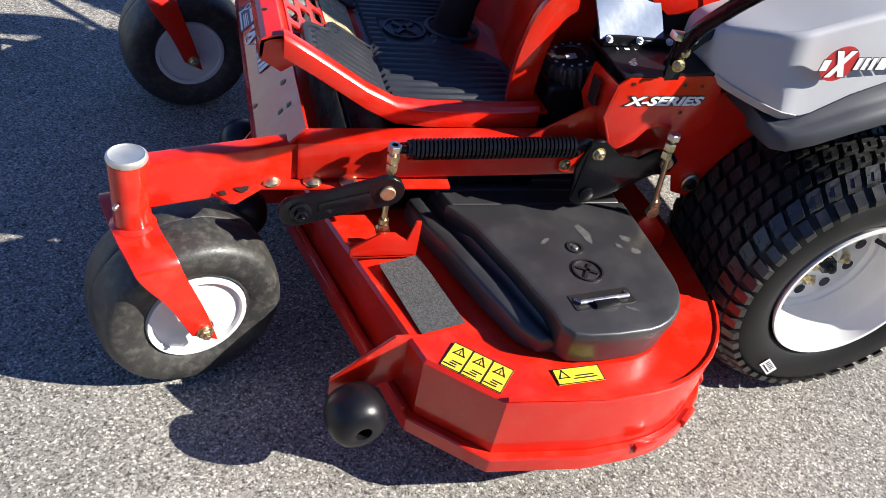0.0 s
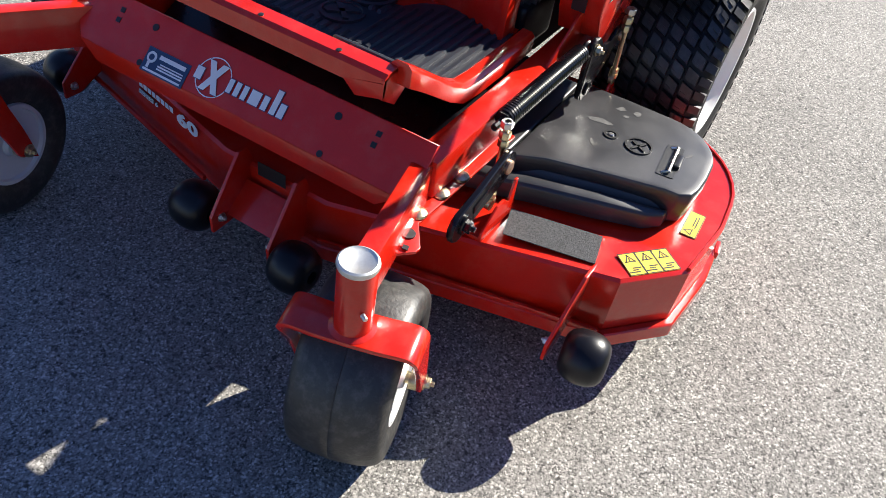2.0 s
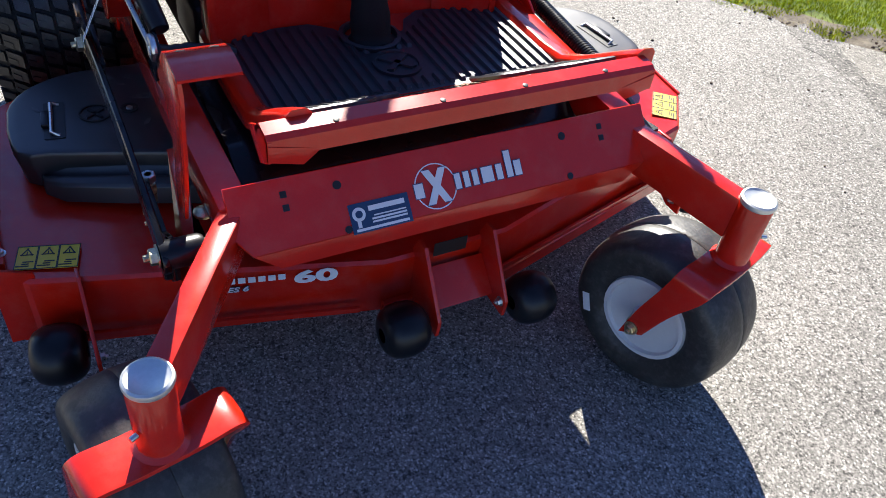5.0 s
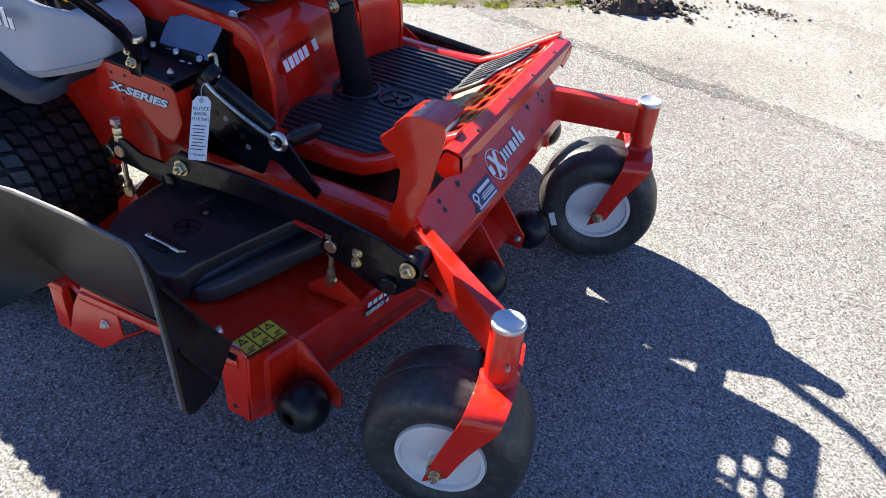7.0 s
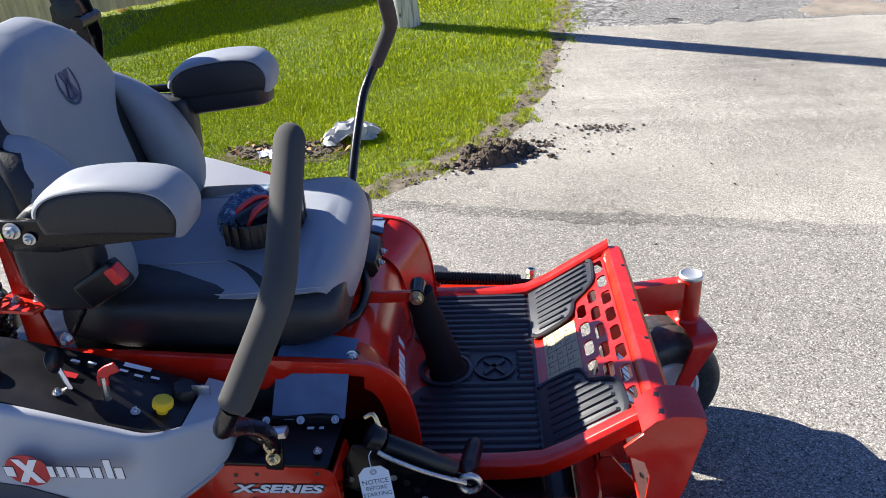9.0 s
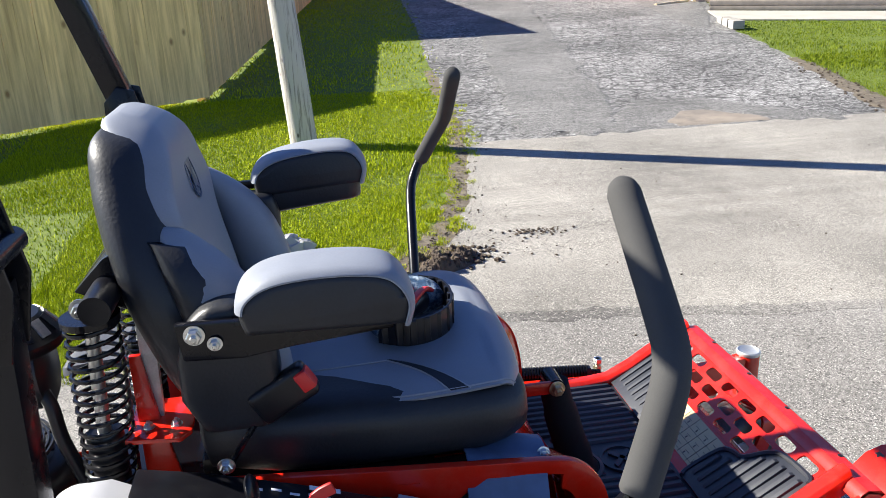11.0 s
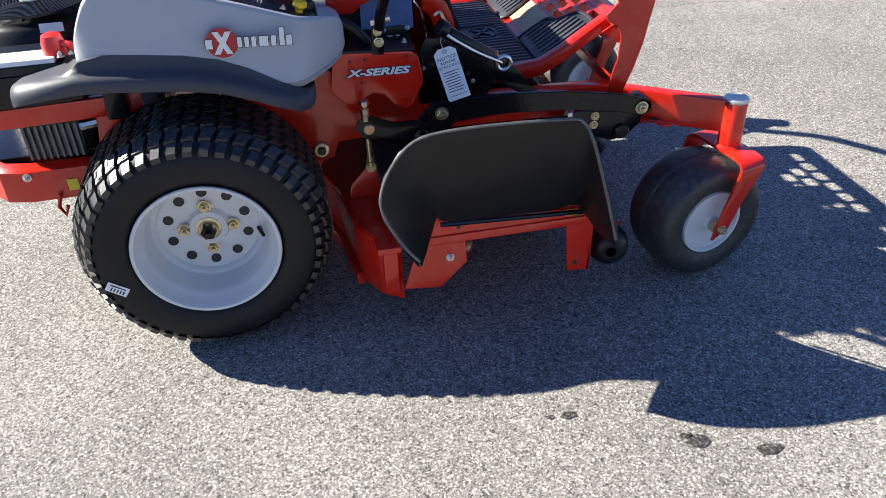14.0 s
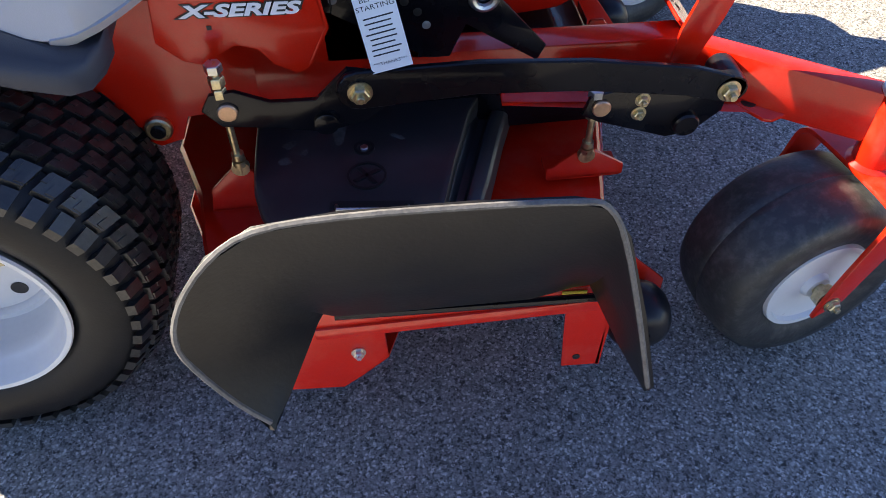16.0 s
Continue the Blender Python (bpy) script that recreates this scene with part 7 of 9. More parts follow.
for k in range(8):
    flat(bm, rect2(-0.002 if k % 2 else 0.0, 0.006 - 0.0078 * k, 0.038 - 0.004 * (k % 3), 0.0022), mtag, 0.0003, 0.0007)
part("fine_print", bm, INK, tag, smooth=0)
bm = B()
tube(bm, smooth_path([tuple(mtag @ Vector((0, 0.064, 0.001))), (0.606, -0.425, 0.655), (0.622, -0.412, 0.672)], 4), 0.001, 5)
part("tag_wire", bm, ZINC, tag)

# ---------------- seat ----------------
def ring_yz(x, hw, zb, zt, r, lean=0.0, n=5, crown=0.0):
    """A rounded section across the seat at x."""
    out = []
    for y, z in rrect(2 * hw, zt - zb, min(r, (zt - zb) * 0.49), n):
        zz = (zb + zt) / 2 + z
        if z > 0:
            zz += crown * (1 - (y / hw) ** 2)
        out.append((x + lean * z, y, zz))
    return out


bm = B()
rows = [(0.035, 0.20, 0.775, 0.844), (0.05, 0.238, 0.752, 0.860), (0.15, 0.256, 0.742, 0.868), (0.25, 0.263, 0.740, 0.868), (0.33, 0.266, 0.740, 0.865), (0.39, 0.2665, 0.741, 0.864)]
for k in range(1, 13):
    a = k / 12 * math.pi / 2
    rows.append((0.440 + 0.112 * math.sin(a), 0.196 + 0.070 * math.cos(a) ** 0.5, 0.742 + 0.030 * (1 - math.cos(a)), 0.864 - 0.032 * (1 - math.cos(a))))
loft(bm, [ring_yz(x, hw, zb, zt, 0.050) for x, hw, zb, zt in rows])
cushion = part("seat_cushion", bm, BLACK_SEAT, mower, "black and grey vinyl seat cushion", smooth=60)
# grey cover over the top, falling over the front edge
CAP = [(0.055, 0.868, 0.150), (0.10, 0.876, 0.168), (0.20, 0.880, 0.205), (0.32, 0.884, 0.240), (0.42, 0.892, 0.251), (0.49, 0.895, 0.247), (0.528, 0.886, 0.234), (0.551, 0.866, 0.225), (0.561, 0.838, 0.216), (0.563, 0.806, 0.208), (0.555, 0.772, 0.196)]


def cap_rows(lift, ws):
    out = []
    prof = smooth_path(CAP, 5)
    for i, (x, z, hw) in enumerate(prof):
        a, b = prof[max(i - 1, 0)], prof[min(i + 1, len(prof) - 1)]
        nrm = Vector((-(b[1] - a[1]), 0, b[0] - a[0])).normalized()
        row = []
        for w in ws:
            drop = 0.030 * abs(w) ** 5 - 0.006 * math.cos(w * math.pi * 1.5) * (1 if x < 0.50 else 0.3)
            row.append(Vector((x, w * hw, z)) + nrm * (lift - drop))
        out.append(row)
    return out


bm = B()
sheet(bm, cap_rows(-0.006, [math.sin((k / 14 - 1) * math.pi / 2) for k in range(29)]), 0.006)
part("cushion_cover", bm, GREY_SEAT, cushion, "light grey vinyl cover", smooth=60)


def cap_z(x, y):
    prof = smooth_path(CAP, 5)
    for a, b in zip(prof, prof[1:]):
        if a[0] <= x <= b[0]:
            t = (x - a[0]) / (b[0] - a[0])
            z, hw = a[1] + (b[1] - a[1]) * t, a[2] + (b[2] - a[2]) * t
            w = y / hw
            return z - 0.030 * abs(w) ** 5 + 0.006 * math.cos(w * math.pi * 1.5)
    return 0.88


for s in (1, -1):
    # dark crescent across each side of the cover
    bm = B()
    rows = []
    for k in range(9):
        t = k / 8
        yy = 0.152 + 0.098 * t
        xf = 0.338 + 0.112 * t ** 0.8
        xr = xf - 0.005 - 0.024 * t
        rows.append([(xr + (xf - xr) * j / 3, s * yy, cap_z(xr + (xf - xr) * j / 3, yy) + 0.0012) for j in range(4)])
    sheet(bm, rows, 0.001)
    part("dark_inset", bm, BLACK_SEAT, cushion, smooth=60)
    for pts in ([(0.13, 0.128), (0.20, 0.145), (0.28, 0.150), (0.338, 0.152)], [(0.340, 0.152), (0.387, 0.186), (0.418, 0.215), (0.453, 0.250)], [(0.333, 0.152), (0.372, 0.186), (0.397, 0.215), (0.421, 0.250)]):
        bm = B()
        tube(bm, [(x, s * y, cap_z(x, y) + 0.001) for x, y, _ in smooth_path([(p[0], p[1], 0) for p in pts], 4)], 0.0014, 5)
        part("stitch_line", bm, STITCH, cushion)
    bm = B()
    tube(bm, [r[0] for r in cap_rows(0.0008, [0.985 * s])], 0.0018, 5)
    part("stitch_line", bm, STITCH, cushion)
# backrest
spine = [(0.069, 0.830, 0.195, 0.042), (0.055, 0.90, 0.245, 0.085), (0.027, 1.00, 0.258, 0.102), (0.008, 1.08, 0.246, 0.108), (-0.010, 1.155, 0.212, 0.106), (-0.020, 1.205, 0.180, 0.100), (-0.025, 1.242, 0.154, 0.090), (-0.024, 1.264, 0.118, 0.066), (-0.022, 1.274, 0.060, 0.03)]


def finer(rows, n=4):
    """The rows of four numbers with smooth rows in between."""
    a, b = smooth_path([(r[0], r[1], 0) for r in rows], n), smooth_path([(r[2], r[3], 0) for r in rows], n)
    return [(p.x, p.y, q.x, q.y) for p, q in zip(a, b)]


def back_ring(cx, cz, hw, th):
    return [(cx + x, y, cz - x * 0.25) for x, y in [(b, a) for a, b in rrect(2 * hw, th, min(th * 0.45, 0.045), 5)]]


bm = B()
loft(bm, [back_ring(*q) for q in finer(spine)])
back = part("seat_back", bm, BLACK_SEAT, mower, "high black and grey vinyl seat back", smooth=60)
bm = B()
pad = []
for cx, cz, hw, th in finer(((0.083, 0.86, 0.100, 0.050), (0.080, 0.90, 0.113, 0.058), (0.062, 1.00, 0.121, 0.060), (0.046, 1.07, 0.129, 0.060), (0.042, 1.105, 0.150, 0.048), (0.037, 1.135, 0.184, 0.042), (0.030, 1.155, 0.192, 0.046), (0.020, 1.19, 0.176, 0.052), (0.009, 1.222, 0.153, 0.066), (-0.008, 1.252, 0.128, 0.088), (-0.018, 1.274, 0.094, 0.076), (-0.020, 1.286, 0.055, 0.03))):
    pad.append(back_ring(cx, cz, hw, th))
loft(bm, pad)
part("back_pad", bm, GREY_SEAT, back, "light grey vinyl back pad", smooth=60)
# swelling side bolster: (x, y, z, half width, thickness)
knots = ((0.125, 0.185, 0.845, 0.026, 0.045), (0.138, 0.200, 0.88, 0.046, 0.085), (0.128, 0.214, 0.95, 0.062, 0.116), (0.106, 0.214, 1.03, 0.060, 0.112), (0.078, 0.206, 1.09, 0.046, 0.090), (0.048, 0.194, 1.13, 0.027, 0.056), (0.034, 0.186, 1.147, 0.010, 0.02))
BOLSTER = [(*p, *q) for p, q in zip(smooth_path([k[:3] for k in knots], 3), [v[:2] for v in smooth_path([(k[3], k[4], 0) for k in knots], 3)])]
for s in (1, -1):
    bm = B()
    loft(bm, [[(cx + x, s * cy + y, cz - 0.2 * x) for y, x in rrect(2 * hw, th, th * 0.45, 5)] for cx, cy, cz, hw, th in BOLSTER])
    part("side_bolster", bm, GREY_SEAT, back, smooth=60)
    bm = B()
    loft(bm, [[(cx - 0.008 + x, s * (cy + 0.024) + y, cz - 0.2 * x) for y, x in rrect(2 * hw * 0.72, th * 1.04, th * 0.40, 5)] for cx, cy, cz, hw, th in ((0.125, 0.185, 0.85, 0.030, 0.05), (0.135, 0.198, 0.88, 0.044, 0.078), (0.118, 0.210, 0.95, 0.056, 0.100), (0.097, 0.210, 1.03, 0.054, 0.096), (0.070, 0.203, 1.09, 0.042, 0.076), (0.044, 0.193, 1.13, 0.022, 0.050))])
    part("bolster_side", bm, BLACK_SEAT, back, "black vinyl outer side of the bolster", smooth=60)
    bm = B()
    tube(bm, [min(((p[0], p[1], p[2]) for p in r if s * p[1] > 0.6 * max(q[1] for q in r)), key=lambda p: p[0]) for r in pad[20:41:2]], 0.0018, 5)
    part("stitch_line", bm, STITCH, back)
mb = axes((0.0490, 0.0, 1.176), (0, 1, 0), (-0.27, 0, 1))
bm = B()
o_, i_ = disc_pts(0, 0, 0.033, 32), disc_pts(0, 0, 0.0292, 32)
for k in range(32):
    flat(bm, [(o_[k][0], o_[k][1] * 1.25), (o_[(k + 1) % 32][0], o_[(k + 1) % 32][1] * 1.25), (i_[(k + 1) % 32][0], i_[(k + 1) % 32][1] * 1.25), (i_[k][0], i_[k][1] * 1.25)], mb, 0.0012)
for a in (1, -1):
    flat(bm, [(-0.021, -0.028 * a), (-0.005, -0.028 * a), (0.021, 0.028 * a), (0.005, 0.028 * a)], mb, 0.0012)
    flat(bm, rect2(0, 0.028 * a, 0.044, 0.005), mb, 0.0012)
part("seat_emblem", bm, PRINT_BLUE, back, smooth=0)
def rrect_xy(x0, x1, w):
    """A rounded outline from x0 to x1, w to either side."""
    return [((x0 + x1) / 2 + p, q) for p, q in rrect(x1 - x0, 2 * w, min(0.03, w * 0.9), 4)]


# armrests
for s in (1, -1):
    yc, rise = (-0.315, 0.0) if s < 0 else (0.316, 0.020)
    # side outline, extruded with rounded edges; a grey cover strip runs over the top and both ends
    ax = 0.0 if s < 0 else -0.010
    out = [(0.140, 0, 1.040), (0.133, 0, 1.066), (0.142, 0, 1.093), (0.178, 0, 1.113), (0.247, 0, 1.119), (0.314, 0, 1.113), (0.343, 0, 1.096), (0.357, 0, 1.066), (0.350, 0, 1.034)]
    line = [p + Vector((ax, 0, rise + (0.0 if s < 0 else 0.10 * (p.x - 0.245)))) for p in smooth_path(out, 4)]
    mid = Vector((0.245, 0, 1.076 + rise))

    def arm_ring(y, inset):
        ring = []
        for p in line:
            d = p - mid
            ring.append((p.x - math.copysign(min(inset, abs(d.x)), d.x), yc + y, p.z - math.copysign(min(inset, abs(d.z)), d.z)))
        return ring

    bm = B()
    loft(bm, [arm_ring(y, i) for y, i in ((-0.051, 0.012), (-0.048, 0.005), (-0.040, 0.001), (0.0, 0.0), (0.040, 0.001), (0.048, 0.005), (0.051, 0.012))])
    arm = part("armrest", bm, BLACK_SEAT, mower, "padded armrest, grey on top and black at the sides", smooth=60)
    bm = B()
    cols = [(-0.0490, -0.0045), (-0.045, 0.0), (-0.036, 0.003), (-0.015, 0.0045), (0.015, 0.0045), (0.036, 0.003), (0.045, 0.0), (0.0490, -0.0045)]
    grid = []
    for i, p in list(enumerate(line))[5:]:
        a, b = line[max(i - 1, 0)], line[min(i + 1, len(line) - 1)]
        nn = Vector((-(b.z - a.z), 0, b.x - a.x)).normalized()
        grid.append([p + nn * h + Vector((0, yc + y, 0)) for y, h in cols])
    sheet(bm, grid, 0.002)
    part("armrest_pad", bm, GREY_SEAT, arm, smooth=60)
    for j in (0, len(cols) - 1):
        bm = B()
        tube(bm, [g[j] for g in grid], 0.0015, 5)
        part("seam", bm, STITCH, arm)
    bm = B()
    outline = ((0.046, 1.052), (0.120, 1.050), (0.335, 1.036), (0.335, 1.016), (0.20, 1.004), (0.13, 0.994), (0.052, 0.998)) if s < 0 else ((0.020, 1.056), (0.150, 1.058), (0.240, 1.050), (0.320, 1.044), (0.320, 1.036), (0.20, 1.034), (0.150, 1.040), (0.020, 1.040))
    plate(bm, [(x, s * 0.325, z + rise) for x, z in outline], (0, -s * 0.014, 0))
    part("arm_bracket", bm, BLACK_STEEL, arm, bevel=0.004)
    if s > 0:
        bm = B()
        plate(bm, [(0.040, 0.296, 0.862), (0.140, 0.296, 0.862), (0.160, 0.300, 0.90), (0.168, 0.303, 0.95), (0.170, 0.306, 1.02), (0.160, 0.306, 1.062), (0.085, 0.304, 1.066), (0.050, 0.304, 1.050), (0.030, 0.302, 0.98), (0.028, 0.299, 0.92)], (0, -0.06, 0))
        part("back_wing", bm, BLACK_SEAT, back, bevel=0.018, segs=4, smooth=60)
        bm = B()
        loft(bm, [[(x, yc + y, z + rise + 0.10 * (x - 0.245)) for x, y in rrect_xy(0.132, 0.338, w)] for z, w in ((1.004, 0.036), (1.010, 0.044), (1.030, 0.047), (1.056, 0.047))])
        part("armrest_base", bm, BLACK_SEAT, arm, bevel=0.004, smooth=50)
        continue
    bolt(arm, (0.071, s * 0.326, 1.036), (0, s, 0), BOLT_Z, 1.1)
    bolt(arm, (0.096, s * 0.328, 1.022), (0, s, 0), BOLT_Z, 0.8)
    bm = B()
    plate(bm, [(0.060, s * 0.296, 0.862), (0.150, s * 0.296, 0.862), (0.168, s * 0.300, 0.90), (0.174, s * 0.303, 0.95), (0.172, s * 0.306, 1.00), (0.156, s * 0.306, 1.04), (0.124, s * 0.304, 1.064), (0.085, s * 0.302, 1.062), (0.052, s * 0.304, 1.035), (0.036, s * 0.302, 0.98), (0.034, s * 0.299, 0.92)], (0, -s * 0.06, 0))
    part("back_wing", bm, BLACK_SEAT, back, bevel=0.020, segs=4, smooth=60)
# buckle and belt
bm = B()
bar(bm, [(0.135, -0.292, 0.895), (0.215, -0.298, 0.945)], 0.030, 0.052)
buckle = part("seat_belt_buckle", bm, BLACK_PLASTIC, mower, "black seat belt buckle with red button", bevel=0.010, segs=3)
bm = B()
bar(bm, [(0.198, -0.305, 0.938), (0.216, -0.307, 0.949)], 0.024, 0.030)
part("button", bm, RED_KNOB, buckle, bevel=0.004)
bm = B()
tube(bm, [(0.09, -0.290, 0.815), (0.145, -0.291, 0.895)], 0.005, 8)
part("buckle_stalk", bm, BLACK_STEEL, buckle)
bolt(buckle, (0.082, -0.296, 0.812), (0, -1, 0), BOLT_Z, 1.0)
# rolled belt and cushion strap lying on the seat
bm = B()
belt = smooth_path([(0.325, -0.118, 0.915), (0.365, -0.146, 0.918), (0.41, -0.140, 0.920), (0.445, -0.105, 0.921), (0.458, -0.050, 0.923), (0.447, 0.005, 0.924), (0.415, 0.030, 0.924)], 6)
loft(bm, [[p + Vector((0, 0, -0.022)), p + Vector((0.004, -0.002, -0.022)), p + Vector((0.004, -0.002, 0.024)), p + Vector((0, 0, 0.024))] for p in belt])
strap = part("safety_strap", bm, BLACK_PLASTIC, mower, "black webbing strap coiled with patterned sleeve on the seat", bevel=0.0015)
for k in range(11):
    p = belt[2 + 3 * k]
    bm = B()
    box(bm, p.x - 0.005, p.x + 0.006, p.y - 0.006, p.y + 0.004, p.z - 0.020, p.z + 0.023)
    part("webbing_fold", bm, BLACK_PLASTIC, strap, bevel=0.002)
bm = B()
tube(bm, smooth_path([(0.350, -0.105, 0.915), (0.335, -0.080, 0.922), (0.340, -0.035, 0.928), (0.372, -0.002, 0.930), (0.415, -0.005, 0.926), (0.428, -0.030, 0.916)], 5), [0.020] + [0.030] * 24 + [0.020], 14)
part("sleeve", bm, BLUE_STRAP, strap, "blue and white patterned fabric sleeve", smooth=60)
bm = B()
tube(bm, smooth_path([(0.352, -0.108, 0.925), (0.385, -0.075, 0.936), (0.405, -0.035, 0.926)], 5), 0.021, 12)
part("webbing_core", bm, BLACK_PLASTIC, strap, smooth=60)
for a in ((0.345, -0.112), (0.378, -0.122)):
    bm = B()
    bar(bm, smooth_path([(a[0] - 0.012, a[1] + 0.006, 0.922), (a[0] + 0.008, a[1] + 0.024, 0.950), (a[0] + 0.034, a[1] + 0.062, 0.957), (a[0] + 0.050, a[1] + 0.092, 0.940)], 4), 0.014, 0.007)
    part("red_webbing", bm, RED_KNOB, strap, bevel=0.002, smooth=60)
# seat base
bm = B()
box(bm, 0.03, 0.50, -0.20, 0.20, 0.715, 0.765)
part("seat_base", bm, BLACK_STEEL, cushion, bevel=0.006)
# latch bracket under the front edge of the cushion
bm = B()
plate(bm, [(0.49, 0.055, 0.712), (0.565, 0.055, 0.712), (0.578, 0.055, 0.728), (0.572, 0.055, 0.752), (0.53, 0.055, 0.768), (0.49, 0.055, 0.768)], (0, 0.12, 0))
latch = part("seat_latch", bm, BLACK_PLASTIC, cushion, "black seat latch bracket", bevel=0.006)
for y in (0.075, 0.125):
    bolt(latch, (0.578, y, 0.738), (1, 0, 0.2), BOLT_Z, 0.7)
bm = B()
tube(bm, smooth_path([(0.50, -0.16, 0.735), (0.55, -0.12, 0.728), (0.56, -0.02, 0.730), (0.54, 0.06, 0.735)], 4), 0.010, 8)
part("wire_sleeve", bm, BLACK_PLASTIC, cushion, smooth=60)
bm = B()
box(bm, 0.46, 0.575, -0.262, -0.235, 0.702, 0.734)
part("hinge_stop", bm, BLACK_PLASTIC, cushion, bevel=0.006)
bolt(cushion, (0.565, -0.264, 0.738), (0, -1, 0.3), BOLT_Z, 0.9)

# ---------------- folding roll bar ----------------
for s in (1, -1):
    y = s * 0.43
    bm = B()
    bar(bm, [(-0.150, y, 0.56), (-0.138, y, 0.836), (-0.120, y, 1.170)], 0.048, 0.052)
    post = part("roll_bar_post", bm, BLACK_STEEL, mower, "black square-tube folding roll bar post", bevel=0.006)
    for dy in (-0.031, 0.031):
        bm = B()
        plate(bm, [(-0.168, y + dy - 0.003, 1.085), (-0.100, y + dy - 0.003, 1.085), (-0.082, y + dy - 0.003, 1.170), (-0.098, y + dy - 0.003, 1.262), (-0.132, y + dy - 0.003, 1.270), (-0.160, y + dy - 0.003, 1.240)], (0, 0.006, 0))
        part("hinge_plate", bm, BLACK_STEEL, post, bevel=0.002)
    pin(post, (-0.118, y - 0.035, 1.188), (0, -1, 0), 0.007, 0.001, ALUMINIUM, "hole")
    pin(post, (-0.150, y - 0.035, 1.118), (0, -1, 0), 0.007, 0.001, ALUMINIUM, "hole")
    bolt(post, (-0.121, y - 0.035, 1.122), (0, -1, 0), BOLT_Z, 1.05)
    bolt(post, (-0.121, y + 0.035, 1.122), (0, 1, 0), BOLT_Z, 1.05)
    bm = B()
    lathe(bm, [(0.016, -0.05), (0.016, 0.05)], pointing((-0.100, y, 1.205), (0, 1, 0)), n=16)
    part("hinge_pin", bm, BLACK_STEEL, post)
bm = B()
hoop = [(-0.118, -0.43, 1.20), (-0.20, -0.43, 1.46), (-0.30, -0.43, 1.72), (-0.325, -0.40, 1.79), (-0.335, -0.33, 1.815), (-0.335, 0.33, 1.815), (-0.325, 0.40, 1.79), (-0.30, 0.43, 1.72), (-0.20, 0.43, 1.46), (-0.118, 0.43, 1.20)]
rings = []
for i, p in enumerate(hoop):
    p = Vector(p)
    d = (Vector(hoop[min(i + 1, 9)]) - Vector(hoop[max(i - 1, 0)])).normalized()
    fw = Vector((0.93, 0, 0.36))
    sd = d.cross(fw).normalized()
    fw = sd.cross(d).normalized()
    rings.append([p - sd * 0.025 - fw * 0.025, p + sd * 0.025 - fw * 0.025, p + sd * 0.025 + fw * 0.025, p - sd * 0.025 + fw * 0.025])
loft(bm, rings)
part("roll_bar_hoop", bm, BLACK_STEEL, mower, "black square-tube roll bar hoop", bevel=0.006)

# ---------------- seat suspension ----------------
for y in (-0.245, 0.06):
    bm = B()
    coil = []
    turns, z0, z1 = 16, 0.76, 1.035
    for k in range(turns * 14 + 1):
        a = 2 * math.pi * k / 14
        t = k / (turns * 14)
        coil.append((-0.088 + 0.036 * math.cos(a) + 0.012 * t, y + 0.036 * math.sin(a), z0 + (z1 - z0) * t))
    tube(bm, coil, 0.0034, 6)
    sp = part("suspension_spring", bm, BLACK_STEEL, mower, "black coil-over suspension spring", smooth=60)
    bm = B()
    lathe(bm, [(0.024, 0.68), (0.026, 0.86), (0.024, 0.865)], Matrix.Translation((-0.088, y, 0)), n=18)
    part("damper_body", bm, BLACK_PLASTIC, sp)
    bm = B()
    tube(bm, [(-0.088, y, 0.86), (-0.076, y, 1.05)], 0.010, 10)
    part("damper_rod", bm, ZINC, sp)
    for z, dx in ((1.042, 0.012), (0.755, 0.0)):
        bm = B()
        lathe(bm, [(0.040, -0.005), (0.040, 0.005)], Matrix.Translation((-0.088 + dx, y, z)), n=22)
        part("spring_seat", bm, BLACK_STEEL, sp)
    for k in range(4):
        bm = B()
        lathe(bm, [(0.030, 0), (0.0335, 0.006), (0.030, 0.012)], Matrix.Translation((-0.088, y, 0.70 + 0.022 * k)), n=20)
        part("damper_collar", bm, BLACK_PLASTIC, sp)
    bolt(sp, (-0.076, y - 0.03, 1.068), (0, -1, 0), BOLT_Z, 1.2)
    bm = B()
    lathe(bm, [(0.021, -0.05), (0.021, 0.05)], pointing((-0.055, y, 1.070), (0, 1, 0)), n=18)
    part("upper_eye", bm, BLACK_PLASTIC, sp)
bm = B()
plate(bm, [(-0.10, -0.215, 1.07), (-0.055, -0.215, 1.115), (-0.005, -0.215, 1.14), (0.0, -0.215, 1.02), (-0.04, -0.215, 1.04)], (0, 0.43, 0))
sbr = part("seat_mount", bm, BLACK_STEEL, mower, "black steel seat mount with red brackets", bevel=0.003)
bm = B()
plate(bm, [(-0.035, -0.20, 0.80), (-0.015, -0.20, 0.80), (-0.005, -0.20, 1.03), (-0.03, -0.20, 1.03)], (0, 0.012, 0))
part("pale_strut", bm, ALUMINIUM, sbr)
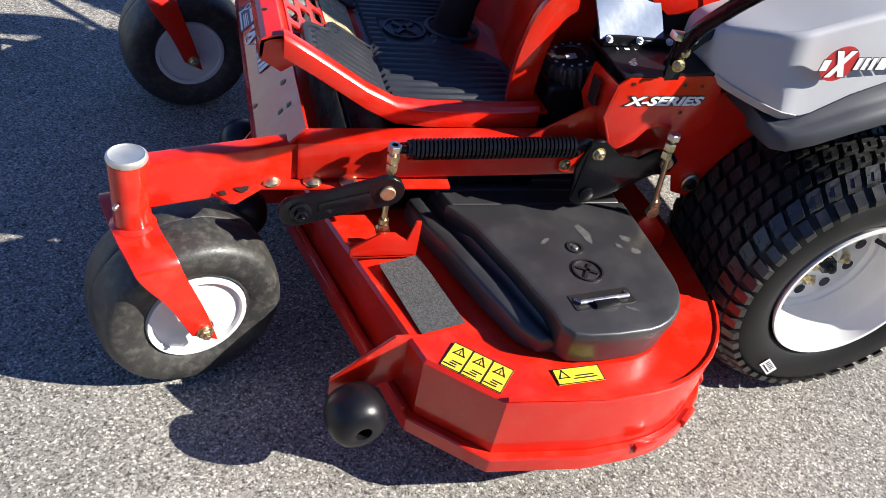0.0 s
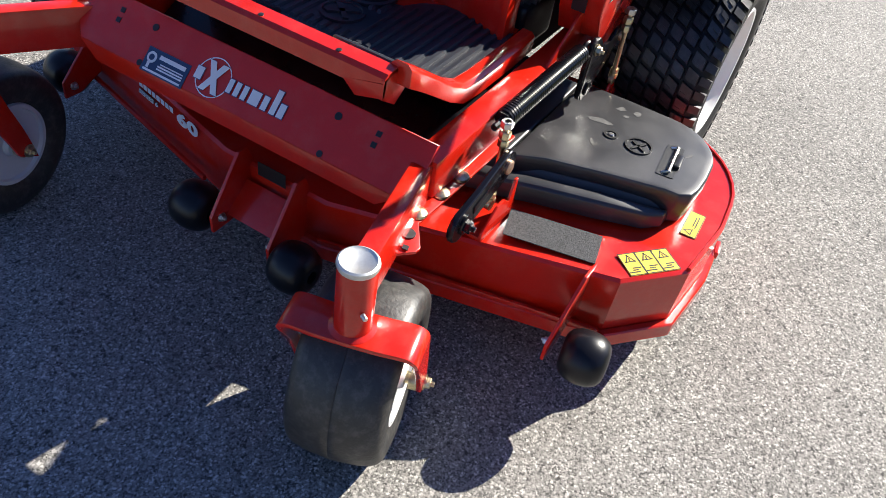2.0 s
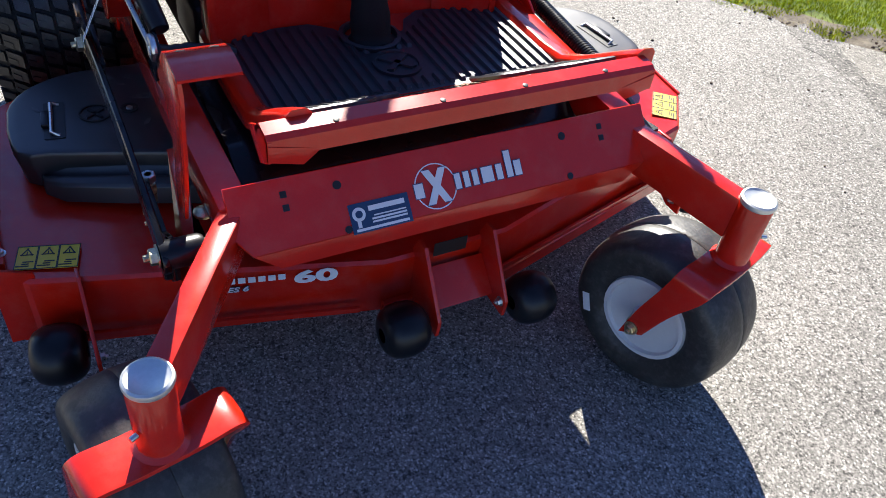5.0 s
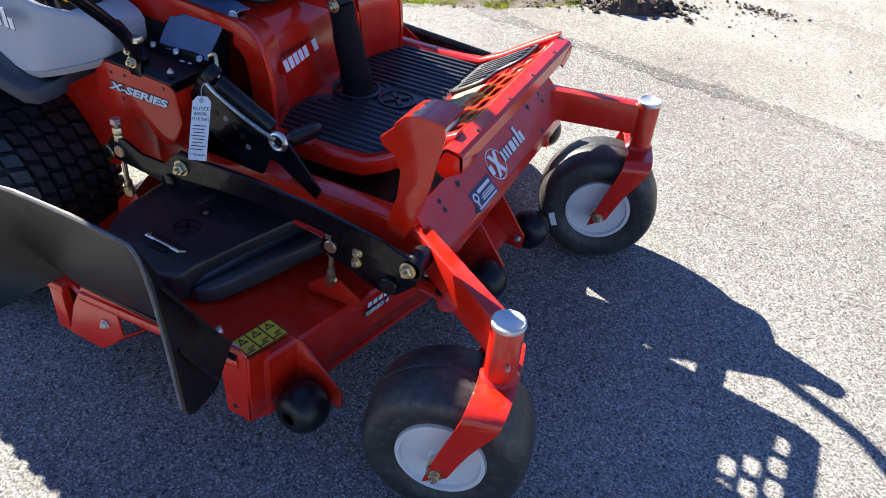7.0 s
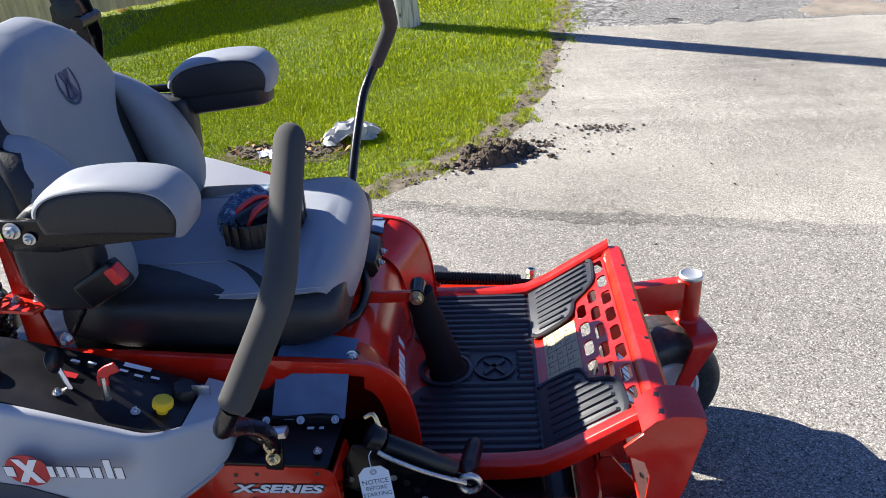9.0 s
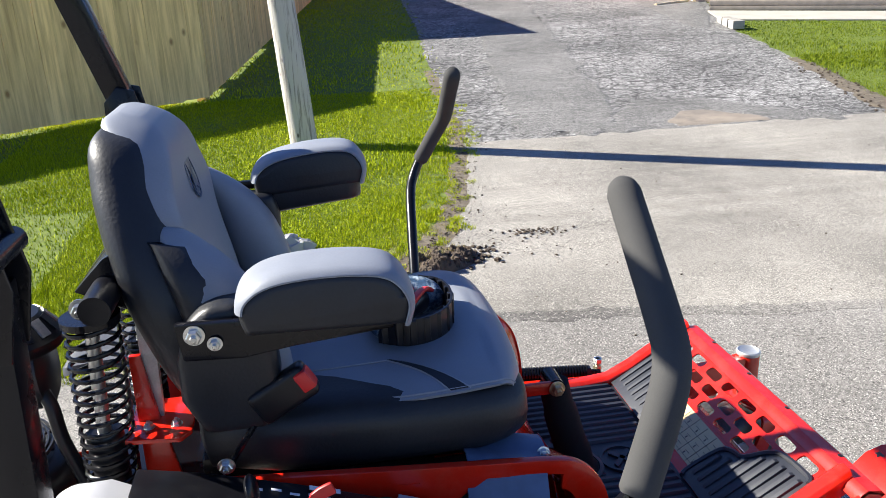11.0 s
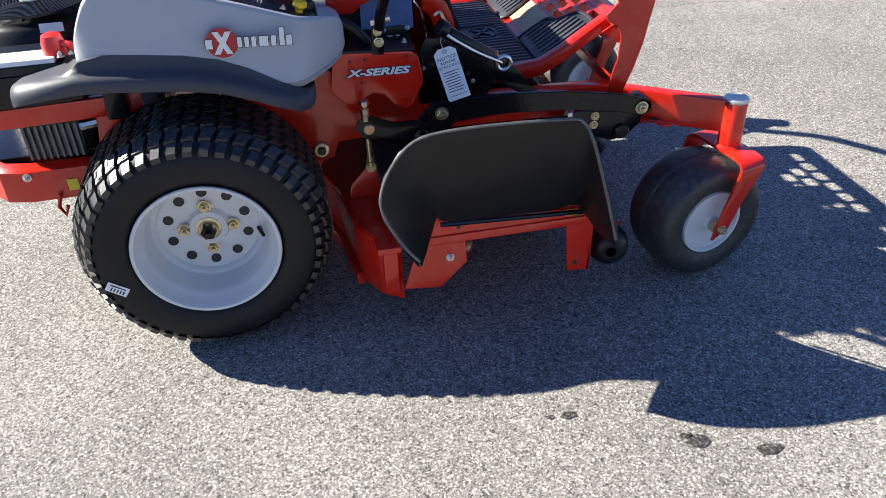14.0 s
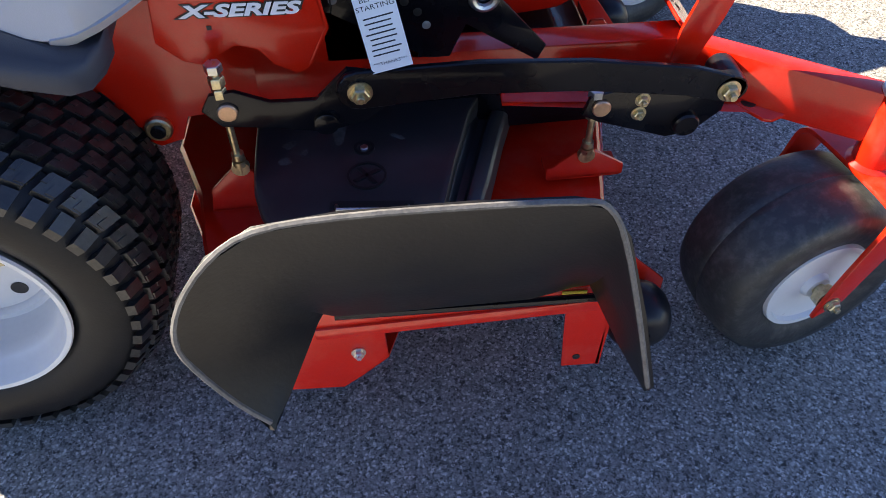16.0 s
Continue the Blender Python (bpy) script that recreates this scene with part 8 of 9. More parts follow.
for y in (-0.26, -0.02):
    bm = B()
    plate(bm, [(-0.060, y, 0.852), (0.020, y - 0.01, 0.852), (0.034, y + 0.01, 0.852), (0.034, y + 0.09, 0.852), (0.01, y + 0.115, 0.852), (-0.06, y + 0.115, 0.852)], (0, 0, -0.008))
    part("red_bracket", bm, RED, sbr, bevel=0.003)
    bm = B()
    plate(bm, [(-0.052, y + 0.05, 0.70), (-0.046, y + 0.05, 0.96), (-0.030, y + 0.05, 0.96), (-0.018, y + 0.05, 0.86), (0.010, y + 0.05, 0.70)], (0, 0.010, 0))
    part("red_upright", bm, RED, sbr, bevel=0.002)
    for x in (-0.03, 0.01):
        bolt(sbr, (x, y + 0.03, 0.852), (0, 0, 1), BOLT_Z, 0.7)
bm = B()
box(bm, -0.14, 0.06, -0.30, 0.30, 0.62, 0.71)
part("rear_crossbox", bm, BLACK_STEEL, sbr, bevel=0.006)

# ---------------- engine ----------------
bm = B()
lathe(bm, [(0.150, 0.42), (0.158, 0.50), (0.158, 0.66), (0.150, 0.695), (0.130, 0.706)], Matrix.Translation((-0.37, -0.03, 0)), n=40)
engine = part("engine", bm, BLACK_PLASTIC, mower, "black petrol engine with round screened shroud and air filter", smooth=50)
for k in range(13):
    r = 0.030 + 0.0079 * k
    bm = B()
    lathe(bm, [(r - 0.0020, 0.727 - 0.0006 * k), (r - 0.0014, 0.7335 - 0.0006 * k), (r + 0.0014, 0.7335 - 0.0006 * k), (r + 0.0020, 0.727 - 0.0006 * k)], Matrix.Translation((-0.37, -0.03, 0)), n=40, cap=False)
    part("screen_ring", bm, GLOSS_BLACK, engine)
bm = B()
lathe(bm, [(0.128, 0.690), (0.124, 0.706), (0.02, 0.712)], Matrix.Translation((-0.37, -0.03, 0)), n=40)
part("screen_base", bm, INK, engine)
bm = B()
lathe(bm, [(0.001, 0.737), (0.030, 0.737), (0.030, 0.730)], Matrix.Translation((-0.37, -0.03, 0)), n=24)
part("screen_cap", bm, ALUMINIUM, engine)
for k in range(12):
    bm = B()
    bar(bm, [(-0.37 + 0.02 * math.cos(k * math.pi / 6), -0.03 + 0.02 * math.sin(k * math.pi / 6), 0.722), (-0.37 + 0.128 * math.cos(k * math.pi / 6), -0.03 + 0.128 * math.sin(k * math.pi / 6), 0.716)], 0.004, 0.004)
    part("screen_spoke", bm, BLACK_STEEL, engine)
ma = pointing((-0.475, -0.10, 0.885), (1, 0.08, 0.05))
bm = B()
lathe(bm, [(0.045, 0.0), (0.063, 0.003), (0.068, 0.012), (0.068, 0.060), (0.071, 0.064), (0.071, 0.074), (0.067, 0.078), (0.066, 0.150), (0.0685, 0.155), (0.066, 0.160), (0.0685, 0.168), (0.066, 0.175), (0.0685, 0.183), (0.066, 0.190), (0.066, 0.270), (0.05, 0.278)], ma, n=36)
part("air_filter", bm, GLOSS_BLACK, engine, "black ribbed air filter canister", smooth=40)
bm = B()
box(bm, -0.020, 0.020, -0.004, 0.004, 0.030, 0.070, ma @ pose(0, 0, 0, 0, 0, -20) @ Matrix.Translation((0, -0.072, 0)))
part("clip", bm, ZINC, engine, bevel=0.002)
bm = B()
mq = Matrix.Translation((-0.250, -0.075, 0)) @ Matrix.Diagonal((1.10, 1.10, 1, 1))
lathe(bm, [(0.035, 0.90), (0.035, 0.932), (0.068, 0.936), (0.072, 0.942), (0.072, 0.954), (0.066, 0.960), (0.047, 0.986), (0.043, 0.990), (0.001, 0.991)], mq, n=32)
part("pre_cleaner", bm, BLACK_PLASTIC, engine, "black mushroom air pre-cleaner", smooth=40)
for k in range(14):
    bm = B()
    mm = mq @ pose(0, 0, 0, 0, 0, 360 / 14 * k)
    bar(bm, [mm @ Vector((0.0655, 0, 0.962)), mm @ Vector((0.048, 0, 0.986))], 0.017, 0.003)
    part("cleaner_rib", bm, ALUMINIUM if k % 2 else BLACK_PLASTIC, engine)
bm = B()
tube(bm, smooth_path([(-0.225, -0.11, 0.90), (-0.195, -0.13, 0.86), (-0.185, -0.14, 0.80), (-0.165, -0.15, 0.74), (-0.15, -0.16, 0.70)], 5), 0.011, 10)
part("hose", bm, BLACK_PLASTIC, engine, smooth=60)
bm = B()
tube(bm, smooth_path([(-0.50, -0.18, 0.83), (-0.515, -0.20, 0.78), (-0.50, -0.20, 0.73)], 5), 0.016, 10)
part("breather", bm, ALUMINIUM, engine, smooth=60)
# battery
bm = B()
box(bm, -0.485, -0.235, -0.445, -0.285, 0.560, 0.700)
battery = part("battery", bm, BLACK_PLASTIC, mower, "black battery with a pale top label and red terminal boot", bevel=0.006)
bm = B()
box(bm, -0.470, -0.250, -0.440, -0.375, 0.7005, 0.712)
part("battery_label", bm, PRINT_WHITE, battery, bevel=0.002)
bm = B()
lathe(bm, [(0.024, 0.705), (0.025, 0.735), (0.020, 0.752), (0.010, 0.756)], Matrix.Translation((-0.252, -0.405, 0)), n=20)
part("terminal_boot", bm, RED_KNOB, battery, smooth=50)
bm = B()
tube(bm, smooth_path([(-0.240, -0.41, 0.735), (-0.215, -0.425, 0.732), (-0.200, -0.43, 0.715), (-0.19, -0.42, 0.68)], 4), 0.008, 8)
part("red_cable", bm, RED_KNOB, battery, smooth=60)
for x, y in ((-0.235, -0.435), (-0.42, -0.43), (-0.46, -0.40)):
    bolt(battery, (x, y, 0.712), (0, 0, 1), BOLT_Z, 0.8)
bm = B()
flat(bm, rect2(0, 0, 0.055, 0.022), axes((-0.305, -0.180, 0.700), (1, 0, 0), (0, 0.3, 1)), 0.001)
part("warning_label", bm, PRINT_WHITE, battery)
bm = B()
box(bm, -0.52, -0.21, -0.452, -0.40, 0.616, 0.682)
part("battery_tray", bm, BLACK_STEEL, battery, bevel=0.004)
# rear guard and finned cylinder
bm = B()
bar(bm, [(-0.13, -0.432, 0.592), (-0.52, -0.432, 0.582)], 0.034, 0.046)
guard = part("rear_guard", bm, RED, mower, "red steel rear engine guard", bevel=0.005)
bm = B()
plate(bm, [(-0.20, -0.405, 0.60), (-0.22, -0.405, 0.48), (-0.16, -0.405, 0.40), (-0.10, -0.405, 0.45), (-0.10, -0.405, 0.60)], (0, 0.008, 0))
part("guard_side", bm, RED, guard, bevel=0.002)
bm = B()
rings = []
for x, y in ((-0.18, -0.415), (-0.40, -0.420), (-0.46, -0.405), (-0.505, -0.355), (-0.52, -0.28), (-0.52, 0.28), (-0.505, 0.355), (-0.46, 0.405), (-0.18, 0.415)):
    rings.append([(x + 0.004, y * 0.985, 0.360), (x, y, 0.360), (x, y, 0.438), (x + 0.015, y * 0.94, 0.452)])
loft(bm, rings)
part("bumper", bm, RED, guard, bevel=0.003, smooth=30)
bm = B()
flat(bm, rect2(0, 0, 0.025, 0.030), axes((-0.30, -0.4195, 0.395), (1, 0, 0), (0, 0, 1)), 0.001)
part("bumper_decal", bm, YELLOW, guard)
bm = B()
tube(bm, [(-0.335, -0.425, 0.375), (-0.345, -0.43, 0.345), (-0.335, -0.43, 0.320), (-0.325, -0.43, 0.345)], 0.005, 8)
part("tie_loop", bm, RED, guard)
bolt(guard, (-0.395, -0.423, 0.428), (0, -1, 0), BOLT_Z, 0.8)
bm = B()
box(bm, -0.385, -0.255, -0.385, -0.25, 0.455, 0.545)
part("cylinder_head", bm, ENGINE_METAL, engine, "grey finned aluminium cylinder", bevel=0.004)
for k in range(9):
    bm = B()
    box(bm, -0.381 + 0.0145 * k, -0.375 + 0.0145 * k, -0.398, -0.385, 0.458, 0.542)
    part("cooling_fin", bm, ENGINE_METAL, engine)
bm = B()
tube(bm, [(-0.255, -0.38, 0.525), (-0.215, -0.38, 0.530)], 0.012, 8)
part("spark_lead", bm, ZINC, engine)
bm = B()
box(bm, -0.50, -0.10, -0.36, 0.36, 0.38, 0.455)
part("engine_plate", bm, BLACK_STEEL, guard, bevel=0.004)

# ---------------- clutter at the lawn's edge ----------------
def clod(bm, o, r, seed):
    rnd = random.Random(seed)
    vs = bmesh.ops.create_icosphere(bm, subdivisions=4 if r > 0.05 else 3 if r > 0.03 else 1 if r < 0.012 else 2, radius=r)["verts"]
    k = Vector((rnd.uniform(0, 50), rnd.uniform(0, 50), 0))
    for v in vs:
        v.co *= 1 + 0.55 * noise.noise(v.co / r * 1.6 + k) + 0.40 * noise.noise(v.co / r * 4.5 + k) + (0.25 * noise.noise(v.co / r * 11 + k) if r > 0.03 else 0)
        v.co.z *= 0.62
        v.co += Vector(o)


def heap_point(u, v):
    """A point of the torn mound; u runs along it, v across."""
    x = 0.66 + 0.40 * u - 0.09 * v
    y = 2.42 + 0.21 * u + 0.24 * v
    env = max(0.0, 1 - (2 * u - 1) ** 2 - (2 * v) ** 2)
    fine = 0.022 * noise.noise((x * 33, y * 33, 2.0)) + 0.014 * noise.noise((x * 75, y * 75, 2.0)) + 0.010 * noise.noise((x * 160, y * 160, 5.0))
    return x, y, gz(y) - 0.004 + max(0.0, env ** 0.6 * (0.066 + 0.07 * noise.noise((x * 8, y * 8, 1.0)) + 0.05 * noise.noise((x * 19, y * 19, 4.0))) + fine * min(1, env * 4))


rnd = random.Random(5)
bm = B()
sheet_plain(bm, [[heap_point(i / 70, j / 36 - 0.5) for j in range(37)] for i in range(71)])
for k in range(190):
    clod(bm, heap_point(rnd.uniform(0.08, 0.92), rnd.uniform(-0.36, 0.36)), rnd.choice((0.004, 0.005, 0.007, 0.010, 0.015)), 3000 + k)
for k in range(150):
    t = rnd.random()
    x = 0.62 + 0.50 * t + rnd.gauss(0, 0.04)
    y = 2.37 + 0.26 * t + rnd.gauss(0, 0.06)
    clod(bm, (x, y, gz(y) + 0.003), rnd.choice((0.004, 0.006, 0.009, 0.013, 0.020)), k)
for k in range(60):
    x, y = 0.98 + abs(rnd.gauss(0, 0.22)), 2.62 + rnd.gauss(0, 0.13)
    clod(bm, (x, y, gz(y) + 0.002), rnd.choice((0.003, 0.004, 0.006, 0.009)), 900 + k)
for k in range(70):
    x, y = 1.44 + rnd.gauss(0, 0.10), 2.87 + rnd.gauss(0, 0.035)
    clod(bm, (x, y, gz(y) + 0.003), rnd.choice((0.005, 0.007, 0.010)), 1200 + k)
tagged(part("soil_heap", bm, SOIL, smooth=18), "dark torn soil clods heaped along the lawn edge", "soil", kind="stuff")
bm = B()
for k in range(170):
    a, q = rnd.uniform(0, 2 * math.pi), math.sqrt(rnd.random())
    x, y = -0.29 + 0.34 * q * math.cos(a), 2.73 + 0.13 * q * math.sin(a)
    clod(bm, (x, y, gz(y) - 0.006), rnd.uniform(0.005, 0.020), 100 + k)
rows = []
for i in range(25):
    x = -0.72 + 0.86 * i / 24
    rows.append([(x, 2.73 + (j / 8 - 0.5) * 0.40 * (1 - (2 * i / 24 - 1) ** 4), gz(2.72) - 0.010 + 0.010 * noise.noise((x * 21, j * 0.9, 3.0))) for j in range(9)])
sheet_plain(bm, rows)
tagged(part("bare_patch", bm, SOIL, smooth=18), "bare dark soil patch in the lawn", "soil", kind="stuff")
bm = B()
for k in range(46):
    a, q = rnd.uniform(0, 2 * math.pi), math.sqrt(rnd.random())
    x, y = -0.27 + 0.36 * q * math.cos(a), 2.73 + 0.14 * q * math.sin(a)
    m = pose(x, y, gz(y) + 0.012, rnd.uniform(-50, 50), rnd.uniform(-50, 50), rnd.uniform(0, 360))
    ln, wd = rnd.uniform(0.018, 0.034), rnd.uniform(0.009, 0.016)
    vs = [bm.verts.new(m @ Vector(p)) for p in ((-ln, 0, 0), (-ln * 0.2, -wd, 0.006), (ln, 0, 0.004), (-ln * 0.2, wd, 0.006))]
    bm.faces.new((vs[0], vs[1], vs[2]))
    bm.faces.new((vs[0], vs[2], vs[3]))
tagged(part("dead_leaves", bm, DEAD_LEAF, smooth=0), "dry brown leaves caught in the bare patch", "leaves", kind="stuff")
verts, faces = [], []
for k in range(900):
    u, v = rnd.uniform(0.10, 0.80), rnd.gauss(0.06, 0.13)
    if abs(v) > 0.34 or noise.noise((u * 7, v * 7, 3.0)) < 0.0:
        continue
    x, y, z = heap_point(u, v)
    a, h = rnd.uniform(0, 2 * math.pi), rnd.uniform(0.012, 0.030)
    c, d, w = math.cos(a), math.sin(a), 0.0016
    b = len(verts)
    verts += [(x - d * w, y + c * w, z - 0.004), (x + d * w, y - c * w, z - 0.004), (x + c * h * 0.7, y + d * h * 0.7, z + h * 0.8)]
    faces.append((b, b + 1, b + 2))
me = bpy.data.meshes.new("turf_tuft")
me.from_pydata(verts, [], faces)
tagged(link_mesh("turf_tuft", me, STRAW, None, "", 0), "dry turf blades on the torn soil heap", "grass", kind="stuff")
# crumpled pale plastic bag
bm = B()
rows = []
for i in range(25):
    r = []
    for j in range(17):
        u, v = i / 24 - 0.5, j / 16 - 0.5
        h = 0.095 * max(0, 1 - (u * u + v * v) * 3.2) ** 0.7 + 0.034 * noise.noise((u * 8, v * 9, 3.0)) + 0.016 * noise.noise((u * 19, v * 17, 5.0))
        r.append((0.06 + u * 0.27 + 0.06 * noise.noise((u * 5, v * 5, 0)), 2.86 + v * 0.17 + 0.10 * u, gz(2.86) + 0.008 + max(0.0, h)))
    rows.append(r)
sheet(bm, rows, 0.002)
tagged(part("plastic_bag", bm, mat("pale_plastic_film", (0.36, 0.36, 0.35), 0.35, var=0.1, bump=0.3, bscale=40), smooth=25), "crumpled pale grey plastic bag on the lawn", "bag")
bm = B()
rows = []
for i in range(13):
    u = i / 12 - 0.5
    rows.append([(-0.345 + u * 0.13 + 0.02 * noise.noise((u * 6, v * 6, 1.0)), 2.60 + v * 0.10 + 0.02 * noise.noise((u * 5, v * 7, 8.0)), gz(2.6) + 0.024 + 0.045 * abs(noise.noise((u * 7, v * 6, 2.0)))) for v in (j / 10 - 0.5 for j in range(11))])
sheet(bm, rows, 0.0015)
rag = part("plastic_scrap", bm, PRINT_WHITE, smooth=25)
tagged(rag, "crumpled white plastic scrap lying in the grass", "scrap")
# loose stones on the pavement
bm = B()
for k in range(160):
    y = rnd.uniform(3.8, 7.4)
    clod(bm, (right_edge(y) + rnd.uniform(-0.25, 0.12), y, gz(y) + 0.012), rnd.choice((0.004, 0.006, 0.009, 0.014)), 2000 + k)
for k in range(520):
    x, y = rnd.uniform(-1.5, 4.5), rnd.uniform(1.2, 4.6)
    if left_edge(y) + 0.02 < x < right_edge(y):
        clod(bm, (x, y, gz(y) + 0.002), rnd.choice((0.002, 0.002, 0.003, 0.004, 0.006)), 300 + k)
for k in range(420):
    y = rnd.uniform(1.8, 5.0)
    x = left_edge(y) - 0.07 + abs(rnd.gauss(0, 0.09))
    clod(bm, (x, y, gz(y) + 0.002), rnd.choice((0.002, 0.003, 0.003, 0.004, 0.006, 0.009)), 600 + k)
tagged(part("loose_gravel", bm, SOIL, smooth=18), "scattered small dark stones and soil crumbs", "gravel", kind="stuff")

# ---------------- utility pole ----------------
bm = B()
rings = []
for k in range(15):
    z = -0.05 + 6.5 * k / 14
    r = 0.112 - 0.006 * z
    rings.append([(0.185 - 0.065 * z + r * math.cos(a) * (1 + 0.03 * noise.noise((math.cos(a) * 2, math.sin(a) * 2, z))), 5.33 + r * math.sin(a), gz(5.33) + z) for a in (2 * math.pi * j / 24 for j in range(24))])
loft(bm, rings)
tagged(part("utility_pole", bm, POLE_WOOD, smooth=50), "weathered grey wooden utility pole in the lawn", "pole")

# ---------------- fence ----------------
CORNER = Vector((-0.78, 7.50))
wood_me = {}


def fence_board(kind, w, h):
    bm = B()
    d = 0.007
    plate(bm, [(-w / 2, 0, 0), (w / 2, 0, 0), (w / 2, 0, h - d), (w / 2 - d, 0, h), (-w / 2 + d, 0, h), (-w / 2, 0, h - d)], (0, 0.018, 0))
    bmesh.ops.recalc_face_normals(bm, faces=bm.faces)
    me = bpy.data.meshes.new("fence_board")
    bm.to_mesh(me)
    bm.free()
    return me


def fence(a, b, label, sgn):
    d = (b - a)
    ln = d.length
    d.normalize()
    yaw = math.degrees(math.atan2(d.y, d.x))
    side = Vector((-d.y, d.x)) * sgn
    bm = B()
    for z in (0.25, 0.95):
        bar(bm, [(a.x + side.x * 0.03, a.y + side.y * 0.03, gz(a.y) + z), (b.x + side.x * 0.03, b.y + side.y * 0.03, gz(b.y) + z)], 0.04, 0.085)
    f = tagged(part("wooden_fence", bm, FENCE_WOOD), label, "fence")
    n = int(ln / 0.145)
    for k in range(n):
        p = a + d * (0.145 * (k + 0.5))
        me = wood_me.setdefault(k % 3, fence_board("b", 0.1447, 1.155 + 0.006 * (k % 3)))
        link_mesh("board", me, FENCE_WOOD, f, "", 0, pose(p.x, p.y, gz(p.y) + 0.03 + 0.006 * math.sin(k * 2.3), 0.4 * math.sin(k * 1.7), 0.3 * math.sin(k * 3.1), yaw))
    for k in range(int(ln / 2.2) + 1):
        p = a + d * (2.2 * k) + side * 0.09
        bm = B()
        box(bm, p.x - 0.045, p.x + 0.045, p.y - 0.045, p.y + 0.045, gz(p.y) - 0.02, gz(p.y) + 1.20)
        part("post", bm, FENCE_WOOD, f)
        bm = B()
        q = gz(p.y) + 1.20
        loft(bm, [[(p.x + u * w, p.y + v * w, q + z) for u, v in ((-1, -1), (1, -1), (1, 1), (-1, 1))] for w, z in ((0.062, 0.0), (0.062, 0.03), (0.012, 0.065))])
        part("post_cap", bm, PRINT_WHITE, f, "white post cap")
    return f


fence(CORNER, Vector((-5.4, 4.35)), "pale new board fence, shaded side towards the lawn", -1)
fence(CORNER + Vector((0.012, 0.022)), Vector((1.35, 25.6)), "pale new board fence running up beside the drive", 1)

# ---------------- neighbour's building behind the fence ----------------
def wall_box(name, x0, x1, y0, y1, z0, z1, material, parent):
    bm = B()
    box(bm, x0, x1, y0, y1, z0, z1)
    return part(name, bm, material, parent)


bm = B()
box(bm, -8.5, -1.15, 14.0, 21.5, 0.2, 3.1)
shed = tagged(part("neighbour_house", bm, SIDING), "white vertical-sided house behind the board fence", "house")
for k in range(36):
    x = -8.4 + 0.2 * k
    wall_box("batten", x - 0.012, x + 0.012, 13.975, 14.0, 0.2, 3.1, SIDING, shed)
bm = B()
plate(bm, [(-8.9, 13.7, 3.05), (-0.8, 13.7, 3.05), (-1.6, 13.7, 4.45), (-8.1, 13.7, 4.45)], (0, 8.2, 0))
part("roof", bm, ROOF, shed)
# long pale wall nearer the fence, seen over its top
bm = B()
box(bm, -9.0, -2.6, 9.4, 9.6, 0.15, 2.3)
low = tagged(part("garden_shed", bm, SIDING), "pale vertical-board shed wall seen over the fence", "shed")
for k in range(32):
    x = -8.95 + 0.2 * k
    wall_box("batten", x - 0.010, x + 0.010, 9.38, 9.40, 0.15, 2.3, SIDING, low)

# ---------------- garage at the end of the drive ----------------
gy0 = 24.6
bm = B()
z0 = gz(gy0) - 0.05
box(bm, 3.4, 5.75, gy0, gy0 + 0.2, z0, z0 + 3.0)
box(bm, 8.75, 9.9, gy0, gy0 + 0.2, z0, z0 + 3.0)
box(bm, 5.75, 8.75, gy0, gy0 + 0.2, z0 + 2.2, z0 + 3.0)
box(bm, 3.4, 3.6, gy0, gy0 + 6, z0, z0 + 3.0)
box(bm, 9.7, 9.9, gy0, gy0 + 6, z0, z0 + 3.0)
box(bm, 3.4, 9.9, gy0 + 6, gy0 + 6.2, z0, z0 + 3.0)
garage = tagged(part("garage", bm, RED_SIDING), "red-brown garage with its wide door open on a dark interior", "garage")
bm = B()
plate(bm, [(3.0, gy0 - 0.4, z0 + 3.0), (10.3, gy0 - 0.4, z0 + 3.0), (6.65, gy0 - 0.4, z0 + 5.0)], (0, 7, 0))
part("roof", bm, ROOF, garage)
for x0, x1, za, zb in ((5.65, 5.78, 0, 2.3), (8.72, 8.85, 0, 2.3), (5.65, 8.85, 2.18, 2.32)):
    wall_box("door_trim", x0, x1, gy0 - 0.04, gy0, z0 + za, z0 + zb, SIDING, garage)
for k in range(10):
    wall_box("siding_board", 8.86, 9.9, gy0 - 0.025, gy0, z0 + 0.2 * k, z0 + 0.2 * k + 0.19, RED_SIDING, garage)
# near-black sheet over the wall left of the door
wall_box("side_panel", 3.4, 5.6, gy0 - 0.03, gy0, z0, z0 + 2.2, DARK_IN, garage)
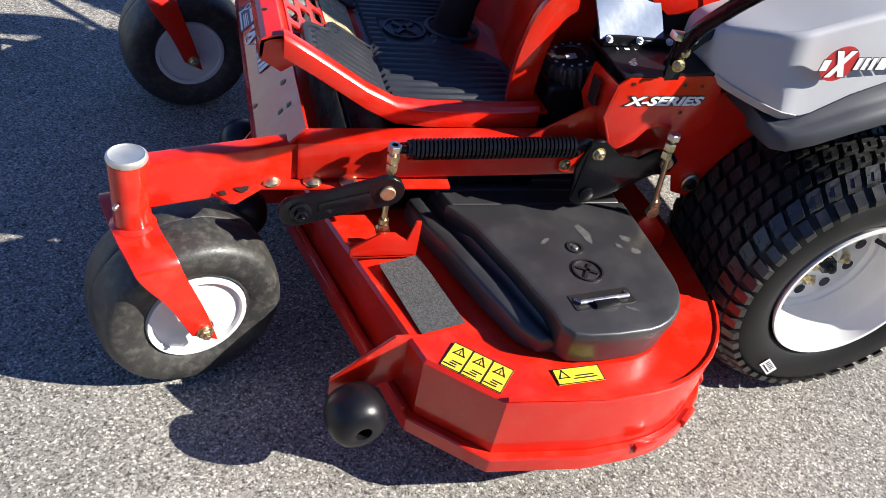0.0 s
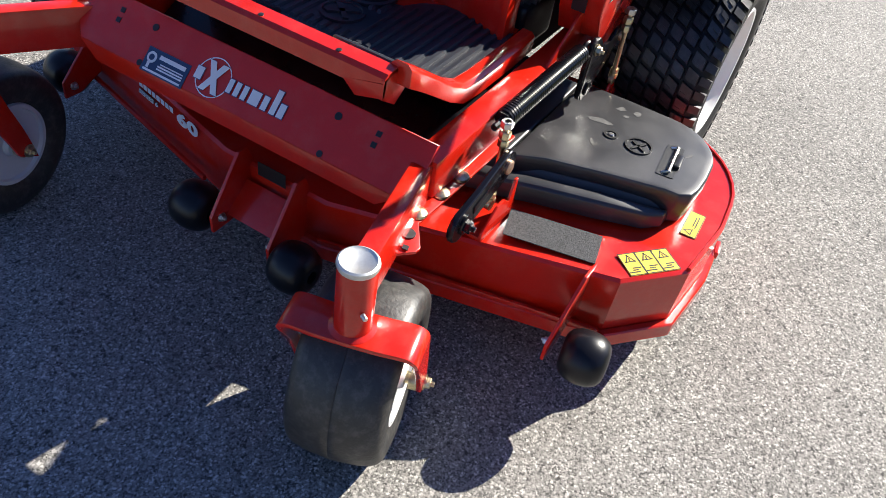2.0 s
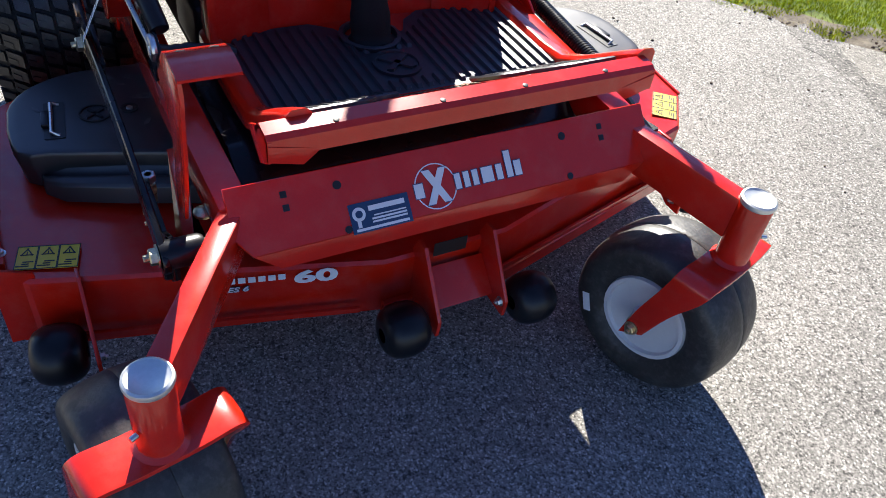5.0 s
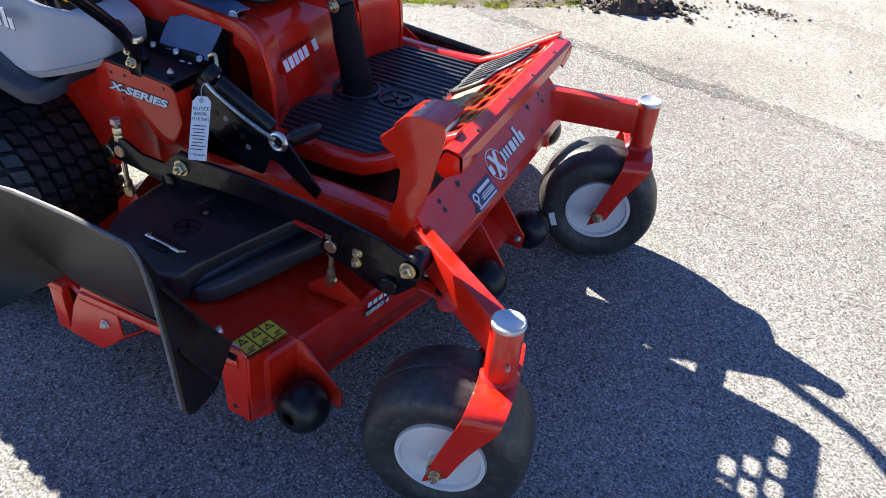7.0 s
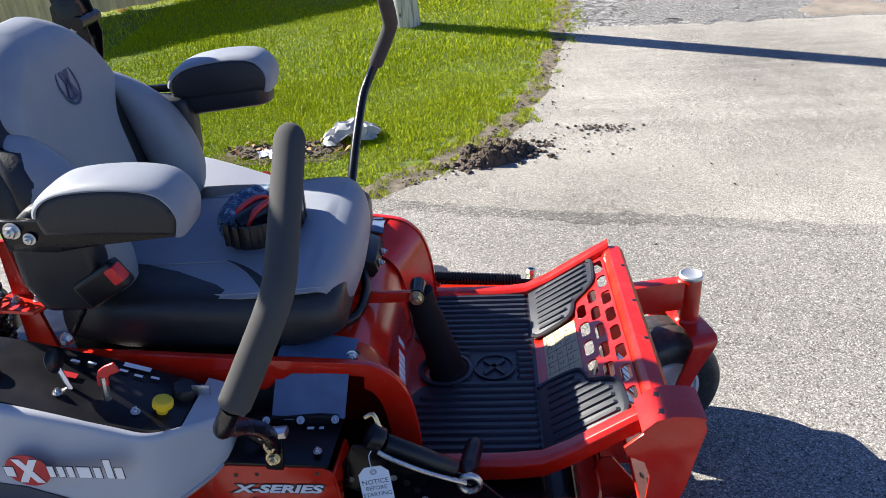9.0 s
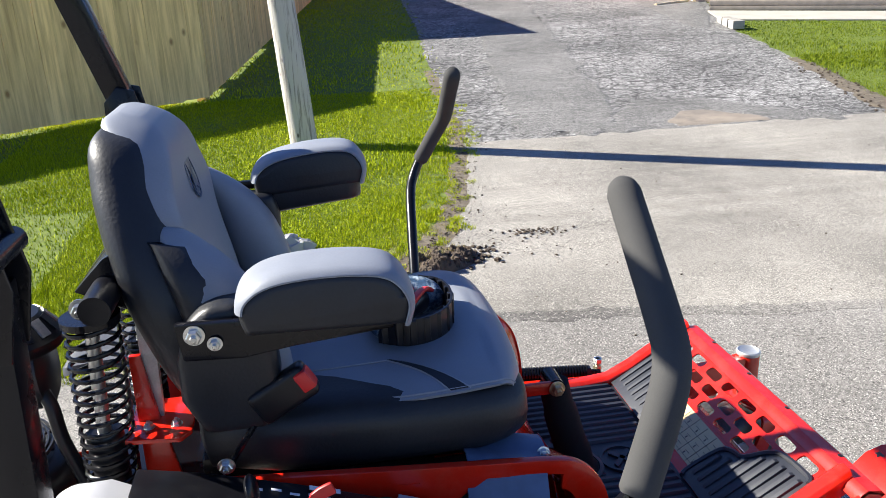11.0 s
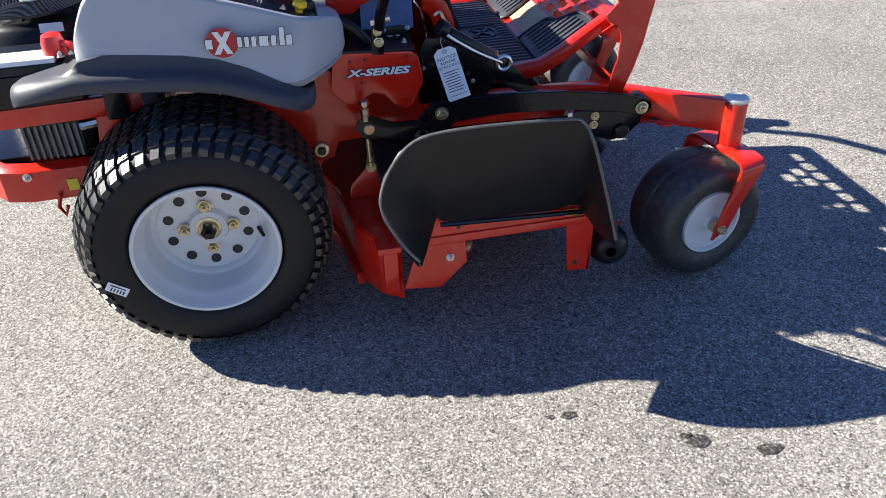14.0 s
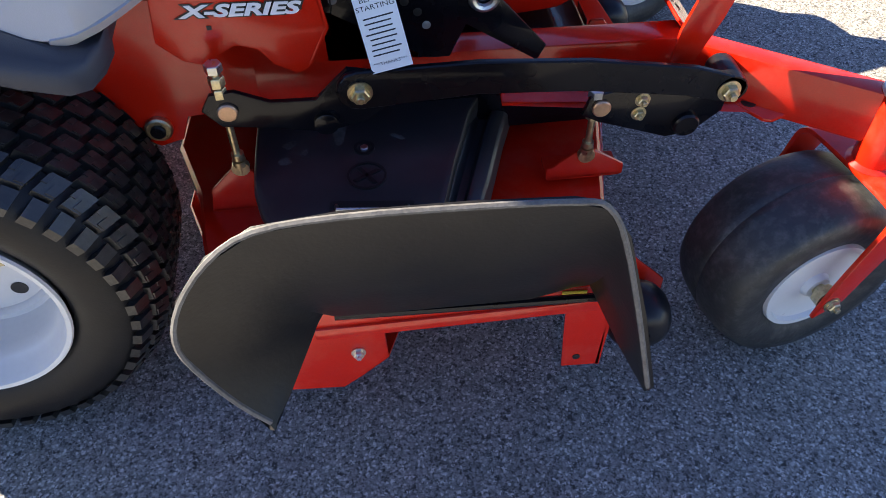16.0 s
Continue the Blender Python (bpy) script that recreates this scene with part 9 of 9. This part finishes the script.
# things stacked before the garage
bm = B()
gzz = gz(23.4)
rings = [(0.30, 0.0), (0.34, 0.55), (0.36, 0.57), (0.34, 0.60)]
rec = [[(2.75 + x * f, 23.6 + y * f, gzz + z) for x, y in rrect(0.62, 0.42, 0.06)] for f, z in ((0.85, 0.0), (1.0, 0.36), (1.06, 0.37), (1.06, 0.42))]
loft(bm, rec)
tagged(part("recycling_bin", bm, BLUE_BIN, bevel=0.01), "blue plastic recycling bin by the garage", "bin")
for x, y, r, h, material, lbl in ((3.95, 22.8, 0.30, 0.85, GREY_BARREL, "grey drum standing before the garage"), (4.45, 23.3, 0.26, 0.80, TIMBER, "brown drum standing before the garage")):
    bm = B()
    lathe(bm, [(r * 0.95, 0.1), (r, 0.15), (r, 0.3), (r * 1.04, 0.32), (r, 0.34), (r, 0.6), (r * 1.04, 0.62), (r, 0.64), (r, h), (r * 0.9, h + 0.01)], Matrix.Translation((x, y, gz(y))), n=24)
    d = tagged(part("drum", bm, material, smooth=40), lbl, "drum")
    bm = B()
    box(bm, x - r, x + r, y - r, y + r, gz(y) - 0.01, gz(y) + 0.11)
    part("dolly", bm, BLACK_PLASTIC, d, bevel=0.02)
bm = B()
lathe(bm, [(0.13, 0.0), (0.14, 0.05), (0.14, 0.25), (0.05, 0.36), (0.04, 0.42)], Matrix.Translation((4.95, 22.9, gz(22.9))), n=18)
tagged(part("plastic_jug", bm, PRINT_WHITE, smooth=50), "white plastic jug standing on the drive", "jug")
for x, y, w, yaw in ((4.95, 21.6, 0.75, 8), (5.9, 21.9, 0.9, -6), (5.95, 22.4, 0.8, -3)):
    bm = B()
    for j in range(3):
        box(bm, -w / 2, w / 2, -0.28 + 0.2 * j, -0.12 + 0.2 * j, 0.02, 0.06 + 0.05 * (j % 2))
    pl = part("lumber_stack", bm, mat("raw_lumber_" + str(int(x * 10)), (0.50, 0.30, 0.16), 0.8, var=0.25, bump=0.3), bevel=0.004)
    pl.matrix_local = pose(x, y, gz(y), 0, 0, yaw)
    tagged(pl, "short stack of orange-brown lumber on the drive", "lumber", group="lumber by the garage")

# ---------------- house with stone front ----------------
HB = Vector((8.25, 14.6))
HD = (Vector((10.55, 23.0)) - HB).normalized()
HN = Vector((HD.y, -HD.x))


def hp(u, v, z):
    """A point u along the side wall, v into the house, z above its foot."""
    q = HB + HD * u + HN * v
    return (q.x, q.y, 0.45 + z)


bm = B()
plate(bm, [hp(0, 0, -0.6), hp(8.8, 0, -0.6), hp(8.8, 0.3, -0.6), hp(0, 0.3, -0.6)], (0, 0, 4.2))
house = tagged(part("house", bm, RED_SIDING), "house with red-brown siding, cream base and stone front", "house")
bm = B()
plate(bm, [hp(0.0, -0.05, -0.6), hp(8.8, -0.05, -0.6), hp(8.8, 0.0, -0.6), hp(0.0, 0.0, -0.6)], (0, 0, 1.06))
part("base_wall", bm, CREAM, house)
for k in range(14):
    bm = B()
    z = 0.47 + 0.22 * k
    plate(bm, [hp(0.0, -0.03, z), hp(8.8, -0.03, z), hp(8.8, 0.0, z), hp(0.0, 0.0, z)], (0, 0, 0.205))
    part("siding_board", bm, RED_SIDING, house)
for u in (2.2, 4.4):
    bm = B()
    plate(bm, [hp(u, -0.08, 0.05), hp(u + 0.75, -0.08, 0.05), hp(u + 0.75, -0.05, 0.05), hp(u, -0.05, 0.05)], (0, 0, 0.55))
    wdw = part("window_frame", bm, PRINT_WHITE, house)
    bm = B()
    plate(bm, [hp(u + 0.09, -0.086, 0.13), hp(u + 0.66, -0.086, 0.13), hp(u + 0.66, -0.08, 0.13), hp(u + 0.09, -0.08, 0.13)], (0, 0, 0.39))
    part("pane", bm, GLASS_DARK, wdw)
bm = B()
tube(bm, [hp(0.15, -0.08, 3.4), hp(0.15, -0.08, 0.15), hp(0.0, -0.25, 0.05), hp(-0.5, -0.9, 0.03)], 0.045, 8)
part("downspout", bm, CREAM, house)
bm = B()
plate(bm, [hp(0, 0, -0.6), hp(0, 9, -0.6), hp(0.3, 9, -0.6), hp(0.3, 0, -0.6)], (0, 0, 4.2))
part("stone_backing", bm, TIMBER, house)
srnd = random.Random(11)
stone_mes = []
for k in range(6):
    bm = B()
    clod(bm, (0, 0, 0), 0.15, 900 + k)
    for v in bm.verts:
        v.co.y *= 0.35
        v.co.z *= 1.5
    me = bpy.data.meshes.new("stone")
    bm.to_mesh(me)
    bm.free()
    stone_mes.append(me)
yawh = math.degrees(math.atan2(HN.y, HN.x))
cnt = 0
for j in range(7):
    for i in range(30):
        if cnt >= 200:
            break
        v = 0.12 + 0.29 * i + srnd.uniform(-0.05, 0.05)
        z = -0.28 + 0.27 * j + srnd.uniform(-0.04, 0.04)
        q = hp(-0.02, v, z)
        sc = srnd.uniform(0.75, 1.1)
        link_mesh("stone", stone_mes[srnd.randrange(6)], STONE, house, "", 60, pose(*q, 0, srnd.uniform(-25, 25), yawh) @ Matrix.Scale(sc, 4))
        cnt += 1
bm = B()
plate(bm, [hp(-0.5, -0.5, 3.4), hp(9.3, -0.5, 3.4), hp(9.3, 9.5, 3.4), hp(-0.5, 9.5, 3.4)], (0, 0, 0.2))
part("roof", bm, ROOF, house)
# planting bed with timbers
for z, off in ((0.045, 0.0), (0.14, 0.02)):
    bm = B()
    bar(bm, [(7.72, 13.02 + off, gz(12.97) + z), (16.5, 8.38 + off, gz(8.3) + z + 0.02)], 0.13, 0.09)
    tagged(part("landscape_timber", bm, TIMBER, bevel=0.012), "weathered grey landscape timber edging the planting bed", "timber", group="bed timbers")
bm = B()
plate(bm, [(7.9, 13.1, 0.48), (16.5, 8.6, 0.30), (17.5, 13.5, 0.50), (8.4, 14.5, 0.52)], (0, 0, 0.06))
tagged(part("planting_bed", bm, SOIL), "dark mulch bed below the stone wall", "bed", kind="structure")
bm = B()
plate(bm, [(7.22, 11.65, gz(11.65) - 0.02), (7.62, 12.90, gz(12.9) - 0.02), (16.6, 8.16, gz(8.16) - 0.02), (16.0, 7.45, gz(7.45) - 0.02)], (0, 0, 0.04))
tagged(part("walkway", bm, CONCRETE, bevel=0.01), "pale concrete garden walkway", "pavement", kind="structure")
for k in range(3):
    bm = B()
    box(bm, -0.16, 0.16, -0.09, 0.09, -0.02, 0.11)
    kb = part("kerb_block", bm, CONCRETE, bevel=0.015)
    kb.matrix_local = pose(7.10 - 0.10 * k, 11.30 - 0.37 * k, gz(11.0), 0, 0, 75)
    tagged(kb, "pale concrete kerb block at the lawn's corner", "kerb", group="kerb blocks")


def shrub(name, o, rx, rz, n, material, label, seed):
    r = random.Random(seed)
    verts, faces = [], []
    for k in range(n):
        d = Vector((r.gauss(0, 1), r.gauss(0, 1), abs(r.gauss(0, 0.9)))).normalized()
        q = r.uniform(0.55, 1.0) * (1 + 0.25 * noise.noise(d * 2.2 + Vector((seed, 0, 0))))
        p = Vector(o) + Vector((d.x * rx * q, d.y * rx * q, d.z * rz * q + 0.03))
        t = Vector((r.gauss(0, 1), r.gauss(0, 1), r.gauss(0, 1))).normalized()
        u = t.cross(d + Vector((0.01, 0, 0))).normalized()
        s = r.uniform(0.03, 0.06)
        b = len(verts)
        verts += [tuple(p - u * s * 0.4), tuple(p + t * s), tuple(p + u * s * 0.4), tuple(p - t * s)]
        faces.append((b, b + 1, b + 2, b + 3))
    me = bpy.data.meshes.new(name)
    me.from_pydata(verts, [], faces)
    ob = tagged(link_mesh(name + "_crown", me, material, None, "", 0), "", "")
    bm = B()
    for k in range(5):
        a = k * 1.3
        tube(bm, [o, (o[0] + 0.4 * rx * math.cos(a), o[1] + 0.4 * rx * math.sin(a), o[2] + rz * 0.6)], [0.02, 0.008], 6)
    trunk = tagged(part(name, bm, TIMBER), label, "shrub")
    ob.name = "crown"
    ob.parent = trunk


shrub("shrub", (10.15, 13.25, 0.60), 0.55, 0.75, 2600, SHRUB, "rounded yellow-green shrub in the planting bed", 1)
shrub("shrub", (8.95, 13.55, 0.60), 0.22, 0.26, 700, SHRUB_DARK, "small dark green shrub by the stone wall", 2)
shrub("shrub", (11.2, 12.95, 0.60), 0.24, 0.30, 700, SHRUB_DARK, "small dark green shrub beside the large one", 3)
shrub("shrub", (12.9, 12.5, 0.60), 0.40, 0.50, 1200, SHRUB_DARK, "dark green shrub in the planting bed", 4)


# ---------------- grass ----------------
def lawn(name, region, counts, label, seed, blade=GRASS):
    """Blades of grass scattered over (x0, x1, y0, y1) boxes where keep(x, y) holds."""
    r = np.random.RandomState(seed)
    verts, faces = [], []
    for (x0, x1, y0, y1, n, hgt, wid) in counts:
        xs, ys = r.uniform(x0, x1, n), r.uniform(y0, y1, n)
        hs = r.uniform(0.55, 1.15, n) * hgt
        az = r.uniform(0, 2 * math.pi, n)
        le = r.uniform(0.15, 0.75, n)
        for x, y, h, a, l in zip(xs, ys, hs, az, le):
            if not region(x, y):
                continue
            h *= 0.75 + 0.5 * noise.noise((x * 1.7, y * 1.7, 0.5))
            z = gz(y) - 0.014
            cx, sy = math.cos(a), math.sin(a)
            w = wid * 0.5
            b = len(verts)
            verts += [(x - sy * w, y + cx * w, z), (x + sy * w, y - cx * w, z), (x + cx * h * l * 0.4 + sy * w * 0.7, y + sy * h * l * 0.4 - cx * w * 0.7, z + h * 0.62), (x + cx * h * l * 0.4 - sy * w * 0.7, y + sy * h * l * 0.4 + cx * w * 0.7, z + h * 0.62), (x + cx * h * l, y + sy * h * l, z + h)]
            faces += [(b, b + 1, b + 2, b + 3), (b + 3, b + 2, b + 4)]
    me = bpy.data.meshes.new(name)
    me.from_pydata(verts, [], faces)
    return tagged(link_mesh(name, me, blade, None, "", 0), label, "grass", kind="stuff")


def in_left(x, y):
    edge = left_edge(y) if y > 0.9 else -40
    gap = edge - x
    if gap < -0.10 + 0.16 * noise.noise((x * 4, y * 4, 2.0)):
        return False
    if gap < 0.30 and noise.noise((x * 9, y * 9, 6.0)) + 0.5 * noise.noise((x * 31, y * 31, 2.0)) < 0.10 - gap * 1.3:
        return False
    if (x + 0.30) ** 2 / 0.095 + (y - 2.73) ** 2 / 0.014 < 1 + 0.9 * noise.noise((x * 9, y * 9, 3.0)):
        return noise.noise((x * 40, y * 40, 1.0)) > 0.45
    return True


def in_fringe(x, y):
    """The worn rim of the lawn, where dead blades lie among soil."""
    gap = (left_edge(y) if y > 0.9 else -40) - x
    return -0.10 < gap < 0.42 and noise.noise((x * 7, y * 7, 9.0)) + 0.6 * noise.noise((x * 25, y * 25, 2.0)) > abs(gap - 0.12) * 1.6 - 0.15


def in_right(x, y):
    return x > right_edge(y) + 0.03 + 0.25 * max(0, noise.noise((x * 3, y * 3, 5.0))) and not (y > 11.62 - (x - 7.22) * 0.478)


lawn("lawn_grass", in_left, [(-1.2, 1.5, 1.5, 4.0, 175000, 0.034, 0.0030), (-2.2, 1.8, 4.0, 7.4, 140000, 0.036, 0.0042), (-5.0, -1.2, 1.6, 7.4, 50000, 0.040, 0.0060), (-0.9, 3.2, 7.2, 26.0, 60000, 0.040, 0.009)], "short bright green lawn grass beside the drive", 3)
lawn("lawn_grass", in_right, [(5.0, 9.5, 2.5, 8.0, 70000, 0.04, 0.0055), (6.0, 15.0, 7.0, 12.5, 70000, 0.038, 0.007)], "short green lawn grass before the house", 4, GRASS_FAR)
lawn("dry_grass", in_fringe, [(-1.0, 1.5, 1.6, 3.2, 52000, 0.020, 0.0028), (0.6, 1.8, 3.2, 6.0, 18000, 0.022, 0.0036)], "straw-coloured dead grass along the lawn edge", 8, STRAW)
